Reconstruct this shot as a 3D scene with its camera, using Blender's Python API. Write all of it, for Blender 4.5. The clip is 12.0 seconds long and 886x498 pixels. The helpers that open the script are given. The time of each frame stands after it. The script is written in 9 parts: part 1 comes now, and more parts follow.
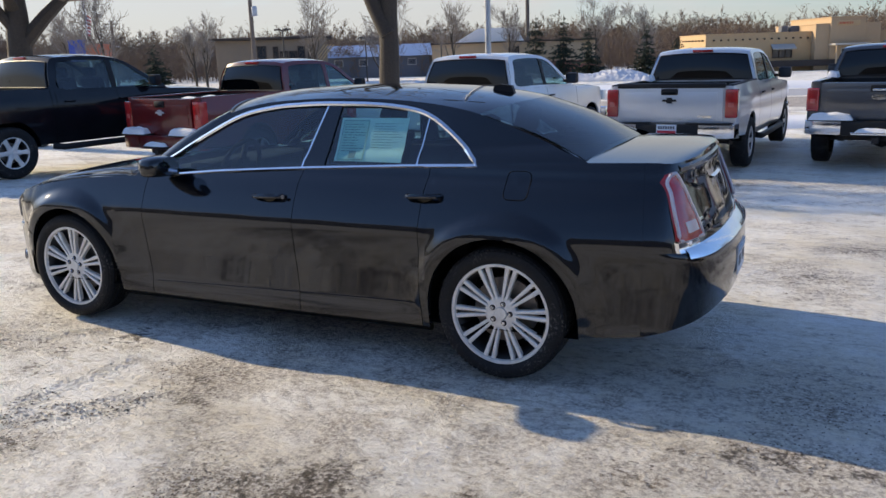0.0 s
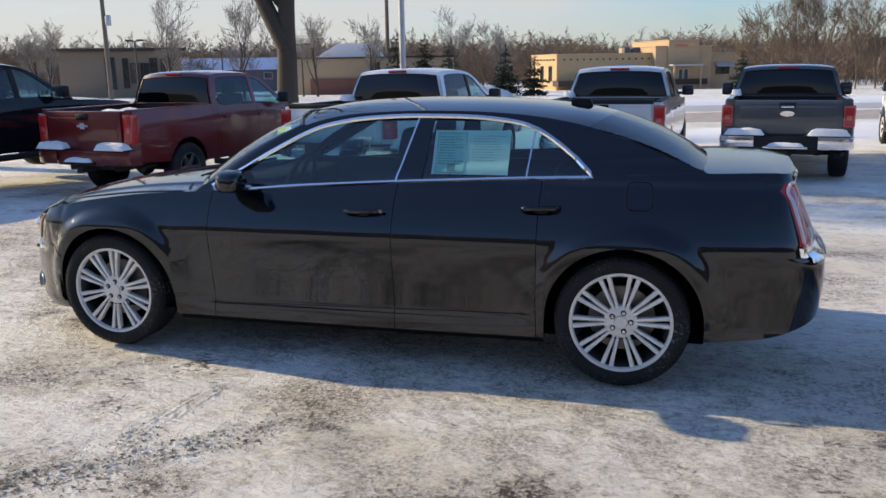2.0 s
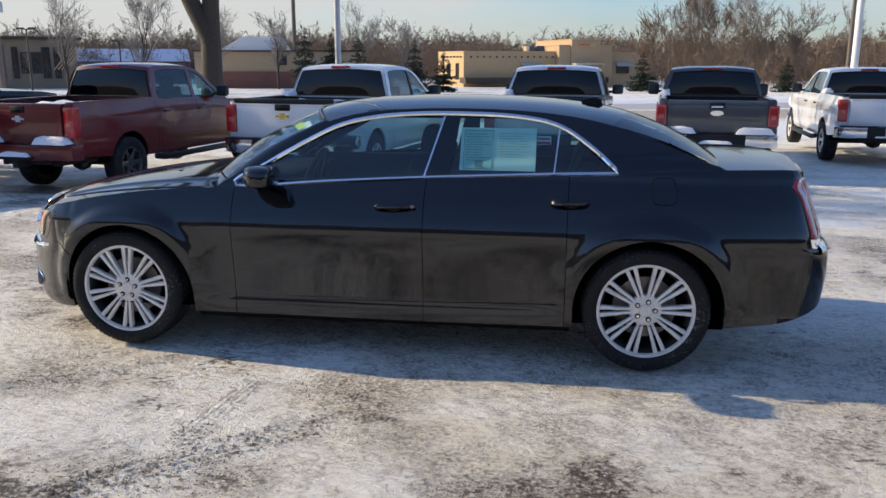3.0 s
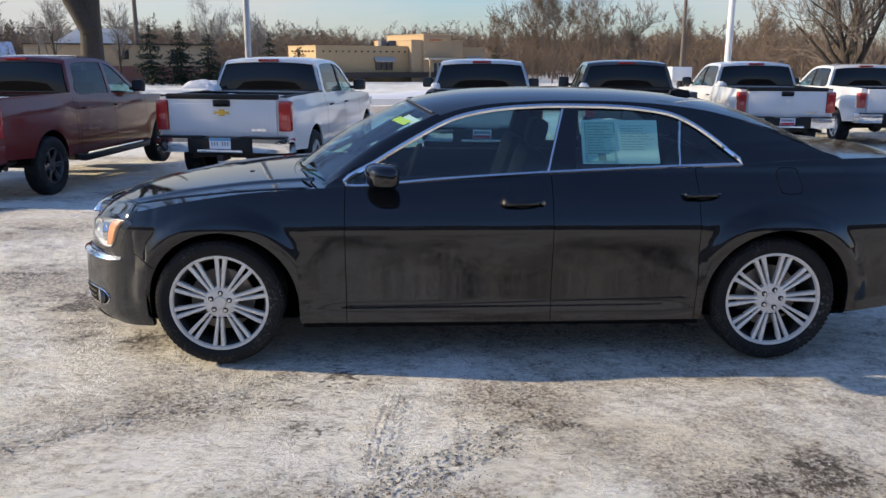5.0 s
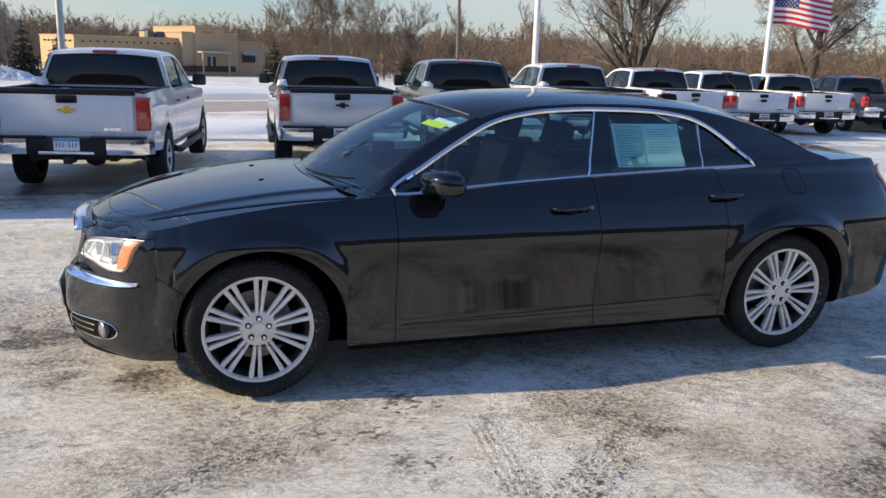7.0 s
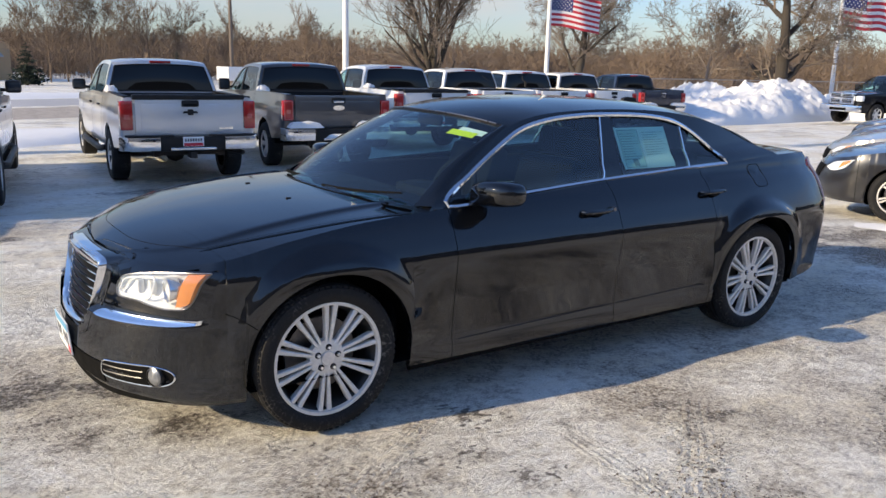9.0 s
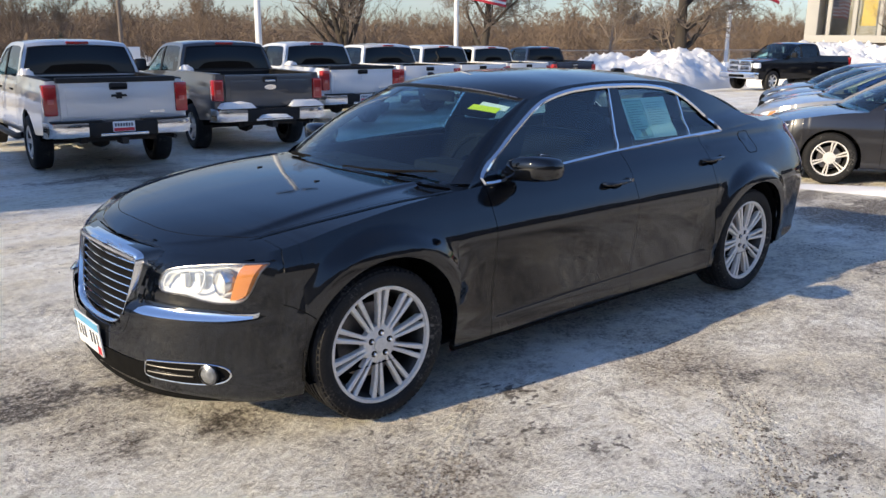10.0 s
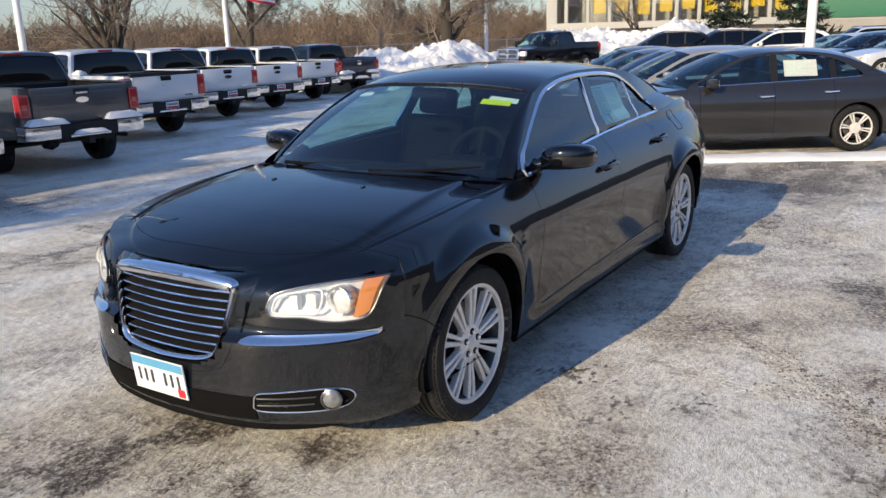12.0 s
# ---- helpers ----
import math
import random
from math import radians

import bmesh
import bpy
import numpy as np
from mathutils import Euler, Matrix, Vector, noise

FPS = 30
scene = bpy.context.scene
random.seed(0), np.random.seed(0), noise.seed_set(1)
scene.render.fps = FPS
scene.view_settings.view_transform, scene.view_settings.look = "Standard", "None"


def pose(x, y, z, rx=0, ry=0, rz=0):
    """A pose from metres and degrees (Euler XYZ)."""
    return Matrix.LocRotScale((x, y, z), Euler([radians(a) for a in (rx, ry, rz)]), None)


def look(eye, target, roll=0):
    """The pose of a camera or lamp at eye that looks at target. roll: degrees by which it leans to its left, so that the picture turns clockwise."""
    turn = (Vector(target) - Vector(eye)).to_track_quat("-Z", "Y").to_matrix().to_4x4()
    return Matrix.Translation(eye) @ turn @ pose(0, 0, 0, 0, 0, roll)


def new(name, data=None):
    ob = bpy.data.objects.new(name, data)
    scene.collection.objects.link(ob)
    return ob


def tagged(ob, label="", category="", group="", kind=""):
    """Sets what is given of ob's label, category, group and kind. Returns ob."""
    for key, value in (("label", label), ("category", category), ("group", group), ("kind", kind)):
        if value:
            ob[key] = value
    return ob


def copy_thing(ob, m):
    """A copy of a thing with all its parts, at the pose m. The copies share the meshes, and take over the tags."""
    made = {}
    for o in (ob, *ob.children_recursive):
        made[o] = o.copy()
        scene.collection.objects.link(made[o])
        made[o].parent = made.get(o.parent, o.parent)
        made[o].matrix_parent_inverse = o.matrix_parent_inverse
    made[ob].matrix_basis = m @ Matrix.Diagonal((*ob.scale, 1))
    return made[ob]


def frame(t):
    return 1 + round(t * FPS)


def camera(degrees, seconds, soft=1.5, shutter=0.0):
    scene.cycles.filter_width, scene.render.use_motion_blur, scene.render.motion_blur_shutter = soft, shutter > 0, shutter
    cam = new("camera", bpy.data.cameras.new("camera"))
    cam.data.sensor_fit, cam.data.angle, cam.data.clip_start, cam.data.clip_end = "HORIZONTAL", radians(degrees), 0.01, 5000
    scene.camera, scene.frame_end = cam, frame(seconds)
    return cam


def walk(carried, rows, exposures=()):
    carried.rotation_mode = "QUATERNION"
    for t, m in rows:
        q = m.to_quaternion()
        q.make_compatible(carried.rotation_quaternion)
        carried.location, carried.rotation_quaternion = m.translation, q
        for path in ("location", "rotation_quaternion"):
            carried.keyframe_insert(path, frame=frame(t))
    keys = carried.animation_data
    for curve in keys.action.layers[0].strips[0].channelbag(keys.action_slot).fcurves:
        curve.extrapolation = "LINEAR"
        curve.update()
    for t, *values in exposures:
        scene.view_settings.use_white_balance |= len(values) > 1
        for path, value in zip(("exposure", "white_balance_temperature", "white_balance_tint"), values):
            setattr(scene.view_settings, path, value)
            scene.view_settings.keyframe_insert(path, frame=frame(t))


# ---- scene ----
cam = camera(56.6, 12.0)
METRES, EYE, TILT, LEAN, TURN = 8.54, 1.665, 0.0, 0.0, 25.83
START_X, START_Y = 3.023, -4.634
ROWS = [
    (0.0, 0.0, 0.0, 0.0, -0.44, -13.54, 1.83),
    (0.5, -0.0412, 0.0067, -0.0006, -1.85, -13.47, 2.23),
    (1.0, -0.0811, 0.0078, 0.0004, -3.71, -12.87, 1.67),
    (1.5, -0.1234, 0.0074, 0.0022, -8.6, -12.87, 0.98),
    (2.0, -0.16, 0.0184, 0.0018, -10.7, -12.74, 0.91),
    (2.5, -0.202, 0.0226, 0.0017, -12.67, -12.97, 0.37),
    (3.0, -0.243, 0.0245, 0.0045, -17.34, -13.08, -0.09),
    (3.5, -0.2868, 0.0443, 0.0023, -19.46, -13.26, -0.1),
    (5.5, -0.4346, 0.1437, 0.0011, -32.49, -13.43, -0.57),
    (6.0, -0.4665, 0.1745, 0.0015, -36.92, -13.49, -0.91),
    (6.5, -0.4917, 0.2099, 0.0006, -39.97, -13.5, -1.11),
    (7.0, -0.5229, 0.2377, 0.0005, -43.81, -13.37, -1.72),
    (9.0, -0.6158, 0.3686, 0.0014, -59.67, -12.94, -1.48),
    (9.5, -0.6286, 0.4059, 0.0003, -63.32, -14.03, -0.56),
    (10.0, -0.6434, 0.4398, -0.0003, -66.74, -14.47, -0.47),
    (10.5, -0.6574, 0.4771, 0.0023, -71.38, -14.44, -0.28),
    (11.0, -0.6608, 0.5197, 0.0009, -75.32, -14.58, 0.21),
    (11.5, -0.6721, 0.5582, -0.0006, -79.35, -14.7, 1.12),
    (12.0, -0.6845, 0.5936, 0.0012, -83.82, -14.83, 1.64),
]
walk(cam, [(t, pose(START_X, START_Y, EYE, TILT, LEAN, TURN) @ pose(METRES * x, METRES * y, METRES * z, 90 + pitch, roll, yaw)) for t, x, y, z, yaw, pitch, roll in ROWS], [(0.0, 0.35, 7800, 11.0), (10.5, 0.37, 7800, 11.0), (11.0, 0.35, 7800, 11.0), (12.0, 0.20, 7800, 11.0)])

# ---- world, sun ----
SUN_DIR = Vector((-0.917, 0.12, 0.378)).normalized()
SUN_EL = math.asin(SUN_DIR.z)
SUN_AZ = math.atan2(SUN_DIR.x, SUN_DIR.y)
world = bpy.data.worlds.new("world")
scene.world = world
world.use_nodes = True
wn, wl = world.node_tree.nodes, world.node_tree.links
wn.clear()
w_out = wn.new("ShaderNodeOutputWorld")
w_bg = wn.new("ShaderNodeBackground")
w_sky = wn.new("ShaderNodeTexSky")
w_sky.sky_type = "NISHITA"
w_sky.sun_disc = False
w_sky.sun_elevation = SUN_EL
w_sky.sun_rotation = SUN_AZ
w_sky.air_density = 1.0
w_sky.dust_density = 0.4
w_sky.ozone_density = 2.6
w_co = wn.new("ShaderNodeTexCoord")
w_map = wn.new("ShaderNodeMapping")
w_map.inputs["Scale"].default_value = (1.0, 1.0, 3.2)
w_noise = wn.new("ShaderNodeTexNoise")
w_noise.inputs["Scale"].default_value = 2.1
w_noise.inputs["Detail"].default_value = 7.0
w_noise.inputs["Roughness"].default_value = 0.55
w_ramp = wn.new("ShaderNodeValToRGB")
w_ramp.color_ramp.elements[0].position = 0.38
w_ramp.color_ramp.elements[1].position = 0.63
w_mix = wn.new("ShaderNodeMixRGB")
w_mix.inputs["Color2"].default_value = (3.05, 3.3, 3.75, 1.0)
wl.new(w_co.outputs["Generated"], w_map.inputs["Vector"])
wl.new(w_map.outputs["Vector"], w_noise.inputs["Vector"])
# more cloud in the west
w_west = wn.new("ShaderNodeMapRange")
w_west.inputs["From Min"].default_value = -0.8
w_west.inputs["From Max"].default_value = 0.3
w_west.inputs["To Min"].default_value = 0.22
w_west.inputs["To Max"].default_value = 0.0
w_side = wn.new("ShaderNodeSeparateXYZ")
wl.new(w_co.outputs["Generated"], w_side.inputs["Vector"])
wl.new(w_side.outputs["X"], w_west.inputs["Value"])
w_bank = wn.new("ShaderNodeMath")
w_bank.operation = "ADD"
wl.new(w_noise.outputs["Fac"], w_bank.inputs[0])
wl.new(w_west.outputs["Result"], w_bank.inputs[1])
wl.new(w_bank.outputs[0], w_ramp.inputs["Fac"])
# the cloud bank lies low; overhead the sky is clear
w_sep = wn.new("ShaderNodeSeparateXYZ")
w_low = wn.new("ShaderNodeMapRange")
w_low.inputs["From Min"].default_value = 0.115
w_low.inputs["From Max"].default_value = 0.30
w_low.inputs["To Min"].default_value = 0.85
w_low.inputs["To Max"].default_value = 0.05
w_cover = wn.new("ShaderNodeMath")
w_cover.operation = "MULTIPLY"
wl.new(w_co.outputs["Generated"], w_sep.inputs["Vector"])
wl.new(w_sep.outputs["Z"], w_low.inputs["Value"])
wl.new(w_low.outputs["Result"], w_cover.inputs[0])
wl.new(w_ramp.outputs["Color"], w_cover.inputs[1])
wl.new(w_cover.outputs[0], w_mix.inputs["Fac"])
w_cool = wn.new("ShaderNodeMixRGB")
w_cool.blend_type = "MULTIPLY"
w_cool.inputs["Fac"].default_value = 1.0
w_cool.inputs["Color2"].default_value = (0.78, 0.95, 1.30, 1.0)
w_tone = wn.new("ShaderNodeValToRGB")
w_tone.color_ramp.elements[0].color = (0.44, 0.56, 0.80, 1.0)
w_tone.color_ramp.elements[1].color = (0.76, 1.0, 1.40, 1.0)
w_tone.color_ramp.elements[1].position = 0.40
wl.new(w_sep.outputs["Z"], w_tone.inputs["Fac"])
wl.new(w_tone.outputs["Color"], w_cool.inputs["Color2"])
wl.new(w_sky.outputs["Color"], w_cool.inputs["Color1"])
wl.new(w_cool.outputs["Color"], w_mix.inputs["Color1"])
wl.new(w_mix.outputs["Color"], w_bg.inputs["Color"])
w_bg.inputs["Strength"].default_value = 0.16
wl.new(w_bg.outputs["Background"], w_out.inputs["Surface"])

sun_data = bpy.data.lights.new("sun", "SUN")
sun_data.energy = 4.35
sun_data.angle = radians(0.55)
sun_data.color = (1.0, 0.895, 0.70)
sun = new("sun", sun_data)
sun.matrix_world = look((SUN_DIR * 60)[:], (0, 0, 0))

# ---- materials ----
MATS = {}


def links_of(name):
    m = bpy.data.materials.new(name)
    m.use_nodes = True
    MATS[name] = m
    nt = m.node_tree
    return m, nt.nodes, nt.links, nt.nodes["Principled BSDF"]


def noise_node(n, l, scale, detail=5.0, rough=0.55, coords="Object", stretch=None):
    co = n.new("ShaderNodeTexCoord")
    tex = n.new("ShaderNodeTexNoise")
    tex.inputs["Scale"].default_value = scale
    tex.inputs["Detail"].default_value = detail
    tex.inputs["Roughness"].default_value = rough
    src = co.outputs[coords]
    if stretch:
        mp = n.new("ShaderNodeMapping")
        mp.inputs["Scale"].default_value = stretch
        l.new(src, mp.inputs["Vector"])
        src = mp.outputs["Vector"]
    l.new(src, tex.inputs["Vector"])
    return tex.outputs["Fac"]


def ramp(n, l, fac, stops):
    r = n.new("ShaderNodeValToRGB")
    els = r.color_ramp.elements
    while len(els) < len(stops):
        els.new(0.5)
    for e, (p, c) in zip(els, stops):
        e.position = p
        e.color = c if len(c) == 4 else (*c, 1.0)
    l.new(fac, r.inputs["Fac"])
    return r.outputs["Color"]


def grey(v):
    return (v, v, v, 1.0)


def bump(n, l, bsdf, fac, strength, dist):
    b = n.new("ShaderNodeBump")
    b.inputs["Strength"].default_value = strength
    b.inputs["Distance"].default_value = dist
    l.new(fac, b.inputs["Height"])
    l.new(b.outputs["Normal"], bsdf.inputs["Normal"])
    return b


def plain(name, color, rough=0.6, metal=0.0, vary=0.12, scale=9.0, relief=0.0, coat=0.0, spec=0.5, fine=60.0):
    """Colour with variation at two scales, and fine relief."""
    m, n, l, b = links_of(name)
    dark = tuple(c * (1 - vary) for c in color)
    light = tuple(min(1.0, c * (1 + vary)) for c in color)
    big = noise_node(n, l, scale)
    small = noise_node(n, l, fine, 3.0)
    mx = n.new("ShaderNodeMath")
    mx.operation = "MULTIPLY_ADD"
    mx.inputs[1].default_value = 0.5
    l.new(big, mx.inputs[0])
    half = n.new("ShaderNodeMath")
    half.operation = "MULTIPLY"
    half.inputs[1].default_value = 0.5
    l.new(small, half.inputs[0])
    l.new(half.outputs[0], mx.inputs[2])
    l.new(ramp(n, l, mx.outputs[0], [(0.3, dark), (0.7, light)]), b.inputs["Base Color"])
    l.new(ramp(n, l, big, [(0.3, grey(max(0.0, rough * 0.85))), (0.75, grey(min(1.0, rough * 1.15)))]), b.inputs["Roughness"])
    b.inputs["Metallic"].default_value = metal
    b.inputs["Specular IOR Level"].default_value = spec
    b.inputs["Coat Weight"].default_value = coat
    b.inputs["Coat Roughness"].default_value = 0.04
    if relief:
        bump(n, l, b, small, 0.5, relief)
    return m


def car_paint(name, color, film=(0.30, 0.29, 0.26), dirt=0.25, flake=0.0, rough=0.3, spec=0.3, coat_ior=1.56, coat_rough=(0.02, 0.14), salt_sheen=0.0):
    """Clear-coated paint with a thin patchy film of road salt."""
    m, n, l, b = links_of(name)
    f = noise_node(n, l, 1.7, 8.0, 0.65)
    g = noise_node(n, l, 38.0, 3.0)
    mul = n.new("ShaderNodeMath")
    mul.operation = "MULTIPLY"
    l.new(ramp(n, l, f, [(0.35, grey(0.0)), (0.85, grey(dirt))]), mul.inputs[0])
    l.new(ramp(n, l, g, [(0.3, grey(0.5)), (0.7, grey(1.0))]), mul.inputs[1])
    mix = n.new("ShaderNodeMixRGB")
    mix.inputs["Color1"].default_value = (*color, 1.0)
    mix.inputs["Color2"].default_value = (*film, 1.0)
    l.new(mul.outputs[0], mix.inputs["Fac"])
    if salt_sheen:
        # dried splashes from the wheels, thickest on the sills, plus reflected sheen painted in
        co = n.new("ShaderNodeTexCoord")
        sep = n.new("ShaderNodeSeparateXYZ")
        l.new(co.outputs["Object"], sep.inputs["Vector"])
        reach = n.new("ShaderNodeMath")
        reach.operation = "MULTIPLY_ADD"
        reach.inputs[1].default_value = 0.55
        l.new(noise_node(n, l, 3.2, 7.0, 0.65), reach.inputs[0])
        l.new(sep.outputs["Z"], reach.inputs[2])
        spray_sheen = n.new("ShaderNodeMath")
        spray_sheen.operation = "MULTIPLY_ADD"
        l.new(ramp(n, l, reach.outputs[0], [(0.40, grey(salt_sheen)), (0.95, grey(0.0))]), spray_sheen.inputs[0])
        l.new(ramp(n, l, g, [(0.3, grey(0.6)), (0.7, grey(1.0))]), spray_sheen.inputs[1])
        l.new(mul.outputs[0], spray_sheen.inputs[2])
        l.new(spray_sheen.outputs[0], mix.inputs["Fac"])
    l.new(mix.outputs["Color"], b.inputs["Base Color"])
    b.inputs["Metallic"].default_value = flake
    b.inputs["Roughness"].default_value = rough
    b.inputs["Specular IOR Level"].default_value = spec
    b.inputs["Coat Weight"].default_value = 1.0
    b.inputs["Coat IOR"].default_value = coat_ior
    l.new(ramp(n, l, f, [(0.3, grey(coat_rough[0])), (0.9, grey(coat_rough[1]))]), b.inputs["Coat Roughness"])
    return m


def glass(name, tint, gloss_rough=0.0, face=0.075):
    """A thin pane: tinted see-through with a Fresnel reflection."""
    m = bpy.data.materials.new(name)
    m.use_nodes = True
    MATS[name] = m
    n, l = m.node_tree.nodes, m.node_tree.links
    n.clear()
    out = n.new("ShaderNodeOutputMaterial")
    tr = n.new("ShaderNodeBsdfTransparent")
    tr.inputs["Color"].default_value = (*tint, 1.0)
    gl = n.new("ShaderNodeBsdfGlossy")
    gl.inputs["Roughness"].default_value = gloss_rough
    lw = n.new("ShaderNodeLayerWeight")
    lw.inputs["Blend"].default_value = 0.5
    pw = n.new("ShaderNodeMath")
    pw.operation = "POWER"
    pw.inputs[1].default_value = 4.5
    l.new(lw.outputs["Facing"], pw.inputs[0])
    fr = n.new("ShaderNodeMath")
    fr.operation = "MULTIPLY_ADD"
    fr.inputs[1].default_value = 0.9 - face
    fr.inputs[2].default_value = face
    l.new(pw.outputs[0], fr.inputs[0])
    mx = n.new("ShaderNodeMixShader")
    l.new(fr.outputs[0], mx.inputs["Fac"])
    l.new(tr.outputs["BSDF"], mx.inputs[1])
    l.new(gl.outputs["BSDF"], mx.inputs[2])
    l.new(mx.outputs["Shader"], out.inputs["Surface"])
    return m


def snow_mat(name, color=(0.88, 0.87, 0.85), grit=0.0, dist=0.03, scale=3.0):
    m, n, l, b = links_of(name)
    big = noise_node(n, l, scale, 8.0, 0.6)
    fine = noise_node(n, l, 45.0, 4.0, 0.6)
    c = ramp(n, l, fine, [(0.25, tuple(v * (0.9 - grit) for v in color)), (0.6, color)])
    d = n.new("ShaderNodeMixRGB")
    d.inputs["Color2"].default_value = (0.42, 0.38, 0.33, 1)
    l.new(ramp(n, l, big, [(0.52, grey(0.0)), (0.75, grey(grit))]), d.inputs["Fac"])
    l.new(c, d.inputs["Color1"])
    l.new(d.outputs["Color"], b.inputs["Base Color"])
    b.inputs["Roughness"].default_value = 0.75
    b.inputs["Specular IOR Level"].default_value = 0.25
    ad = n.new("ShaderNodeMath")
    ad.operation = "MULTIPLY_ADD"
    ad.inputs[1].default_value = 0.25
    l.new(fine, ad.inputs[0])
    l.new(big, ad.inputs[2])
    bump(n, l, b, ad.outputs[0], 0.7, dist)
    return m


WORN = ((-2.66, 0.45, 0.75), (-2.6, -0.2, 0.55), (-2.2, 0.1, 0.4), (-0.8, -2.5, 0.55), (-1.6, -1.5, 0.45), (0.1, -1.45, 0.45), (-0.15, -1.35, 0.35), (1.2, -2.3, 0.38), (0.75, -2.4, 0.32), (2.9, -1.2, 0.55), (5.2, 0.2, 2.3), (6.2, -1.2, 2.3), (4.8, 2.0, 2.0), (-4.6, 2.4, 1.2), (-3.4, 1.0, 0.7), (4.4, 3.2, 1.4), (-2.05, -0.45, 0.3), (-0.3, -2.4, 0.35), (-2.4, 5.2, 1.3), (1.2, 6.9, 1.1), (4.6, 7.6, 1.2), (-5.6, 4.0, 1.2), (2.9, 1.6, 0.7), (3.1, -0.7, 0.5), (-1.2, -2.6, 0.5), (6.7, -1.3, 2.6), (5.3, -1.1, 1.8), (-0.5, 3.9, 0.8), (-3.7, 6.2, 1.7), (-6.4, 5.5, 1.6), (0.6, 7.9, 1.6), (0.2, -2.8, 1.7, 0.04), (-0.72, -2.42, 0.42, 0.13), (-0.42, -2.18, 0.3, 0.10), (-0.1, -1.88, 0.3, 0.07))

CLOTS = ((-1.01, -1.69, 0.17), (-0.90, -1.74, 0.12), (-0.64, -2.32, 0.22), (-1.31, -1.37, 0.16), (-1.68, -1.35, 0.16), (-0.85, -1.09, 0.30), (-0.96, -2.21, 0.14), (-1.60, -1.26, 0.10), (-1.98, -0.54, 0.22), (-1.66, -1.04, 0.14), (0.06, -1.30, 0.30), (-1.10, -1.45, 0.20), (1.3, -2.2, 0.25), (2.4, -1.7, 0.3), (0.9, -2.7, 0.2), (3.2, -2.4, 0.3), (-0.5, -2.45, 0.2), (-0.85, -2.52, 0.2), (-0.3, -2.1, 0.15), (-1.75, -1.55, 0.2))

TRACKS = ((-0.57, -1.36, 264.7, 0.8, 0.13), (-1.08, -1.04, 216.0, 1.5, 0.14), (0.28, -1.52, 221.4, 1.75, 0.16), (-2.9, 2.6, 62.0, 6.0, 0.2), (3.2, 3.0, 20.0, 9.0, 0.2))


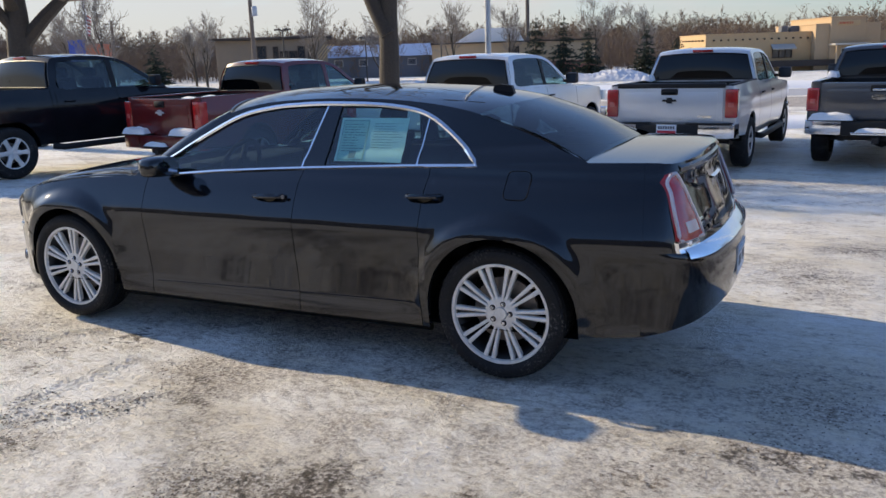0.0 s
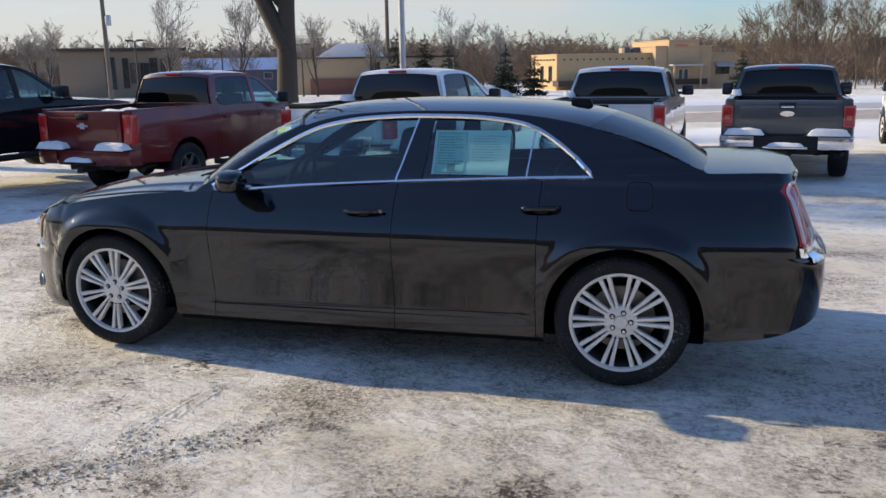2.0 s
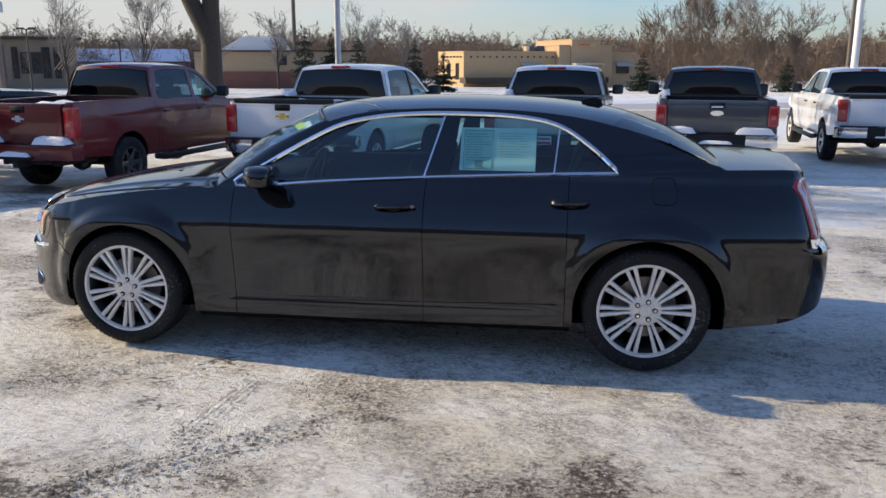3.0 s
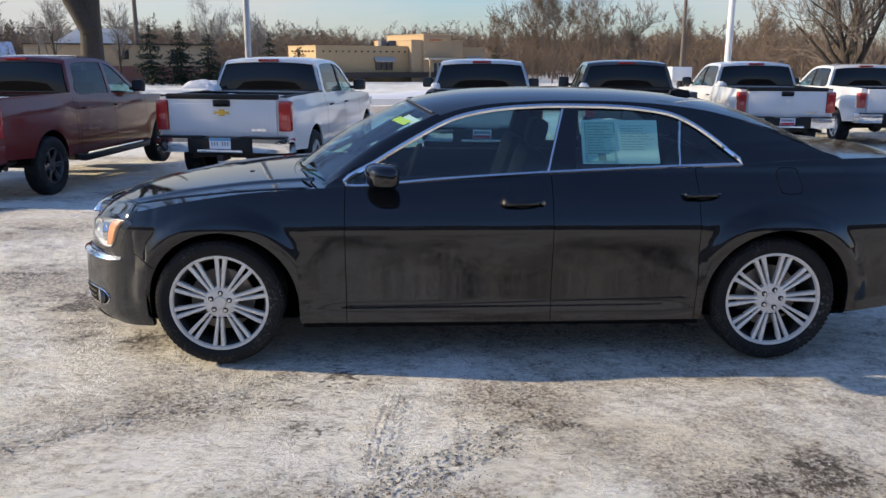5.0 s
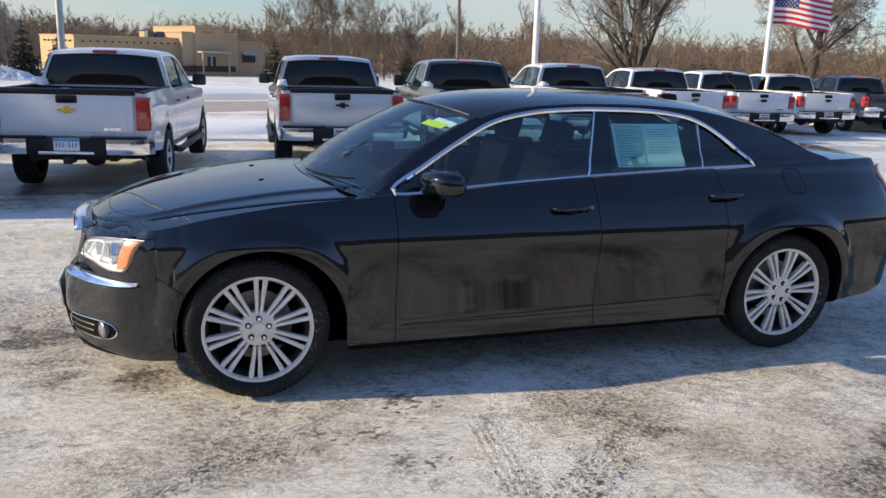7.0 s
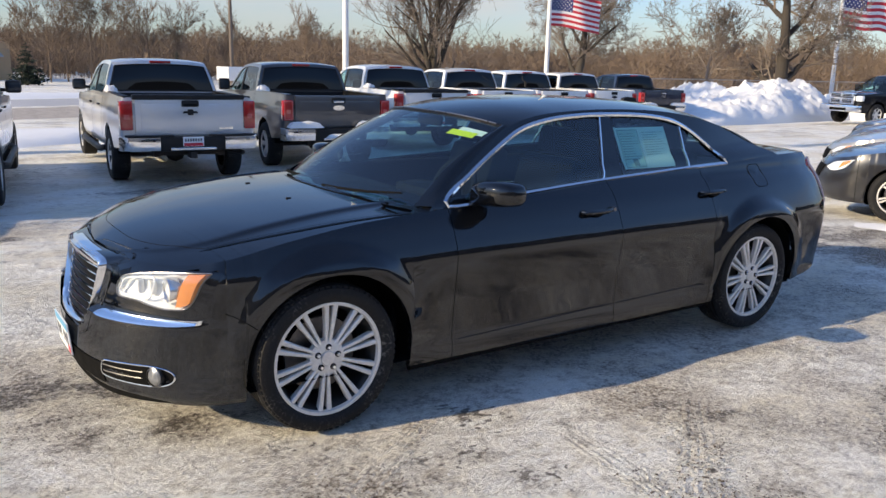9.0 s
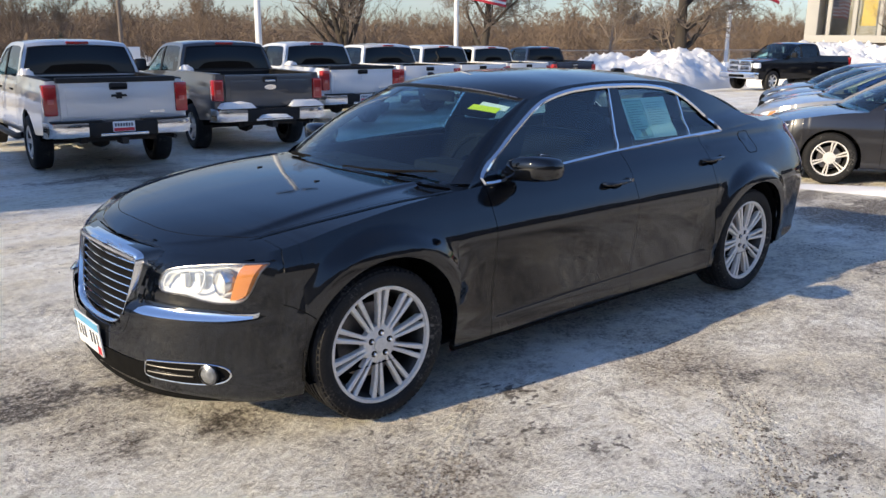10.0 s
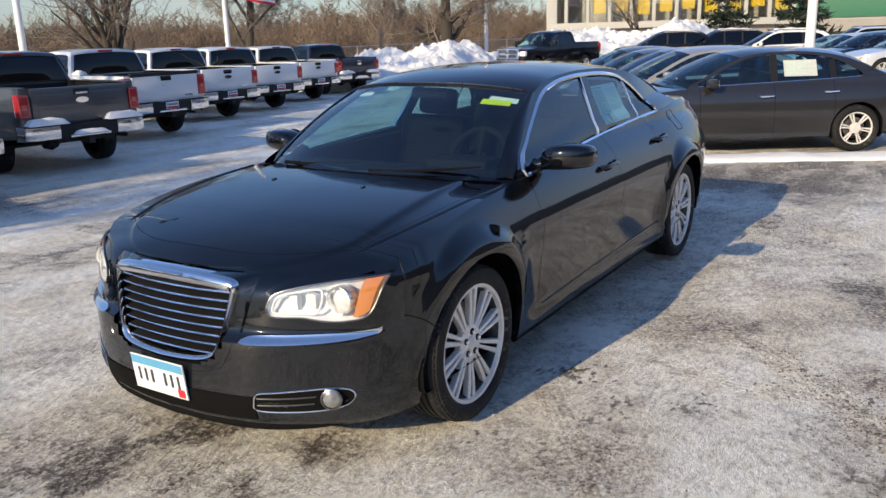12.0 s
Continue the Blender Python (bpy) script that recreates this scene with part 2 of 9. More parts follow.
def lot_mat(name):
    """Packed snow and ice over asphalt: pale crust, gritty brown patches, bare dark wet spots."""
    m, n, l, b = links_of(name)
    huge = noise_node(n, l, 0.28, 6.0, 0.6, stretch=(0.55, 1.3, 1.0))
    mid = noise_node(n, l, 1.15, 9.0, 0.66)
    fine = noise_node(n, l, 9.0, 9.0, 0.74)
    grit = noise_node(n, l, 42.0, 6.0, 0.78)
    streak = noise_node(n, l, 0.8, 7.0, 0.6, stretch=(0.35, 2.4, 1.0))
    tone = noise_node(n, l, 0.75, 9.0, 0.66, stretch=(0.6, 1.4, 1.0))
    crust = ramp(n, l, fine, [(0.26, (0.72, 0.675, 0.59)), (0.38, (0.95, 0.925, 0.85)), (0.50, (0.99, 0.975, 0.915))])
    dirty = ramp(n, l, grit, [(0.38, (0.10, 0.075, 0.055)), (0.47, (0.36, 0.30, 0.235)), (0.56, (0.78, 0.74, 0.66))])
    bare = ramp(n, l, grit, [(0.42, (0.03, 0.025, 0.020)), (0.51, (0.14, 0.11, 0.085)), (0.59, (0.70, 0.66, 0.60))])

    def math_node(op, a, c):
        k = n.new("ShaderNodeMath")
        k.operation = op
        for i, v in enumerate((a, c)):
            if isinstance(v, float):
                k.inputs[i].default_value = v
            else:
                l.new(v, k.inputs[i])
        return k.outputs[0]

    # places where feet and wheels have worn the crust through: x, y, radius
    co = n.new("ShaderNodeTexCoord")
    worn = None
    for px, py, pr, *k in WORN:
        d = n.new("ShaderNodeVectorMath")
        d.operation = "DISTANCE"
        d.inputs[1].default_value = (px, py, 0.0)
        l.new(co.outputs["Object"], d.inputs[0])
        f = n.new("ShaderNodeMapRange")
        f.inputs["From Min"].default_value = pr
        f.inputs["From Max"].default_value = 0.0
        f.inputs["To Max"].default_value = k[0] if k else 0.14 if pr < 1.6 else 0.175
        l.new(d.outputs["Value"], f.inputs["Value"])
        worn = f.outputs["Result"] if worn is None else math_node("MAXIMUM", worn, f.outputs["Result"])
    # tread marks: x, y of the start, heading in degrees, length, width
    tread = lane = None
    for ax, ay, deg, length, width in TRACKS:
        ca, sa = math.cos(radians(deg)), math.sin(radians(deg))

        def along(ux, uy):
            k = n.new("ShaderNodeVectorMath")
            k.operation = "DOT_PRODUCT"
            k.inputs[1].default_value = (ux, uy, 0.0)
            l.new(co.outputs["Object"], k.inputs[0])
            return math_node("SUBTRACT", k.outputs["Value"], ax * ux + ay * uy)

        u, v = along(ca, sa), math_node("ABSOLUTE", along(-sa, ca), 0.0)
        v = math_node("ADD", v, math_node("MULTIPLY", math_node("SUBTRACT", mid, 0.5), 0.10))
        inside = math_node("MULTIPLY", math_node("LESS_THAN", v, width / 2), math_node("LESS_THAN", math_node("ABSOLUTE", math_node("SUBTRACT", u, length / 2), 0.0), length / 2))
        ribs = math_node("SINE", math_node("ADD", math_node("MULTIPLY", u, 130.0), math_node("MULTIPLY", v, 70.0)), 0.0)
        rails = math_node("SINE", math_node("MULTIPLY", v, 2 * math.pi / (width / 3.6)), 0.0)
        mark = math_node("MULTIPLY", inside, math_node("ADD", math_node("MULTIPLY", ribs, 0.35), rails))
        tread = mark if tread is None else math_node("ADD", tread, mark)
        lane = inside if lane is None else math_node("MAXIMUM", lane, inside)
    worn = math_node("MAXIMUM", worn, math_node("MULTIPLY", lane, 0.04))
    dirt_f = math_node("ADD", math_node("MULTIPLY", mid, 0.55), math_node("MULTIPLY", fine, 0.45))
    dirt_f = math_node("ADD", dirt_f, math_node("MULTIPLY", math_node("SUBTRACT", huge, 0.5), 0.5))
    dirt_f = math_node("ADD", dirt_f, worn)
    warm = n.new("ShaderNodeMixRGB")
    warm.blend_type = "MULTIPLY"
    l.new(ramp(n, l, tone, [(0.42, grey(0.0)), (0.60, grey(1.0))]), warm.inputs["Fac"])
    l.new(crust, warm.inputs["Color1"])
    warm.inputs["Color2"].default_value = (0.87, 0.825, 0.74, 1.0)
    # frozen crumbs and smears, gathered in patches with smooth pale ice between them
    crumb = noise_node(n, l, 15.0, 8.0, 0.74, stretch=(0.75, 1.35, 1.0))
    patchy = noise_node(n, l, 1.7, 6.0, 0.62, stretch=(0.8, 1.2, 1.0))
    speck = n.new("ShaderNodeMixRGB")
    speck.blend_type = "MULTIPLY"
    l.new(ramp(n, l, patchy, [(0.40, grey(0.12)), (0.60, grey(1.0))]), speck.inputs["Fac"])
    l.new(warm.outputs["Color"], speck.inputs["Color1"])
    l.new(ramp(n, l, crumb, [(0.36, (0.50, 0.47, 0.43)), (0.44, (0.80, 0.78, 0.74)), (0.52, (1.0, 1.0, 1.0))]), speck.inputs["Color2"])
    # clots of dark slush dropped from the wheels: x, y, radius
    clot = None
    for px, py, pr in CLOTS:
        d = n.new("ShaderNodeVectorMath")
        d.operation = "DISTANCE"
        d.inputs[1].default_value = (px, py, 0.0)
        l.new(co.outputs["Object"], d.inputs[0])
        f = n.new("ShaderNodeMapRange")
        f.inputs["From Min"].default_value = pr
        f.inputs["From Max"].default_value = 0.0
        f.inputs["To Max"].default_value = 0.20
        l.new(d.outputs["Value"], f.inputs["Value"])
        clot = f.outputs["Result"] if clot is None else math_node("MAXIMUM", clot, f.outputs["Result"])
    lumps = noise_node(n, l, 24.0, 5.0, 0.6, stretch=(0.8, 1.2, 1.0))
    clot = math_node("ADD", clot, math_node("ADD", lumps, math_node("MULTIPLY", math_node("SUBTRACT", patchy, 0.5), 0.35)))
    clots = n.new("ShaderNodeMixRGB")
    l.new(ramp(n, l, clot, [(0.69, grey(0.0)), (0.735, grey(0.88))]), clots.inputs["Fac"])
    l.new(speck.outputs["Color"], clots.inputs["Color1"])
    clots.inputs["Color2"].default_value = (0.055, 0.043, 0.032, 1.0)
    crust = clots.outputs["Color"]
    m1 = n.new("ShaderNodeMixRGB")
    l.new(ramp(n, l, dirt_f, [(0.51, grey(0.0)), (0.58, grey(0.6)), (0.67, grey(0.95))]), m1.inputs["Fac"])
    l.new(crust, m1.inputs["Color1"])
    l.new(dirty, m1.inputs["Color2"])
    bare_f = math_node("ADD", math_node("MULTIPLY", streak, 0.55), math_node("MULTIPLY", fine, 0.45))
    bare_f = math_node("ADD", bare_f, math_node("MULTIPLY", math_node("SUBTRACT", mid, 0.5), 0.4))
    bare_f = math_node("ADD", bare_f, worn)
    m2 = n.new("ShaderNodeMixRGB")
    l.new(ramp(n, l, bare_f, [(0.60, grey(0.0)), (0.66, grey(0.92))]), m2.inputs["Fac"])
    l.new(m1.outputs["Color"], m2.inputs["Color1"])
    l.new(bare, m2.inputs["Color2"])
    l.new(m2.outputs["Color"], b.inputs["Base Color"])
    l.new(ramp(n, l, bare_f, [(0.5, grey(0.62)), (0.68, grey(0.38))]), b.inputs["Roughness"])
    b.inputs["Specular IOR Level"].default_value = 0.35
    tread = math_node("MULTIPLY", tread, math_node("MULTIPLY", math_node("MULTIPLY", fine, mid), 0.19))
    lump = noise_node(n, l, 26.0, 6.0, 0.65, stretch=(0.7, 1.25, 1.0))
    rough_patch = ramp(n, l, noise_node(n, l, 1.0, 5.0, 0.6), [(0.40, grey(0.10)), (0.60, grey(1.0))])
    small = math_node("ADD", math_node("MULTIPLY", lump, 0.75), math_node("MULTIPLY", grit, 0.26))
    h = math_node("ADD", math_node("MULTIPLY", fine, 0.75), math_node("MULTIPLY", small, rough_patch))
    h = math_node("ADD", math_node("ADD", h, math_node("MULTIPLY", crumb, 0.45)), tread)
    bump(n, l, b, h, 1.0, 0.065)
    return m


lot_mat("packed_snow_lot")
car_paint("black_paint", (0.0014, 0.0024, 0.0048), film=(0.40, 0.42, 0.44), salt_sheen=0.035, dirt=0.008, spec=0.0, coat_ior=1.62, coat_rough=(0.03, 0.12))
car_paint("clean_black_paint", (0.0012, 0.0018, 0.0036), dirt=0.008, spec=0.0, coat_ior=1.62, coat_rough=(0.015, 0.075))
car_paint("red_paint", (0.135, 0.008, 0.009), film=(0.25, 0.16, 0.14), dirt=0.03, flake=0.0, coat_ior=1.42)
car_paint("white_paint", (0.72, 0.73, 0.74), film=(0.5, 0.48, 0.44), dirt=0.2)
car_paint("silver_paint", (0.62, 0.64, 0.66), film=(0.45, 0.44, 0.42), dirt=0.2, flake=0.35)
car_paint("grey_paint", (0.075, 0.078, 0.085), dirt=0.05, flake=0.4)
car_paint("charcoal_paint", (0.020, 0.020, 0.023), dirt=0.03, flake=0.2)
car_paint("navy_paint", (0.012, 0.018, 0.04), dirt=0.05, flake=0.2)
car_paint("blue_paint", (0.02, 0.05, 0.22), dirt=0.05, flake=0.4)
car_paint("beige_paint", (0.42, 0.40, 0.36), dirt=0.2, flake=0.5)
plain("chrome", (0.82, 0.83, 0.85), 0.10, 1.0, 0.05)
plain("dark_chrome", (0.20, 0.20, 0.21), 0.3, 1.0, 0.05)
plain("worn_alloy", (0.74, 0.715, 0.675), 0.34, 0.25, 0.14, 14.0)
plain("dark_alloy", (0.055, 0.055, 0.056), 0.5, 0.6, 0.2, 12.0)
def salty_rubber(name):
    m, n, l, b = links_of(name)
    big = noise_node(n, l, 5.0, 6.0, 0.6)
    fine = noise_node(n, l, 70.0, 4.0, 0.7)
    mul = n.new("ShaderNodeMath")
    mul.operation = "MULTIPLY"
    l.new(ramp(n, l, big, [(0.48, grey(0.02)), (0.66, grey(0.45))]), mul.inputs[0])
    l.new(ramp(n, l, fine, [(0.52, grey(0.0)), (0.62, grey(1.0))]), mul.inputs[1])
    mix = n.new("ShaderNodeMixRGB")
    mix.inputs["Color1"].default_value = (0.010, 0.010, 0.011, 1.0)
    mix.inputs["Color2"].default_value = (0.30, 0.29, 0.27, 1.0)
    l.new(mul.outputs[0], mix.inputs["Fac"])
    l.new(mix.outputs["Color"], b.inputs["Base Color"])
    b.inputs["Roughness"].default_value = 0.7
    b.inputs["Specular IOR Level"].default_value = 0.3
    bump(n, l, b, fine, 0.4, 0.001)
    return m


salty_rubber("rubber")
plain("black_plastic", (0.012, 0.012, 0.013), 0.5, 0.0, 0.2, 12.0, 0.0005, spec=0.3)
# near-black for black parts and dark joints, and for shade painted into hollows
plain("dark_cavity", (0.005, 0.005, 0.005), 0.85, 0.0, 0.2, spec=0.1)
plain("rusty_metal", (0.05, 0.04, 0.034), 0.8, 0.3, 0.3, 20.0, 0.001)
plain("brake_disc", (0.22, 0.2, 0.19), 0.45, 0.9, 0.2, 20.0)
plain("interior_dark", (0.009, 0.010, 0.012), 0.8, 0.0, 0.2, 15.0, 0.001, spec=0.08)
plain("seat_leather", (0.005, 0.006, 0.0075), 0.7, 0.0, 0.2, 15.0, 0.001, spec=0.03)
plain("red_lens", (0.46, 0.016, 0.016), 0.15, 0.0, 0.12, 25.0, 0.0, 1.0)
plain("pale_lens", (0.60, 0.50, 0.50), 0.15, 0.0, 0.12, 25.0, 0.0, 1.0)
plain("amber_lens", (0.72, 0.26, 0.07), 0.15, 0.0, 0.12, 40.0, 0.0, 1.0)
plain("reflector", (0.86, 0.86, 0.86), 0.22, 0.9, 0.08, 30.0, 0.002)
plain("lamp_white", (0.80, 0.84, 0.88), 0.35, 0.0, 0.06, 40.0, 0.003)
plain("pale_reflector", (0.70, 0.73, 0.76), 0.4, 0.1, 0.08, 30.0, 0.002)
plain("worn_trim", (0.055, 0.055, 0.057), 0.38, 0.3, 0.1, 20.0)
plain("fog_lens", (0.26, 0.27, 0.28), 0.2, 0.5, 0.2, 60.0, 0.002)
plain("gold_badge", (0.62, 0.43, 0.10), 0.25, 0.7, 0.1)
plain("sticker_white", (0.82, 0.84, 0.82), 0.6, 0.0, 0.04)
plain("sheet_paper", (0.50, 0.53, 0.49), 0.6, 0.0, 0.05)
plain("sticker_green", (0.72, 0.96, 0.86), 0.6, 0.0, 0.05)
plain("sticker_mid", (0.50, 0.80, 0.70), 0.6, 0.0, 0.08)
plain("sticker_ink", (0.20, 0.33, 0.30), 0.6, 0.0, 0.1)
plain("sticker_yellow", (0.75, 0.82, 0.03), 0.55, 0.0, 0.05)
plain("plate_white", (0.80, 0.82, 0.84), 0.45, 0.0, 0.05)
plain("plate_blue", (0.10, 0.36, 0.58), 0.45, 0.0, 0.1)
plain("plate_ink", (0.06, 0.065, 0.09), 0.5, 0.0, 0.1)
plain("plate_red", (0.62, 0.03, 0.05), 0.5, 0.0, 0.1)
glass("clear_glass", (0.48, 0.75, 0.77), 0.0, 0.135)
glass("tinted_glass", (0.47, 0.70, 0.74), 0.0, 0.095)
glass("dark_glass", (0.20, 0.27, 0.31), 0.0, 0.07)
glass("building_glass", (0.92, 0.93, 0.92), 0.0, 0.22)
glass("lens_glass", (0.93, 0.93, 0.92))
snow_mat("snow")
snow_mat("dirty_snow", (0.74, 0.75, 0.78), 0.45, 0.05)
car_paint("black_truck_paint", (0.004, 0.005, 0.008), dirt=0.03, spec=0.05, coat_ior=1.36)
plain("pale_red_lens", (0.60, 0.10, 0.09), 0.2, 0.0, 0.1, 25.0, 0.0, 1.0)
glass("dark_window", (0.022, 0.025, 0.028), 0.0, 0.045)
plain("bark", (0.050, 0.040, 0.031), 0.9, 0.0, 0.35, 5.0, 0.02, fine=24.0)
plain("twigs", (0.19, 0.15, 0.12), 0.9, 0.0, 0.25, 0.6)
plain("far_twigs", (0.175, 0.124, 0.088), 0.9, 0.0, 0.35, 0.05)
plain("pale_twigs", (0.24, 0.21, 0.185), 0.9, 0.0, 0.25, 0.4)
plain("needles", (0.018, 0.032, 0.020), 0.8, 0.0, 0.4, 2.0)
plain("galvanised", (0.45, 0.46, 0.48), 0.45, 0.5, 0.1, 6.0)
plain("white_pole", (0.78, 0.78, 0.77), 0.45, 0.0, 0.05, 6.0)
plain("dark_pole", (0.06, 0.055, 0.05), 0.6, 0.2, 0.15, 6.0)
plain("old_wood", (0.15, 0.12, 0.10), 0.9, 0.0, 0.25, 5.0, 0.006)
plain("stucco_tan", (0.52, 0.36, 0.20), 0.9, 0.0, 0.08, 1.2, 0.006)
plain("stucco_pink", (0.47, 0.33, 0.20), 0.9, 0.0, 0.08, 1.2, 0.006)
plain("brick_brown", (0.23, 0.175, 0.125), 0.9, 0.0, 0.12, 1.5, 0.006)
plain("dark_trim", (0.05, 0.035, 0.028), 0.7, 0.0, 0.15, 3.0)
plain("brick_red", (0.24, 0.10, 0.07), 0.9, 0.0, 0.15, 2.0, 0.006)
plain("metal_roof_blue", (0.26, 0.36, 0.52), 0.5, 0.2, 0.08, 2.0)
plain("slate_siding", (0.12, 0.13, 0.15), 0.8, 0.0, 0.15, 2.0)
plain("pale_wall", (0.42, 0.41, 0.38), 0.8, 0.0, 0.06, 1.0)
plain("window_far", (0.03, 0.04, 0.05), 0.12, 0.0, 0.2, 2.0)
plain("yellow_panel", (0.78, 0.55, 0.02), 0.6, 0.0, 0.15, 0.8)
plain("green_panel", (0.02, 0.14, 0.08), 0.6, 0.0, 0.1, 2.0)
plain("concrete_wall", (0.30, 0.28, 0.26), 0.9, 0.0, 0.15, 1.5, 0.01)
plain("flag_red", (0.55, 0.03, 0.05), 0.8, 0.0, 0.08, 6.0)
plain("flag_white", (0.78, 0.77, 0.76), 0.8, 0.0, 0.05, 6.0)
plain("flag_blue", (0.03, 0.045, 0.16), 0.8, 0.0, 0.1, 6.0)
plain("sign_blue", (0.04, 0.08, 0.35), 0.5, 0.0, 0.1, 6.0)
plain("sign_orange", (0.5, 0.12, 0.06), 0.5, 0.0, 0.1, 6.0)
plain("fence_metal", (0.33, 0.33, 0.33), 0.5, 0.6, 0.1, 6.0)
plain("road_slush", (0.42, 0.41, 0.41), 0.7, 0.0, 0.25, 0.7, 0.01, fine=12.0)
plain("stubble", (0.40, 0.35, 0.30), 0.95, 0.0, 0.5, 3.0, 0.03, fine=14.0)
plain("frozen_dirt", (0.11, 0.083, 0.06), 0.85, 0.0, 0.4, 30.0, 0.002)

# ---- building tools ----


def thing(name, label, category, m=None, group="", kind=""):
    ob = new(name)
    ob.empty_display_size = 0.2
    if m is not None:
        ob.matrix_basis = m
    return tagged(ob, label, category, group, kind)


CORE = [Vector((0, 0, 0.9))]
PANES = {"clear_glass", "tinted_glass", "dark_glass", "dark_window", "lens_glass"}


def part(name, bm, material, parent=None, label="", angle=38, normals=True):
    """Link a bmesh as one mesh object, under its thing. Panes face outwards from the vehicle's core."""
    if normals:
        bmesh.ops.recalc_face_normals(bm, faces=bm.faces)
    if material in PANES and any(e.is_boundary for e in bm.edges):
        bm.normal_update()
        if sum(f.normal.dot(f.calc_center_median() - CORE[0]) * f.calc_area() for f in bm.faces) < 0:
            bmesh.ops.reverse_faces(bm, faces=bm.faces)
    me = bpy.data.meshes.new(name)
    bm.to_mesh(me)
    bm.free()
    for k in material if isinstance(material, (list, tuple)) else [material]:
        me.materials.append(MATS[k])
    if angle:
        me.shade_smooth()
        me.set_sharp_from_angle(angle=radians(angle))
    ob = new(name, me)
    if parent is not None:
        ob.parent = parent
    if material in ("clear_glass", "tinted_glass", "lens_glass", "building_glass"):
        ob.visible_shadow = False
    if label:
        ob["label"] = label
    return ob


def share(ob, parent, m):
    """One more piece on the same mesh."""
    o = new(ob.name.split(".")[0], ob.data)
    o.parent = parent
    o.matrix_basis = m
    if "label" in ob:
        o["label"] = ob["label"]
    return o


def BM():
    return bmesh.new()


def box(bm, c, s, bevel=0.0, rot=None, seg=2):
    m = Matrix.Translation(c) @ (rot.to_4x4() if rot else Matrix()) @ Matrix.Diagonal((*s, 1))
    r = bmesh.ops.create_cube(bm, size=1.0, matrix=m)
    if bevel:
        es = {e for v in r["verts"] for e in v.link_edges}
        bmesh.ops.bevel(bm, geom=list(es), offset=bevel, segments=seg, affect="EDGES", profile=0.6)
    return bm


def grid(bm, rows, wrap=False):
    """Faces over rows of points, all of one length."""
    vs = [[bm.verts.new(p) for p in r] for r in rows]
    for a, b in zip(vs, vs[1:]):
        n = len(a)
        for i in range(n if wrap else n - 1):
            q = (a[i], a[(i + 1) % n], b[(i + 1) % n], b[i])
            try:
                bm.faces.new(q)
            except ValueError:
                pass
    return vs


def tidy(bm, d=0.0004):
    bmesh.ops.remove_doubles(bm, verts=bm.verts, dist=d)
    return bm


def lathe(bm, profile, n=32, axis="y", c=(0, 0, 0), close=False):
    """A profile of (radius, along) turned about an axis."""
    rows = []
    for r, h in profile:
        row = []
        for i in range(n):
            a = 2 * math.pi * i / n
            u, v = r * math.cos(a), r * math.sin(a)
            p = {"y": (u, h, v), "z": (u, v, h), "x": (h, u, v)}[axis]
            row.append((p[0] + c[0], p[1] + c[1], p[2] + c[2]))
        rows.append(row)
    vs = grid(bm, rows, wrap=True)
    if close:
        for r in (vs[0], vs[-1]):
            bm.faces.new(r)
    return bm


def tube(bm, pts, r, n=8, caps=True):
    """A tube along points; r is a number or one for each point."""
    pts = [Vector(p) for p in pts]
    rs = r if isinstance(r, (list, tuple)) else [r] * len(pts)
    rows, up = [], None
    for i, p in enumerate(pts):
        d = (pts[min(i + 1, len(pts) - 1)] - pts[max(i - 1, 0)]).normalized()
        if up is None:
            up = Vector((0, 0, 1)) if abs(d.z) < 0.9 else Vector((1, 0, 0))
        s = d.cross(up).normalized()
        up = s.cross(d).normalized()
        rows.append([p + (s * math.cos(2 * math.pi * k / n) + up * math.sin(2 * math.pi * k / n)) * rs[i] for k in range(n)])
    vs = grid(bm, rows, wrap=True)
    if caps:
        for row in (vs[0], vs[-1]):
            bm.faces.new(row)
    return bm


def prism(bm, poly, depth, place):
    """A flat polygon (u, v) given thickness; place(u, v, w) gives the point."""
    a = [bm.verts.new(place(u, v, 0.0)) for u, v in poly]
    b = [bm.verts.new(place(u, v, depth)) for u, v in poly]
    bm.faces.new(a)
    bm.faces.new(b)
    n = len(poly)
    for i in range(n):
        bm.faces.new((a[i], a[(i + 1) % n], b[(i + 1) % n], b[i]))
    return bm


def curve_at(table, x):
    """A smooth curve through (x, value) knots."""
    k = len(table)
    if x <= table[0][0]:
        return table[0][1]
    if x >= table[-1][0]:
        return table[-1][1]
    i = max(j for j in range(k) if table[j][0] <= x)
    i = min(i, k - 2)
    (x0, y0), (x1, y1) = table[i], table[i + 1]

    def slope(j):
        if j <= 0 or j >= k - 1:
            return (table[min(j + 1, k - 1)][1] - table[max(j - 1, 0)][1]) / (table[min(j + 1, k - 1)][0] - table[max(j - 1, 0)][0])
        a = (table[j][1] - table[j - 1][1]) / (table[j][0] - table[j - 1][0])
        b = (table[j + 1][1] - table[j][1]) / (table[j + 1][0] - table[j][0])
        return 0.0 if a * b <= 0 else 2 * a * b / (a + b)

    h = x1 - x0
    t = (x - x0) / h
    return y0 * (2 * t**3 - 3 * t * t + 1) + slope(i) * h * (t**3 - 2 * t * t + t) + y1 * (3 * t * t - 2 * t**3) + slope(i + 1) * h * (t**3 - t * t)


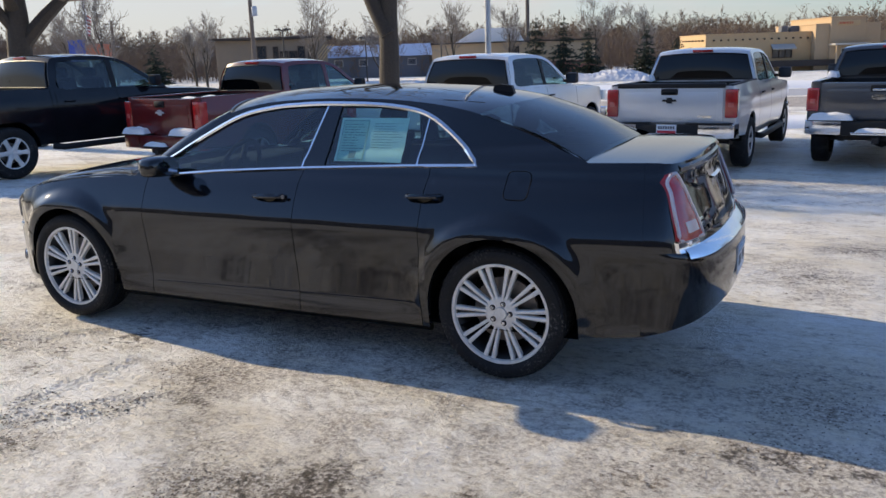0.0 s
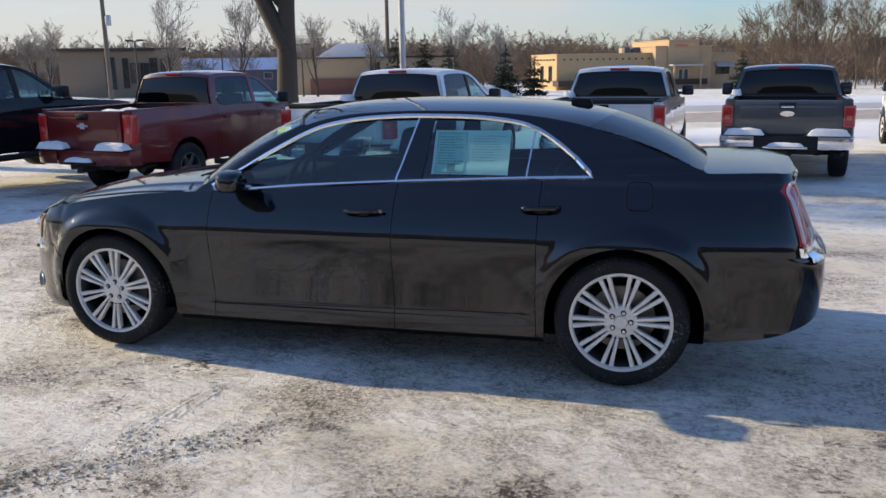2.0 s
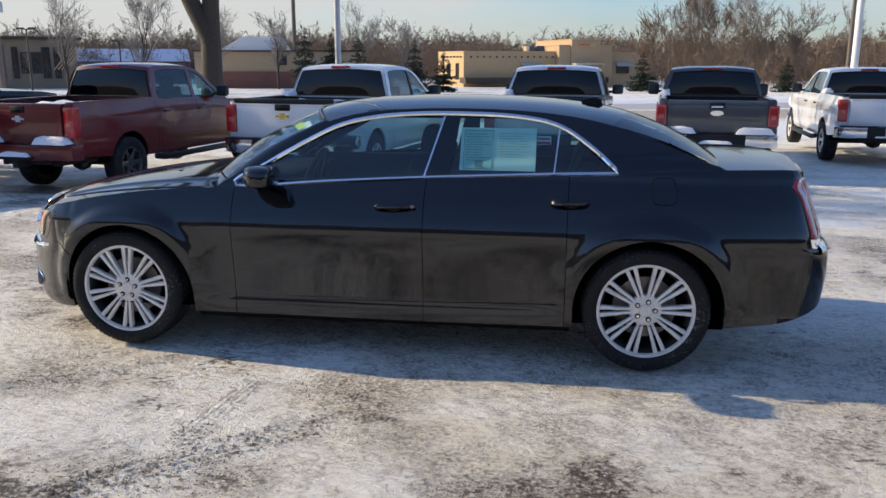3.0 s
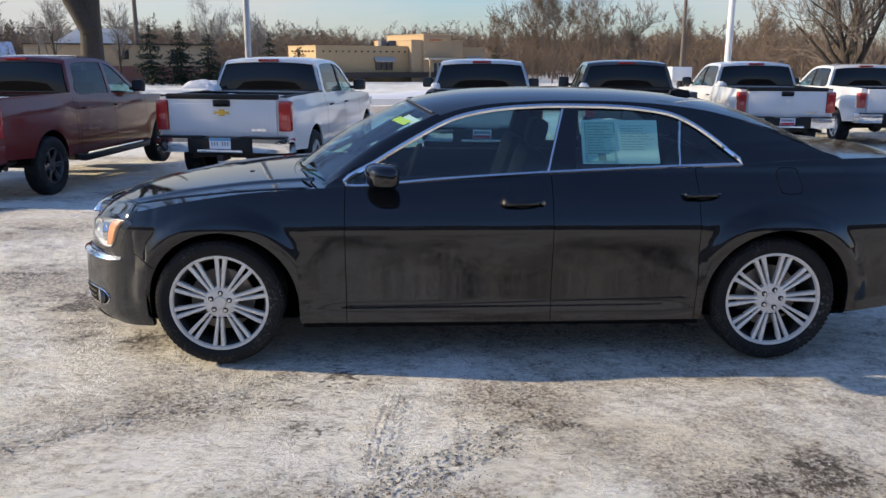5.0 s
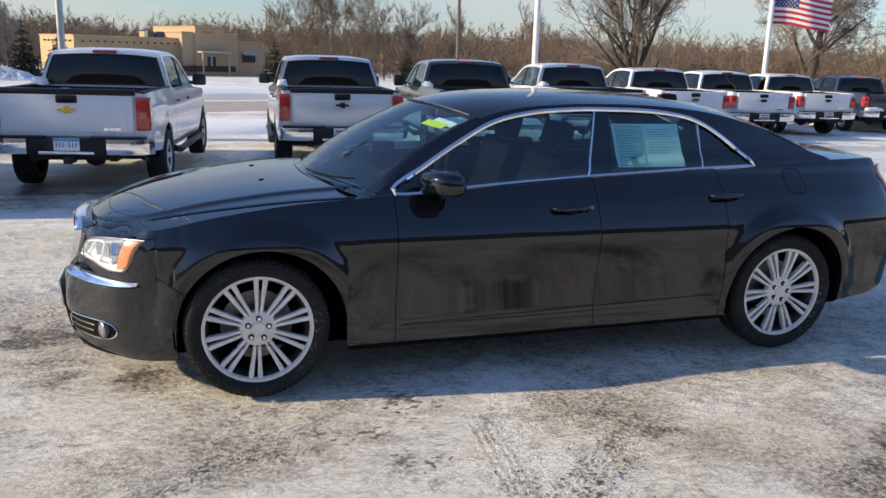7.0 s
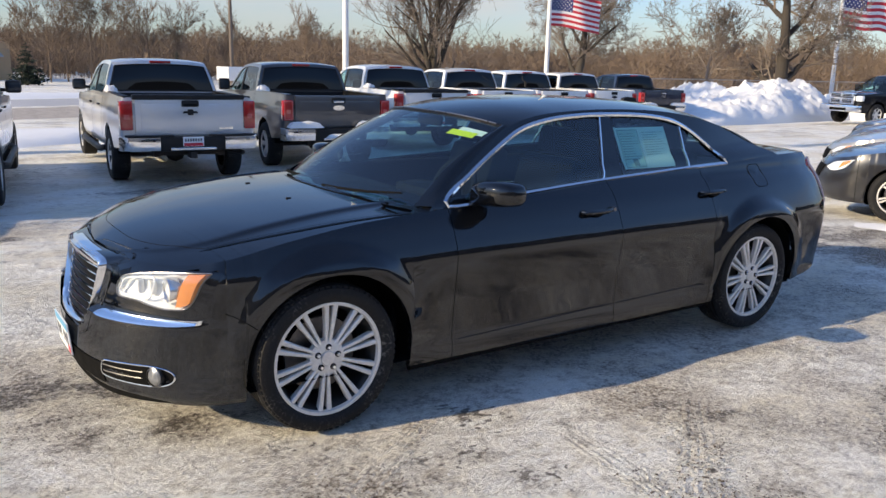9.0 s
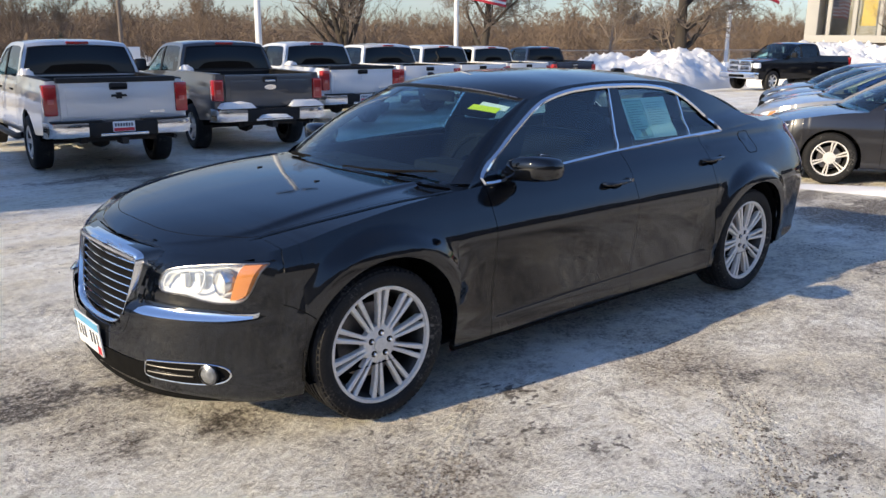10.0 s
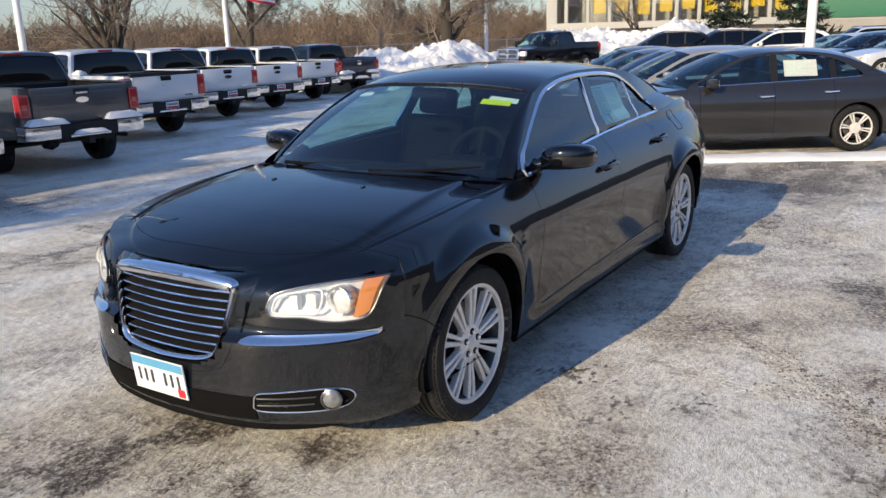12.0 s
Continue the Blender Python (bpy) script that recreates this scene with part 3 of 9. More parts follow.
def spline(knots, per=8, closed=False):
    """Catmull-Rom points through knots of any dimension."""
    ks = [np.array(k, float) for k in knots]
    n = len(ks)
    out = []
    for i in range(n if closed else n - 1):
        p1, p2 = ks[i], ks[(i + 1) % n]
        p0 = ks[i - 1] if closed or i > 0 else 2 * p1 - p2
        p3 = ks[(i + 2) % n] if closed or i + 2 < n else 2 * p2 - p1
        for j in range(per):
            t = j / per
            out.append(0.5 * (2 * p1 + (p2 - p0) * t + (2 * p0 - 5 * p1 + 4 * p2 - p3) * t * t + (3 * p1 - p0 - 3 * p2 + p3) * t**3))
    if not closed:
        out.append(ks[-1])
    return out


def even(pts, n, closed=False):
    """n points at even steps along a polyline."""
    pts = [np.array(p, float) for p in pts]
    if closed:
        pts = pts + [pts[0]]
    d = [0.0]
    for a, b in zip(pts, pts[1:]):
        d.append(d[-1] + float(np.linalg.norm(b - a)))
    out = []
    for i in range(n):
        s = d[-1] * i / (n if closed else n - 1)
        j = min(max(int(np.searchsorted(d, s, side="right")) - 1, 0), len(pts) - 2)
        t = 0 if d[j + 1] == d[j] else (s - d[j]) / (d[j + 1] - d[j])
        out.append(pts[j] + (pts[j + 1] - pts[j]) * min(max(t, 0), 1))
    return out


def flip(bm):
    """Mirror a bmesh from the near side to the far side."""
    for v in bm.verts:
        v.co.y = -v.co.y
    bmesh.ops.reverse_faces(bm, faces=bm.faces)
    return bm


def bars(bm, place, u0, v0, u1, v1, lines, fill=0.5, seed=1, gaps=3):
    """Rows of plain bars that stand for writing that cannot be read."""
    rnd = random.Random(seed)
    h = (v1 - v0) / lines
    for i in range(lines):
        va = v0 + h * (i + 0.5 - fill / 2)
        u = u0
        end = u0 + (u1 - u0) * rnd.uniform(0.6, 1.0)
        while u < end - 0.002:
            w = (u1 - u0) * rnd.uniform(0.08, 0.9 / gaps)
            q = [(u, va), (min(u + w, end), va), (min(u + w, end), va + h * fill), (u, va + h * fill)]
            bm.faces.new([bm.verts.new(place(a, b)) for a, b in q])
            u += w + (u1 - u0) * 0.04
    return bm


def drop(x, y):
    """Height of the ground: level round the sedan, falling away behind it."""
    s = 0.10 * x + 0.97 * y
    e = min(1.0, max(0.0, (x - 3.2) / 4.0)) * min(1.0, max(0.0, (9.0 - y) / 6.0)) * -0.14
    return e + curve_at([(-400, 0.0), (-6, 0.0), (1.5, 0.0), (6.5, -0.25), (10.0, -0.30), (13.0, -0.34), (18.0, -0.50), (30, -0.75), (130, -2.3), (260, -3.0), (900, -3.0)], s)


def at_ground(x, y, rz=0.0, dz=0.0):
    return pose(x, y, drop(x, y) + dz, 0, 0, rz)

# ---- vehicle building blocks: local x runs from nose (-) to tail (+), the driver's side is -y ----


class Shell:
    """The painted sides, nose and tail of a vehicle: an outline in plan, drawn in by height."""

    def __init__(self, outline, fi, si, ri, low, top, arches, per=7, flare=0.0, bulge=0.0):
        self.flare, self.bulge = flare, bulge
        self.fi, self.si, self.ri, self.low, self.top, self.arches = fi, si, ri, low, top, arches
        pts = spline(outline, per)
        xs = set()
        for xc, zc, r in arches:
            for k in range(0, 25):
                xs.add(round(xc - r * math.cos(math.pi * k / 24), 5))
            xs.add(round(xc - r - 0.002, 5))
            xs.add(round(xc + r + 0.002, 5))
        side = []
        for a, b in zip(pts, pts[1:]):
            side.append(a)
            if b[0] > a[0]:
                for x in sorted(v for v in xs if a[0] + 1e-4 < v < b[0] - 1e-4):
                    side.append(a + (b - a) * ((x - a[0]) / (b[0] - a[0])))
        side.append(pts[-1])
        self.pts = side
        self.normals = []
        for i in range(len(side)):
            d = side[min(i + 1, len(side) - 1)] - side[max(i - 1, 0)]
            n = np.array([d[1], -d[0]])
            self.normals.append(n / (np.linalg.norm(n) + 1e-9))
        self.normals[0] = np.array([-1.0, 0.0])
        self.normals[-1] = np.array([1.0, 0.0])

    def split(self, x):
        """Add a pair of columns at x, where a panel gap runs."""
        for i in range(len(self.pts) - 1):
            a, b = self.pts[i], self.pts[i + 1]
            if a[0] < x <= b[0] and a[1] < -0.3:
                p = a + (b - a) * ((x - a[0]) / (b[0] - a[0]))
                self.pts.insert(i + 1, p)
                self.normals.insert(i + 1, self.normals[i])
                return

    def inset(self, n, z):
        f = n[0] * n[0]
        end = self.fi if n[0] < 0 else self.ri
        return f * curve_at(end, z) + (1 - f) * curve_at(self.si, z)

    def point(self, p, n, z, extra=0.0):
        d = self.inset(n, z) + extra
        if self.flare:
            for xc, zc, r in self.arches:
                q = math.hypot(p[0] - xc, z - zc) - r
                d -= self.flare * math.exp(-((q - 0.015) / 0.05) ** 2) * (1 - n[0] * n[0])
                if z > zc:
                    d -= self.flare * 0.9 * math.exp(-((q - 0.07) / 0.10) ** 2) * (1 - n[0] * n[0])
        if self.bulge:
            for xc, zc, r in self.arches:
                q = math.hypot(p[0] - xc, z - zc) - r
                w = min(1.0, max(0.0, (q - 0.045) / 0.092))
                up = min(1.0, max(0.0, (z - zc + 0.16) / 0.24))
                d -= self.bulge * (1 - w * w * (3 - 2 * w)) * up * up * (3 - 2 * up) * (1 - n[0] * n[0])
        return Vector((p[0] - n[0] * d, min(0.0, p[1] - n[1] * d), z))

    def near(self, x, z, extra=0.0):
        """The point of the side skin at x and z."""
        for i in range(len(self.pts) - 1):
            a, b = self.pts[i], self.pts[i + 1]
            if a[0] <= x <= b[0] and b[0] > a[0]:
                t = (x - a[0]) / (b[0] - a[0])
                n = self.normals[i] * (1 - t) + self.normals[i + 1] * t
                return self.point(a + (b - a) * t, n, z, extra)
        return Vector((x, self.pts[len(self.pts) // 2][1], z))

    def front(self, y, z, extra=0.0):
        """The point of the nose skin at y (0 or less) and z."""
        best = None
        for p, n in zip(self.pts, self.normals):
            q = self.point(p, n, z, extra)
            if n[0] < 0.05 and (best is None or abs(q.y - y) < abs(best.y - y)):
                best = q
        cands = [(self.point(p, n, z, extra)) for p, n in zip(self.pts, self.normals) if n[0] < 0.05]
        for a, b in zip(cands, cands[1:]):
            if b.y <= y <= a.y and a.y > b.y:
                return a + (b - a) * ((y - a.y) / (b.y - a.y))
        return best

    def back(self, y, z, extra=0.0):
        cands = [(self.point(p, n, z, extra)) for p, n in zip(self.pts, self.normals) if n[0] > -0.05]
        for a, b in zip(cands, cands[1:]):
            if a.y <= y <= b.y and b.y > a.y:
                return a + (b - a) * ((y - a.y) / (b.y - a.y))
        return cands[-1]

    def floor_at(self, x):
        z = curve_at(self.low, x)
        for xc, zc, r in self.arches:
            if abs(x - xc) <= r + 1e-6:
                z = max(z, zc + math.sqrt(max(0.0, r * r - (x - xc) ** 2)))
        return z

    def column(self, i, rows, extra=0.0, z0=None, z1=None):
        p, n = self.pts[i], self.normals[i]
        lo = self.floor_at(p[0]) if z0 is None else max(z0, self.floor_at(p[0]))
        hi = curve_at(self.top, p[0]) if z1 is None else min(z1, curve_at(self.top, p[0]))
        return [self.point(p, n, lo + (hi - lo) * k / rows, extra) for k in range(rows + 1)]

    def panel(self, x0, x1, rows=20, extra=0.0, z0=None, z1=None, lip=0.03):
        """The skin between two stations along the side, with its lower edge turned in."""
        bm = BM()
        cols = []
        for i, p in enumerate(self.pts):
            if x0 - 1e-6 <= p[0] <= x1 + 1e-6:
                c = self.column(i, rows, extra, z0, z1)
                if lip and z0 is None:
                    n = self.normals[i]
                    c = [Vector((c[0].x - n[0] * lip, min(0.0, c[0].y - n[1] * lip), c[0].z + 0.004))] + c
                cols.append(c)
        grid(bm, cols)
        return bm

    def index(self, x):
        return min(range(len(self.pts)), key=lambda i: abs(self.pts[i][0] - x))

    def deck(self, x0, x1, spine, rows=14, rise=2.0, crease=0.0):
        """The hood or trunk between the shoulder lines; spine(x) is the height along the middle."""
        ids = [i for i, p in enumerate(self.pts) if x0 - 1e-6 <= p[0] <= x1 + 1e-6]
        bm = BM()
        out = []
        s0, s1 = (self.column(ids[0], 1)[-1], self.column(ids[-1], 1)[-1])
        c0, c1 = spine[0][0], spine[-1][0]
        m = len(ids) - 1
        for j, i in enumerate(ids):
            s = self.column(i, 1)[-1]
            f = (s.x - s0.x) / (s1.x - s0.x)
            cx = c0 + (c1 - c0) * f
            cz = curve_at(spine, cx)
            row = []
            ts = [k / rows for k in range(rows + 1)]
            if crease:
                ts = [0.0, 0.06, 0.12, 0.17, 0.215, 0.24, 0.252, 0.262, 0.275, 0.30, 0.35, 0.42, 0.5, 0.6, 0.7, 0.8, 0.9, 1.0]
            for t in ts:
                e = 1 - (1 - t) ** rise
                w = min(1.0, max(0.0, (t - 0.225) / 0.05))
                up = crease * min(1.0, (s.x + 2.4) * 1.6) * (w * w * (3 - 2 * w) * (1.0 - 0.6 * max(0.0, t - 0.26) / 0.74))
                row.append(Vector((s.x + (cx - s.x) * t, s.y * (1 - t), s.z + (cz - s.z) * e + up)))
            row = row + [Vector((p.x, -p.y, p.z)) for p in reversed(row[:-1])]
            out.append(row)
        grid(bm, out)
        return tidy(bm)


def both(name, make, material, parent, label="", angle=38):
    """A part on the near side, and its mirror image."""
    a = part(name, make(), material, parent, label, angle)
    b = part(name, flip(make()), material, parent, label, angle)
    return a, b


def ring(bm, outer, inner):
    n = len(outer)
    a = [bm.verts.new(p) for p in outer]
    b = [bm.verts.new(p) for p in inner]
    for i in range(n):
        bm.faces.new((a[i], a[(i + 1) % n], b[(i + 1) % n], b[i]))
    return bm


def fill_poly(bm, pts):
    f = bm.faces.new([bm.verts.new(p) for p in pts])
    bmesh.ops.triangulate(bm, faces=[f])
    return bm


def wheel_part(parent, pos, tyre_r, rim_r, width, spokes, outward, rim_mat="worn_alloy", style="pairs", dish=0.03, lugs=5, tread=True, spin=0.0, hi=True):
    """A wheel under a vehicle: tyre, rim with spokes, lug nuts and disc. outward: -1 on the driver's side."""
    w = new("wheel")
    w.parent = parent
    w.matrix_basis = Matrix.Translation(pos) @ (Matrix() if outward < 0 else pose(0, 0, 0, 0, 0, 180)) @ pose(0, 0, 0, 0, spin, 0)
    h = width / 2
    n = 64 if hi else 32
    bm = BM()
    sw = tyre_r - rim_r
    prof = [(rim_r - 0.004, -h * 0.80), (rim_r + 0.006, -h * 0.93), (rim_r + sw * 0.3, -h * 1.02), (rim_r + sw * 0.55, -h * 1.03), (rim_r + sw * 0.8, -h * 0.96), (tyre_r - 0.012, -h * 0.86), (tyre_r, -h * 0.7)]
    if tread and hi:
        for y in (-0.42, -0.14, 0.14, 0.42):
            prof += [(tyre_r, h * (y - 0.05)), (tyre_r - 0.008, h * (y - 0.03)), (tyre_r - 0.008, h * (y + 0.03)), (tyre_r, h * (y + 0.05))]
    prof += [(tyre_r, h * 0.7), (tyre_r - 0.012, h * 0.86), (rim_r + sw * 0.5, h * 1.02), (rim_r, h * 0.9)]
    lathe(bm, prof, n)
    if tread and hi:
        for k in range(72):
            a = 2 * math.pi * k / 72
            for s in (-1, 1):
                r = Matrix.Rotation(-a, 3, "Y") @ Matrix.Rotation(s * 0.25, 3, "X")
                c = Vector((0, s * h * 0.80, tyre_r - 0.0150))
                c.rotate(Matrix.Rotation(-a, 3, "Y"))
                box(bm, c, (0.019, h * 0.22, 0.011), 0, r)
    part("tyre", bm, "rubber", w, angle=30)
    bm = BM()
    f = -h * 0.86
    lathe(bm, [(rim_r + 0.004, f + 0.012), (rim_r + 0.004, f - 0.003), (rim_r - 0.002, f - 0.005), (rim_r - 0.012, f - 0.002), (rim_r - 0.017, f + 0.016)], n)
    # barrel's darker alloy has the shade between the spokes painted into it
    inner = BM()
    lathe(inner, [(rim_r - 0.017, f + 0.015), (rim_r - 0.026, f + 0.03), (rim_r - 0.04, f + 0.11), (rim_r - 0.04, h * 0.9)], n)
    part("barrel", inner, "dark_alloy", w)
    hubr = rim_r * 0.30
    if style == "pairs":
        for k in range(spokes):
            for s in (-1, 1):
                a0 = 2 * math.pi * (k + 0.5) / spokes
                r0, r1 = hubr * 0.8, rim_r - 0.006
                base = a0
                pts = []
                for r, o, ww, yy, dd in ((r0, s * 0.0088, 0.0072, f + dish, 0.030), ((r0 + r1) * 0.5, s * 0.0156, 0.0094, f + dish * 0.55, 0.028), (r1, s * 0.0232, 0.0126, f + 0.008, 0.03)):
                    ca, sa = math.cos(base), math.sin(base)
                    sec = []
                    for du, dy in ((-ww, dd), (-ww, 0.004), (-ww * 0.55, 0), (ww * 0.55, 0), (ww, 0.004), (ww, dd)):
                        u = o + du
                        sec.append((r * ca - u * sa, yy + dy, r * sa + u * ca))
                    pts.append(sec)
                grid(bm, pts, wrap=True)
    else:
        for k in range(spokes):
            a = 2 * math.pi * k / spokes
            ca, sa = math.cos(a), math.sin(a)
            pts = []
            for r, ww, yy in ((hubr * 0.7, 0.045, f + dish), (rim_r * 0.6, 0.03, f + dish * 0.5), (rim_r - 0.012, 0.04, f + 0.006)):
                sec = []
                for du, dy in ((-ww, 0.035), (-ww, 0.006), (-ww * 0.6, 0), (ww * 0.6, 0), (ww, 0.006), (ww, 0.035)):
                    sec.append((r * ca - du * sa, yy + dy, r * sa + du * ca))
                pts.append(sec)
            grid(bm, pts, wrap=True)
    lathe(bm, [(hubr + 0.012, f + dish + 0.03), (hubr + 0.008, f + dish + 0.004), (hubr * 0.85, f + dish - 0.002), (hubr * 0.45, f + dish - 0.001), (hubr * 0.40, f + dish - 0.008), (hubr * 0.1, f + dish - 0.010), (0.0005, f + dish - 0.010)], 40)
    part("rim", bm, rim_mat, w, "painted silver alloy rim with salt film" if hi else "", angle=35)
    if hi:
        # dark rings on the hub face paint the shade of the lug holes
        bm = BM()
        lathe(bm, [(0.0145, 0.0), (0.0145, -0.004), (0.0095, -0.004)], 14)
        hole = None
        for k in range(lugs):
            a = 2 * math.pi * k / lugs + 0.3
            m = Matrix.Translation((math.cos(a) * hubr * 0.66, f + dish - 0.001, math.sin(a) * hubr * 0.66))
            if hole is None:
                hole = part("lug_pocket", bm, "dark_cavity", w)
                hole.matrix_basis = m
            else:
                share(hole, w, m)
        bm = BM()
        lathe(bm, [(0.009, -0.004), (0.0095, -0.012), (0.007, -0.016), (0.0003, -0.016)], 6)
        nut = None
        for k in range(lugs):
            a = 2 * math.pi * k / lugs + 0.3
            m = Matrix.Translation((math.cos(a) * hubr * 0.66, f + dish, math.sin(a) * hubr * 0.66))
            if nut is None:
                nut = part("lug_nut", bm, "chrome", w, angle=20)
                nut.matrix_basis = m
            else:
                share(nut, w, m)
    bm = BM()
    lathe(bm, [(rim_r * 0.66, 0.0), (rim_r * 0.66, 0.02), (0.04, 0.02), (0.04, 0.0), (rim_r * 0.66, 0.0)], 32)
    part("brake_disc", bm, "brake_disc", w)
    # added near-black disc, painted as the shade behind the spokes
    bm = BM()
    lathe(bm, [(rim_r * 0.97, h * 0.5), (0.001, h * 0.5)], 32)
    part("wheel_shade", bm, "dark_cavity", w)
    return w


def seat(parent, x, y, z, w=0.5, mat="seat_leather", high=True):
    s = new("seat")
    s.parent = parent
    s.matrix_basis = Matrix.Translation((x, y, z))
    part("cushion", box(BM(), (0, 0, 0.07), (0.5, w, 0.16), 0.05), mat, s)
    part("backrest", box(BM(), (0.27, 0, 0.40), (0.14, w * 0.95, 0.60), 0.055, Matrix.Rotation(0.3, 3, "Y")), mat, s)
    if high:
        part("headrest", box(BM(), (0.375, 0, 0.775), (0.10, w * 0.52, 0.17), 0.045, Matrix.Rotation(0.25, 3, "Y")), mat, s)
    return s


def steering(parent, c, r=0.185):
    bm = BM()
    ax = Matrix.Rotation(radians(-68), 3, "Y")
    pts = []
    for k in range(33):
        a = 2 * math.pi * k / 32
        p = ax @ Vector((math.cos(a) * r, math.sin(a) * r, 0))
        pts.append(p + Vector(c))
    tube(bm, pts, 0.016, 8, False)
    for a in (0, math.pi * 0.75, math.pi * 1.25):
        tube(bm, [Vector(c), Vector(c) + ax @ Vector((math.cos(a) * r, math.sin(a) * r, 0))], 0.018, 6)
    lathe(bm, [(0.07, -0.02), (0.065, 0.02), (0.0005, 0.025)], 16, "x", c)
    return part("steering_wheel", bm, "interior_dark", parent)


class House:
    """The glazed upper body: an outer frame line, a window line and the surface that holds both."""

    def __init__(self, outer, dlo, gy, n=96):
        self.gy = gy
        self.outer2 = even(spline(outer, 6, True), n, True)
        self.dlo2 = even(spline(dlo, 6, True), n, True)
        c = np.mean(self.dlo2, axis=0)

        def ang(p):
            return math.atan2((p[1] - c[1]) * 3.0, p[0] - c[0])

        k = min(range(n), key=lambda i: abs(ang(self.outer2[i]) - ang(self.dlo2[0])))
        self.outer2 = self.outer2[k:] + self.outer2[:k]

    def at(self, x, z, d=0.0):
        return Vector((x, -self.gy(x, z) + d, z))

from mathutils.bvhtree import BVHTree

# ---- the black sedan ----
CAR_OUT = [(-2.465, 0.0), (-2.45, -0.22), (-2.395, -0.46), (-2.27, -0.67), (-2.11, -0.82), (-1.90, -0.895), (-1.50, -0.925), (-0.9, -0.925), (0.0, -0.925), (0.9, -0.93), (1.50, -0.945), (1.95, -0.93), (2.22, -0.897), (2.40, -0.838), (2.515, -0.68), (2.575, -0.345), (2.59, 0.0)]
CAR_FI = [(0.17, 0.10), (0.24, 0.02), (0.34, 0.0), (0.48, 0.004), (0.555, 0.012), (0.585, 0.055), (0.66, 0.075), (0.74, 0.10), (0.79, 0.15), (0.82, 0.21), (1.1, 0.3)]
CAR_SI = [(0.17, 0.08), (0.205, 0.04), (0.25, 0.030), (0.30, 0.031), (0.335, 0.038), (0.42, 0.034), (0.56, 0.019), (0.69, 0.004), (0.752, 0.0), (0.782, 0.007), (0.84, 0.030), (0.90, 0.058), (0.95, 0.088), (0.985, 0.115), (1.03, 0.160), (1.08, 0.180), (1.12, 0.22)]
CAR_RI = [(0.22, 0.13), (0.30, 0.045), (0.42, 0.012), (0.55, 0.0), (0.665, 0.006), (0.70, 0.02), (0.725, 0.070), (0.80, 0.092), (1.02, 0.165), (1.07, 0.170), (1.10, 0.185)]
CAR_LOW = [(-2.5, 0.20), (-2.2, 0.19), (-1.9, 0.205), (-1.0, 0.225), (0, 0.225), (1.05, 0.235), (1.95, 0.275), (2.2, 0.292), (2.4, 0.335), (2.55, 0.385)]
CAR_TOP = [(-2.6, 0.795), (-2.25, 0.80), (-2.0, 0.835), (-1.7, 0.895), (-1.3, 0.945), (-0.95, 0.965), (-0.84, 0.970), (0.25, 1.032), (1.35, 1.083), (1.92, 1.110), (2.25, 1.113), (2.54, 1.108)]


def tag_plate(parent, place, w, h, top="plate_blue", ink="plate_ink", name="number_plate"):
    """A plate with a coloured band and plain bars. place(u, v, w): across, up, outwards."""
    p = part(name, prism(BM(), [(-w / 2, -h / 2), (w / 2, -h / 2), (w / 2, h / 2), (-w / 2, h / 2)], 0.006, place), "plate_white", parent, "white plate with a blue band and dark bars")
    bm = BM()
    prism(bm, [(-w / 2 + 0.004, h * 0.24), (w / 2 - 0.004, h * 0.24), (w / 2 - 0.004, h / 2 - 0.004), (-w / 2 + 0.004, h / 2 - 0.004)], 0.0015, lambda u, v, d: place(u, v, d + 0.0065))
    part("plate_band", bm, top, p)
    for k in range(7):
        if k == 3:
            continue
        u = -w * 0.42 + k * w * 0.125
        bm = BM()
        prism(bm, [(u + w * 0.020, -h * 0.22), (u + w * 0.058, -h * 0.22), (u + w * 0.058, h * 0.15), (u + w * 0.020, h * 0.15)], 0.0015, lambda a, v, d: place(a, v, d + 0.0065))
        part("plate_bar", bm, ink, p)
    return p


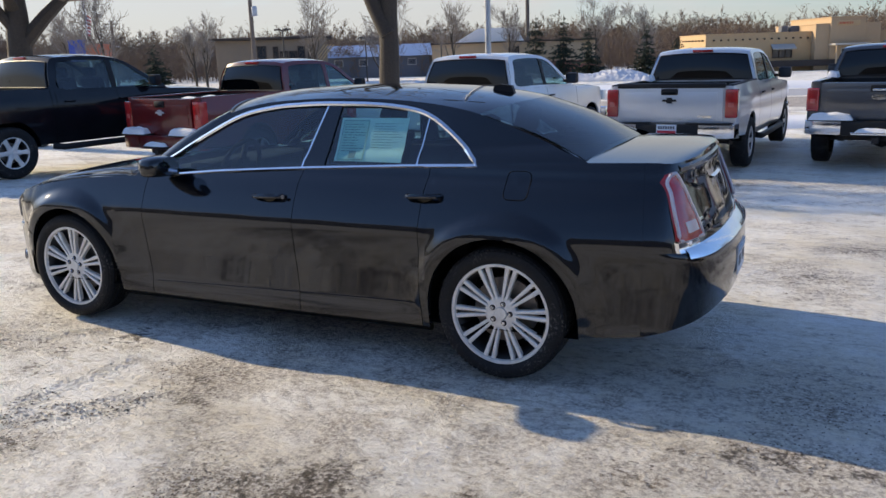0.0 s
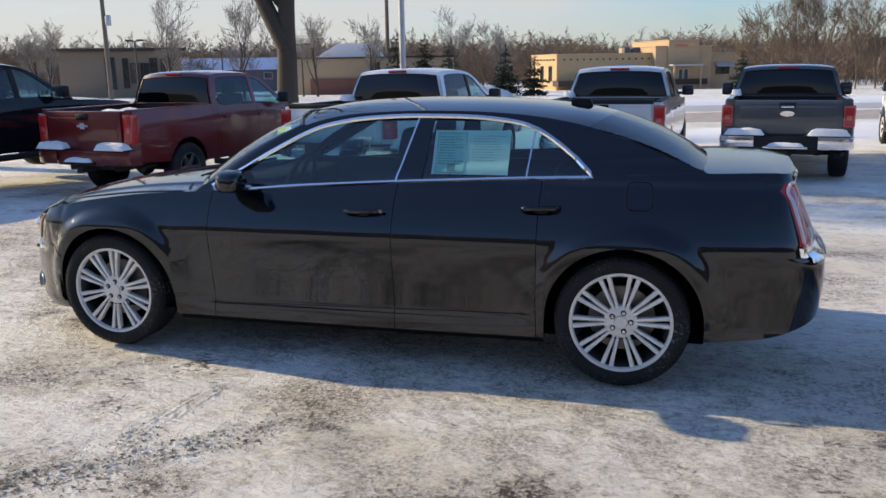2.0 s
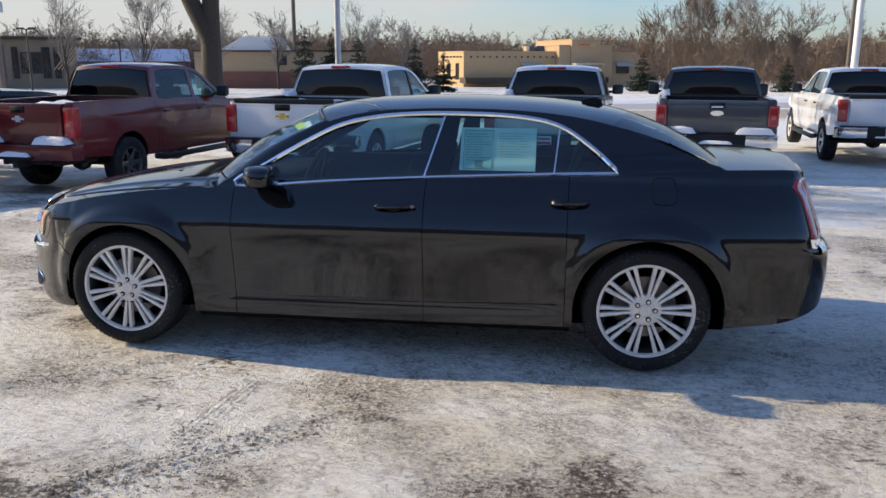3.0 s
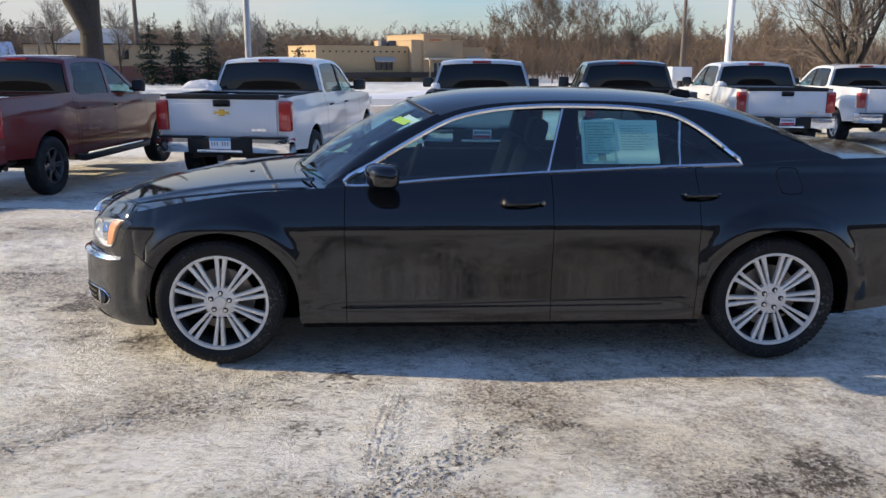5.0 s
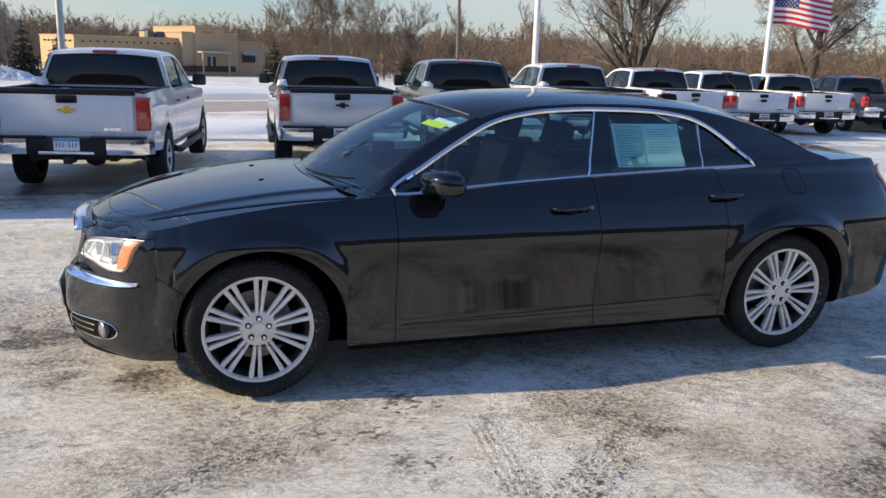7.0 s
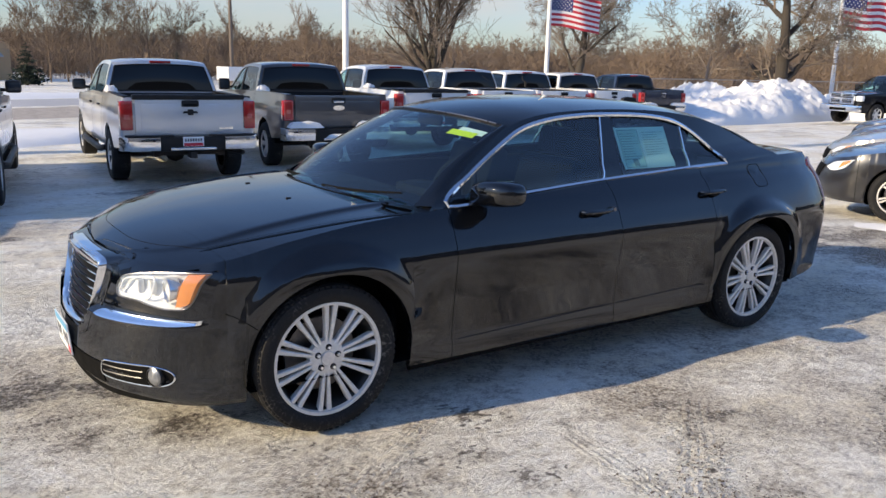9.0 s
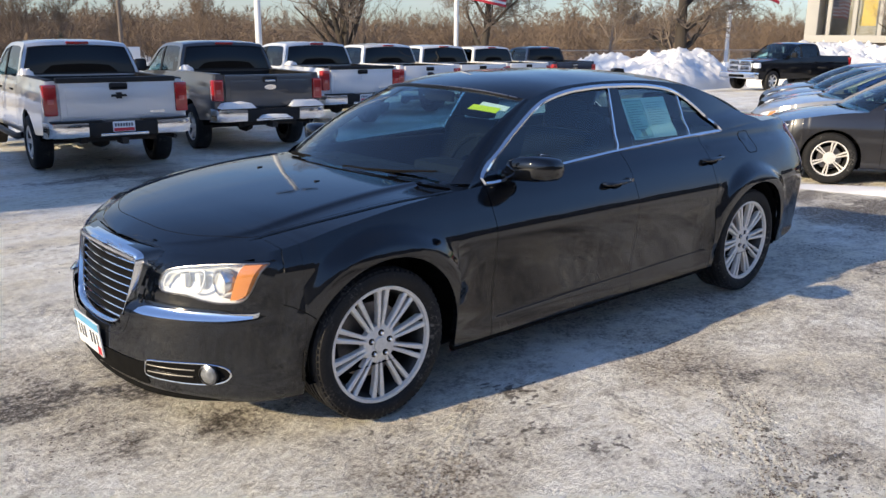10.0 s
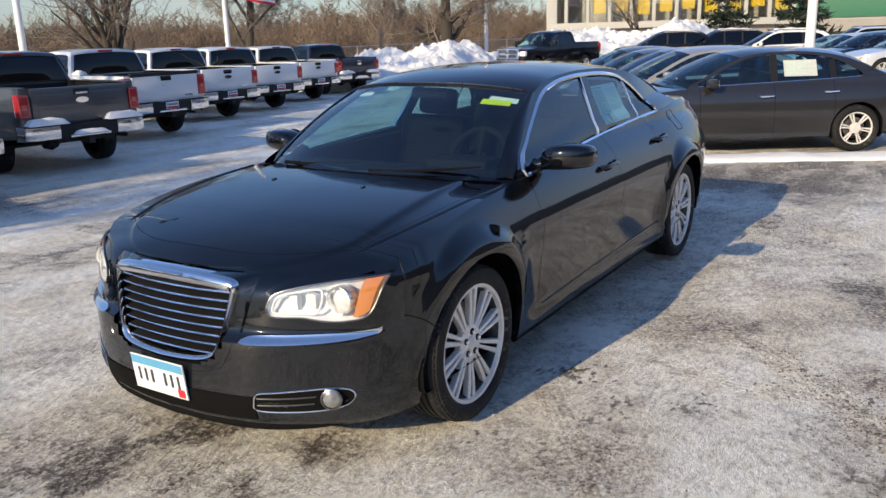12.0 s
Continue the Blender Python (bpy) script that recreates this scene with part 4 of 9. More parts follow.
def black_sedan():
    CORE[0] = Vector((0, 0, 0.85))
    car = thing("black_sedan", "glossy black four-door sedan with chrome trim on packed snow", "car")
    sh = Shell(CAR_OUT, CAR_FI, CAR_SI, CAR_RI, CAR_LOW, CAR_TOP, [(-1.500, 0.345, 0.404), (1.536, 0.350, 0.406)], flare=0.003, bulge=0.036)
    G, E = 0.0018, 0.0003
    cuts = (-1.98, -0.84, 0.285, 1.085, 2.24)
    for x in cuts:
        g = G if abs(x) < 1.5 else E
        sh.split(x - g)
        sh.split(x + g)
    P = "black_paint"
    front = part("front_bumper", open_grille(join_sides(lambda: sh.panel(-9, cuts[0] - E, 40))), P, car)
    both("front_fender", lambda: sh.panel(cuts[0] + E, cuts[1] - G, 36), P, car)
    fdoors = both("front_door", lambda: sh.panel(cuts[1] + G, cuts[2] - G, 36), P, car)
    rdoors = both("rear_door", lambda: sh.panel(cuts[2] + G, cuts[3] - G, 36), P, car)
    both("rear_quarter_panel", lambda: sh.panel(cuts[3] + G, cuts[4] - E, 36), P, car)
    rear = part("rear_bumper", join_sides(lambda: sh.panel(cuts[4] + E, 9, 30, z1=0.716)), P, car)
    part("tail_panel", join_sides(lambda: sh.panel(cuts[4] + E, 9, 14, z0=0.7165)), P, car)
    part("inner_body", open_grille(join_sides(lambda: sh.panel(-9, 9, 24, extra=0.022, lip=0))), "dark_cavity", car)
    # underside
    bm = BM()
    box(bm, (0.0, 0, 0.23), (4.3, 1.2, 0.04))
    part("floor_pan", bm, "dark_cavity", car)
    for xc in (-1.49, 1.53):
        for s in (-1, 1):
            bm = BM()
            lathe(bm, [(0.43, 0.0), (0.43, 0.30), (0.001, 0.30)], 40, c=(xc, 0, 0.35))
            for v in bm.verts:
                v.co.y = s * (0.60 + (0.30 - v.co.y))
                v.co.z = max(v.co.z, 0.26)
            part("wheel_liner", bm, "dark_cavity", car)
    # hood
    ih = sh.index(-0.95)
    spine = [(-2.315, 0.80), (-2.2, 0.855), (-2.0, 0.905), (-1.7, 0.952), (-1.45, 0.978), (-1.16, 0.995)]
    hood = part("hood", sh.deck(-9, sh.pts[ih][0], spine, 16, 2.3, 0.011), P, car, angle=70)
    # trunk
    it = sh.index(1.93)
    tsp = [(1.90, 1.135), (2.1, 1.134), (2.3, 1.128), (2.400, 1.126)]
    trunk = part("trunk_lid", sh.deck(sh.pts[it][0], 9, tsp, 14, 2.2), P, car, angle=50)

    # upper body
    def gy(x, z):
        y = 0.766 - (z - 1.03) * 0.50 + 0.05 * max(0.0, (z - 1.03)) * (1.42 - z) * 2
        y -= 0.075 * max(0.0, min(1.0, (x - 1.15) / 0.75)) ** 1.5
        return y

    outer = [(-0.95, 0.968), (-0.72, 1.112), (-0.52, 1.232), (-0.32, 1.338), (-0.10, 1.392), (0.15, 1.413), (0.40, 1.420), (0.75, 1.413), (1.05, 1.387), (1.30, 1.340), (1.55, 1.255), (1.78, 1.165), (1.93, 1.107), (1.65, 1.096), (1.35, 1.083), (0.8, 1.058), (0.25, 1.032), (-0.3, 1.001), (-0.84, 0.970)]
    dlo = [(-0.83, 0.982), (-0.66, 1.095), (-0.45, 1.215), (-0.24, 1.315), (-0.02, 1.362), (0.2, 1.380), (0.40, 1.384), (0.7, 1.377), (0.92, 1.352), (1.04, 1.315), (1.14, 1.257), (1.24, 1.183), (1.315, 1.118), (1.345, 1.091), (1.30, 1.0885), (1.0, 1.078), (0.6, 1.060), (0.25, 1.044), (-0.3, 1.014)]
    def belt_y(x):
        return abs(sh.near(x, curve_at(CAR_TOP, x)).y)

    hs = House(outer, dlo, gy, 180)

    def skin(x, z, d=0.0):
        zb = curve_at(CAR_TOP, x)
        k = max(0.0, min(1.0, 1 - (z - zb) / 0.09))
        y = gy(x, z) * (1 - k) + belt_y(x) * k
        return Vector((x, -(y - d), z))

    def frame_mesh():
        bm = BM()
        o = [skin(*p) for p in hs.outer2]
        i = [skin(*p) for p in hs.dlo2]
        mids = []
        for f in (0.0, 0.2, 0.4, 0.6, 0.8, 1.0):
            mids.append([skin(*(a + (b - a) * f)) for a, b in zip(hs.outer2, hs.dlo2)])
        mids.append([p + Vector((0, 0.03, 0)) for p in i])
        grid(bm, mids, wrap=True)
        return bm

    both("side_frame", frame_mesh, P, car)

    # chrome line round the side windows
    def trim():
        bm = BM()
        c = np.mean(hs.dlo2, axis=0)
        inner, mid, out = [], [], []
        n = len(hs.dlo2)
        for i, p in enumerate(hs.dlo2):
            d = hs.dlo2[(i + 1) % n] - hs.dlo2[i - 1]
            nn = np.array([d[1], -d[0]])
            nn = nn / np.linalg.norm(nn)
            if np.dot(nn, p - c) < 0:
                nn = -nn
            wdt = 0.019 if nn[1] > 0.25 or p[0] > 1.05 else 0.013
            a, b = p - nn * 0.004, p + nn * wdt
            inner.append(skin(*a, -0.0))
            mid.append(skin(*((a + b) / 2), -0.009))
            out.append(skin(*b, -0.001))
        grid(bm, [inner, mid, out], wrap=True)
        return bm

    both("window_trim", trim, "chrome", car, "bright chrome window surround")

    # side panes
    def pane(x0, x1):
        def make():
            bm = BM()
            top = [p for p in hs.dlo2]
            def zr(x):
                zs = []
                n = len(top)
                for i in range(n):
                    a, b = top[i], top[(i + 1) % n]
                    if (a[0] - x) * (b[0] - x) <= 0 and a[0] != b[0]:
                        zs.append(a[1] + (b[1] - a[1]) * (x - a[0]) / (b[0] - a[0]))
                return (min(zs), max(zs)) if len(zs) > 1 else (None, None)
            cols = []
            for k in range(41):
                x = x0 + (x1 - x0) * k / 40
                lo, hi = zr(x)
                if lo is None:
                    continue
                cols.append([skin(x, lo - 0.005 + (hi - lo + 0.01) * j / 10, 0.014) for j in range(11)])
            grid(bm, cols)
            return bm
        return make

    gl = (both("front_side_window", pane(-0.82, 0.335), "tinted_glass", car), both("rear_side_window", pane(0.335, 1.015), "tinted_glass", car), both("quarter_window", pane(1.015, 1.335), "tinted_glass", car))

    # pillar between the doors, and the quarter bar
    def slab(xa0, xa1, xb0, xb1, z0, z1, d):
        def make():
            bm = BM()
            rows = []
            for k in range(9):
                t = k / 8
                z = z0 + (z1 - z0) * t
                a, b = xa0 + (xb0 - xa0) * t, xa1 + (xb1 - xa1) * t
                rows.append([skin(a, z, 0.02), skin(a, z, d), skin(b, z, d), skin(b, z, 0.02)])
            grid(bm, rows)
            return bm
        return make

    both("door_pillar", slab(0.27, 0.415, 0.375, 0.46, 1.036, 1.388, 0.004), "black_paint", car, "gloss black pillar")
    both("pillar_strip", slab(0.262, 0.272, 0.365, 0.375, 1.036, 1.386, 0.001), "chrome", car)
    both("quarter_bar", slab(0.999, 1.007, 1.025, 1.033, 1.076, 1.325, 0.005), "chrome", car)

    # roof
    rail = [p for p in hs.outer2]
    rl = sorted([p for p in rail if p[1] > 1.335 and -0.34 < p[0] < 1.33], key=lambda p: p[0])
    rows = []
    for i, p in enumerate(rl):
        f = i / (len(rl) - 1)
        y = gy(*p)
        bow = -0.17 * (1 - f) ** 2.5 + 0.12 * f**2.5
        row = []
        for k in range(25):
            q = 1 - 2 * k / 24
            e = 1 - abs(q) ** 2.6
            row.append(Vector((p[0] + bow * (1 - q * q), -y * q, p[1] + e * (0.058 - 0.012 * f))))
        rows.append(row)
    bm = BM()
    grid(bm, rows)
    roof = part("roof", bm, P, car, angle=60)
    top_row, back_row = rows[0], rows[-1]
    # windshield and rear window
    base = []
    zb = curve_at(CAR_TOP, -0.95)
    for k in range(25):
        q = 1 - 2 * k / 24
        base.append(Vector((-0.95 - 0.24 * (1 - abs(q) ** 2.2), -0.755 * q, zb + 0.005 + 0.025 * (1 - q * q))))
    rows = []
    for j in range(13):
        t = j / 12
        rows.append([a.lerp(b, t) + Vector((-0.03, 0, 0.022)) * math.sin(math.pi * t) for a, b in zip(base, top_row)])
    bm = BM()
    grid(bm, rows)
    part("windshield", bm, "clear_glass", car, angle=80)
    bm = BM()
    grid(bm, [[p + Vector((0.004, 0, 0.004)) for p in top_row], [p.lerp(b, 0.05) + Vector((-0.0, 0, 0.004)) for p, b in zip(top_row, base)]])
    part("windshield_band", bm, "black_plastic", car)
    # painted pillars between the windshield and the side frames
    lead = sorted([tuple(p) for p in hs.outer2 if p[0] < -0.30 and p[1] > curve_at(CAR_TOP, p[0]) + 0.0], key=lambda p: p[1])
    for side in (-1, 1):
        bm = BM()
        strips = []
        for r in rows:
            e, e2 = (r[0], r[1]) if side < 0 else (r[-1], r[-2])
            x = float(np.interp(e.z, [p[1] for p in lead], [p[0] for p in lead]))
            k = skin(x, e.z, -0.001)
            k.y *= -side
            k.x += 0.006
            i = e.lerp(e2, 0.5) + Vector((-0.004, 0, 0.004))
            m = i.lerp(k, 0.5) + Vector((-0.006, side * 0.006, 0.006))
            strips.append([i, i.lerp(m, 0.5) + Vector((-0.002, side * 0.002, 0.002)), m, m.lerp(k, 0.5) + Vector((-0.002, side * 0.002, 0.002)), k])
        grid(bm, strips)
        part("windshield_pillar", bm, P, car, angle=60)
    bm = BM()
    tube(bm, [p + Vector((-0.012, 0, 0.004)) for p in top_row[1:-1]], 0.0045, 6)
    part("windshield_moulding", bm, "dark_chrome", car)
    rb = []
    for k in range(25):
        q = 1 - 2 * k / 24
        rb.append(Vector((1.905 + 0.045 * (1 - q * q), -0.655 * q, 1.112 + 0.028 * (1 - q * q))))
    rows = []
    for j in range(13):
        t = j / 12
        rows.append([a.lerp(b, t) + Vector((0.02, 0, 0.018)) * math.sin(math.pi * t) for a, b in zip(back_row, rb)])
    bm = BM()
    grid(bm, rows)
    part("rear_window", bm, "dark_glass", car, angle=80)
    # shelf between the rear window and the shoulder
    for s in (-1, 1):
        bm = BM()
        a = [Vector((1.30, s * gy(1.3, 1.34), 1.337)), Vector((1.55, s * gy(1.55, 1.255), 1.253)), Vector((1.78, s * gy(1.78, 1.165), 1.163)), Vector((1.93, s * belt_y(1.93), 1.104))]
        b = [Vector((rows[j][0 if s < 0 else -1].x, rows[j][-1 if s > 0 else 0].y, rows[j][0].z - 0.004)) for j in (0, 4, 9, 12)]
        for p in b:
            p.y = s * abs(p.y)
        grid(bm, [a, b])
        part("pillar_fillet", bm, P, car)
    # cowl and wipers
    bm = BM()
    cw = []
    for k in range(25):
        q = 1 - 2 * k / 24
        cw.append(Vector((-1.0 - 0.17 * (1 - abs(q) ** 2.2), -0.78 * q, zb + 0.004 + 0.028 * (1 - q * q))))
    grid(bm, [[p + Vector((-0.03, 0, 0.004)) for p in cw], [p + Vector((0.02, 0, -0.03)) for p in base], [p + Vector((0.10, 0, -0.06)) for p in base]])
    part("cowl", bm, "black_plastic", car)
    for y0, y1 in ((-0.10, -0.66), (0.52, 0.02)):
        bm = BM()
        pts = []
        for t in (0, 0.3, 0.65, 1.0):
            y = y0 + (y1 - y0) * t
            q = y / 0.755
            pts.append(Vector((-1.13 + 0.16 * abs(q) ** 2.2 + 0.04 * t - 0.035, y, zb + 0.040 + 0.030 * t * t)))
        tube(bm, pts, [0.011, 0.009, 0.007, 0.005], 6)
        part("wiper", bm, "dark_cavity", car)
    for y in (-0.27, 0.29):
        part("washer_nozzle", box(BM(), (-1.435, y, 0.979), (0.026, 0.015, 0.010), 0.003), "black_plastic", car)
    # hood gap and crease lines
    gap = [(-2.0, -0.66), (-2.06, -0.58), (-2.14, -0.44), (-2.20, -0.25), (-2.215, 0.0)]
    gap = spline(gap, 6)
    gap = gap + [np.array((a[0], -a[1])) for a in reversed(gap[:-1])]
    bm = BM()
    tube(bm, drape(hood, gap, -0.0014), 0.0022, 5)
    part("hood_gap", bm, "dark_cavity", hood)
    for s in (-1, 1):
        bm = BM()
        tube(bm, drape(hood, spline([(-2.0, s * 0.66), (-1.7, s * 0.725), (-1.3, s * 0.765), (-1.03, s * 0.78)], 6), -0.0012), 0.0019, 5)
        part("hood_gap", bm, "dark_cavity", hood)
    for s in (-1, 1):
        bm = BM()
        crest = drape(hood, spline([(-2.02, s * 0.675), (-1.7, s * 0.755), (-1.3, s * 0.798), (-1.03, s * 0.812)], 8), 0.0)
        tube(bm, crest, [0.002] + [0.0060] * (len(crest) - 2) + [0.002], 8)
        part("fender_crest", bm, P, hood)
    # seam between bumper and fender
    for s in (-1, 1):
        bm = BM()
        line = []
        for x, z in spline([(-1.985, 0.615), (-1.945, 0.600), (-1.90, 0.575), (-1.862, 0.545)], 4):
            q = sh.near(float(x), float(z), -0.0002)
            line.append((q.x, s * abs(q.y), q.z))
        tube(bm, line, 0.0022, 5)
        part("bumper_seam", bm, "dark_cavity", car)
    # fuel door in the near rear quarter
    fx, fz, fw = 1.60, 1.0, 0.066
    loop = [(fx + fw * math.copysign(abs(math.cos(a)) ** 0.45, math.cos(a)), fz + fw * math.copysign(abs(math.sin(a)) ** 0.45, math.sin(a))) for a in np.linspace(0, 2 * math.pi, 33)[:-1]]
    bm = BM()
    rows_f = [[sh.near(fx + (u - fx) * k, fz + (v - fz) * k, -0.0012) for u, v in loop] for k in (0.955, 0.5, 0.02)]
    grid(bm, rows_f, wrap=True)
    cap = part("fuel_door", bm, P, car)
    bm = BM()
    ringed = [sh.near(u, v, -0.0004) for u, v in loop]
    tube(bm, ringed + ringed[:1], 0.0022, 5, False)
    part("door_gap", bm, "dark_cavity", cap)
    # handles
    for (x0, x1, z, door) in ((0.01, 0.215, 0.890, fdoors), (1.0, 1.195, 0.932, rdoors)):
        for s, d in zip((-1, 1), door):
            bm = BM()
            y = abs(sh.near((x0 + x1) / 2, z).y)
            pts = [(x0, s * (y + 0.004), z), (x0 + 0.02, s * (y + 0.036), z + 0.001), ((x0 + x1) / 2, s * (y + 0.043), z + 0.004), (x1 - 0.02, s * (y + 0.036), z + 0.006), (x1, s * (y + 0.004), z + 0.006)]
            tube(bm, spline(pts, 4), 0.0125, 8)
            part("door_handle", bm, P, d)
            # patch on the skin, coloured like the shade in the handle's scoop
            bm = BM()
            lathe(bm, [(0.055, 0.004), (0.05, 0.0), (0.03, -0.001)], 20, c=((x0 + x1) / 2, 0, z))
            for v in bm.verts:
                v.co.y = s * (abs(sh.near(v.co.x, v.co.z).y) + 0.001)
                v.co.z = z + (v.co.z - z) * 0.5
            part("handle_recess", bm, "dark_cavity", d)
            if s < 0 and x0 < 0.5:
                bm = BM()
                lathe(bm, [(0.011, 0.0), (0.011, -0.006), (0.0004, -0.007)], 14, c=(x1 + 0.012, s * (y + 0.03), z + 0.006))
                part("key_cap", bm, "dark_chrome", d)
    # lower door crease
    for door, x0, x1 in ((fdoors, -0.80, 0.27), (rdoors, 0.30, 1.04)):
        for s, d in zip((-1, 1), door):
            bm = BM()
            pts = [(x, s * (abs(sh.near(x, 0.315 + 0.025 * (x + 0.8)).y) + 0.001), 0.315 + 0.025 * (x + 0.8)) for x in np.linspace(x0, x1, 12)]
            tube(bm, pts, 0.0028, 6)
            part("door_crease", bm, "black_plastic", d)
    # sill: black bodywork, with its shadow painted in as matt near-black
    for s in (-1, 1):
        bm = BM()
        pts = [(x, s * 0.868, 0.214 + 0.004 * (x + 1)) for x in np.linspace(-1.08, 1.12, 14)]
        tube(bm, pts, 0.022, 8)
        part("sill", bm, "dark_cavity", car)
    # mirrors
    for s in (-1, 1):
        mir = new("door_mirror")
        mir.parent = car
        mir.matrix_basis = Matrix.Translation((-0.66, s * 0.80, 1.04)) @ Matrix.Diagonal((1, -s, 1, 1))
        bm = BM()
        secs = []
        for yy, hx, hz, dx, dz in ((-0.03, 0.035, 0.030, 0.0, -0.02), (-0.05, 0.075, 0.055, 0.008, -0.004), (-0.12, 0.090, 0.064, 0.02, 0.008), (-0.20, 0.086, 0.062, 0.032, 0.012), (-0.262, 0.068, 0.052, 0.047, 0.012), (-0.284, 0.04, 0.032, 0.055, 0.012)):
            secs.append([(dx + hx * math.copysign(abs(math.cos(a)) ** 0.62, math.cos(a)), yy, dz + hz * math.copysign(abs(math.sin(a)) ** 0.62, math.sin(a))) for a in np.linspace(0, 2 * math.pi, 21)[:-1]])
        vs = grid(bm, secs, wrap=True)
        bm.faces.new(vs[0])
        bm.faces.new(vs[-1])
        part("housing", bm, "clean_black_paint", mir, angle=60)
        bm = BM()
        tube(bm, [(0.0, 0.03, -0.05), (0.0, -0.02, -0.035), (0.01, -0.06, -0.02)], [0.04, 0.032, 0.028], 10)
        part("stalk", bm, "clean_black_paint", mir)
        bm = BM()
        secs = [[(0.112, -0.14 + 0.075 * math.cos(a) * k, 0.014 + 0.055 * math.sin(a) * k) for a in np.linspace(0, 2 * math.pi, 25)[:-1]] for k in (1.0, 0.02)]
        grid(bm, secs, wrap=True)
        part("mirror_glass", bm, "chrome", mir)
    # wheels
    for x, sp in ((-1.526, 4), (1.528, 15)):
        for s in (-1, 1):
            wheel_part(car, (x, s * 0.815, 0.348), 0.349, 0.264, 0.225, 10, s, spin=sp, hi=True, dish=0.018)
    sedan_front(car, sh, front)
    sedan_tail(car, sh, rear)
    # cabin
    bm = BM()
    box(bm, (-0.86, 0, 0.90), (0.42, 1.40, 0.14), 0.05)
    box(bm, (-0.66, -0.36, 0.985), (0.20, 0.38, 0.07), 0.03)
    part("dashboard", bm, "interior_dark", car)
    part("cabin_floor", box(BM(), (0.35, 0, 0.42), (2.6, 1.45, 0.05)), "interior_dark", car)
    part("parcel_shelf", box(BM(), (1.62, 0, 1.03), (0.5, 1.25, 0.03), 0.01), "interior_dark", car)
    for s in (-1, 1):
        part("door_card", box(BM(), (0.25, s * 0.72, 0.80), (2.1, 0.06, 0.42), 0.02), "interior_dark", car)
        seat(car, -0.12, s * 0.37, 0.45, 0.52)
    seat(car, 0.86, -0.36, 0.45, 0.54)
    seat(car, 0.86, 0.36, 0.45, 0.54)
    part("centre_console", box(BM(), (-0.1, 0, 0.60), (0.9, 0.22, 0.2), 0.04), "interior_dark", car)
    steering(car, (-0.50, -0.36, 0.97))
    bm = BM()
    box(bm, (-0.42, 0, 1.335), (0.03, 0.24, 0.06), 0.015)
    part("rear_view_mirror", bm, "interior_dark", car)
    part("rear_bulkhead", box(BM(), (1.40, 0, 0.72), (0.05, 1.40, 0.62), 0.01), "interior_dark", car)
    part("firewall", box(BM(), (-1.06, 0, 0.62), (0.05, 1.44, 0.66), 0.01), "interior_dark", car)
    # headlining closes the cabin above
    bm = BM()
    grid(bm, [[(x, y, 1.385 if abs(y) < 0.5 else 1.36) for y in (-0.53, -0.3, 0, 0.3, 0.53)] for x in (-0.28, 0.4, 1.25)])
    part("headlining", bm, "interior_dark", car)
    sedan_stickers(car, skin, top_row, base)
    # roof fin
    bm = BM()
    prism(bm, [(1.14, 1.40), (1.16, 1.452), (1.20, 1.462), (1.27, 1.455), (1.29, 1.40)], 0.03, lambda u, v, d: (u, d - 0.015, v))
    part("antenna_fin", bm, "black_plastic", car)
    return car


def drape(ob, pts, lift=0.0):
    """Points laid down on a mesh from above."""
    tree = BVHTree.FromPolygons([v.co for v in ob.data.vertices], [tuple(q.vertices) for q in ob.data.polygons])
    out = []
    for x, y in pts:
        hit = tree.ray_cast(Vector((x, y, 3.0)), Vector((0, 0, -1)))
        if hit[0] is not None:
            out.append(hit[0] + Vector((0, 0, lift)))
    return out


GRILLE = [(0.0, 0.803), (0.17, 0.799), (0.300, 0.788), (0.345, 0.768), (0.338, 0.70), (0.316, 0.60), (0.288, 0.52), (0.252, 0.478), (0.17, 0.459), (0.0, 0.452)]
LAMP_TOP = [(0.470, 0.688), (0.490, 0.732), (0.545, 0.754), (0.64, 0.772), (0.75, 0.785), (0.838, 0.791)]
LAMP_LOW = [(0.470, 0.684), (0.488, 0.655), (0.54, 0.650), (0.60, 0.648), (0.66, 0.634), (0.73, 0.628), (0.795, 0.650), (0.838, 0.785)]


def within(poly, u, v):
    odd = False
    for (x0, y0), (x1, y1) in zip(poly, poly[1:] + poly[:1]):
        if (y0 > v) != (y1 > v) and u < x0 + (v - y0) / (y1 - y0) * (x1 - x0):
            odd = not odd
    return odd


def open_grille(bm):
    """Open the nose skin where the grille sits, and sink it behind the headlamps."""
    half = [tuple(p) for p in spline(GRILLE, 5)] + [(0.0, 0.452)]
    wide = [(u * 1.03, 0.64 + (v - 0.64) * 1.03) for u, v in half]
    poly = [(-u - 0.001, v) for u, v in wide] + [(u, v) for u, v in reversed(wide)]
    gone = [f for f in bm.faces if f.calc_center_median().x < -2.0 and within(poly, f.calc_center_median().y, f.calc_center_median().z)]
    bmesh.ops.delete(bm, geom=gone, context="FACES")
    lamp = [tuple(p) for p in spline(LAMP_TOP, 5)] + [tuple(p) for p in reversed(spline(LAMP_LOW, 5))]
    for v in bm.verts:
        if v.co.x < -1.9 and within(lamp, abs(v.co.y), v.co.z):
            v.co.x += 0.07
    return bm


def join_sides(make):
    a = make()
    me = bpy.data.meshes.new("tmp")
    b = flip(make())
    b.to_mesh(me)
    b.free()
    a.from_mesh(me)
    bpy.data.meshes.remove(me)
    return tidy(a, 0.0008)


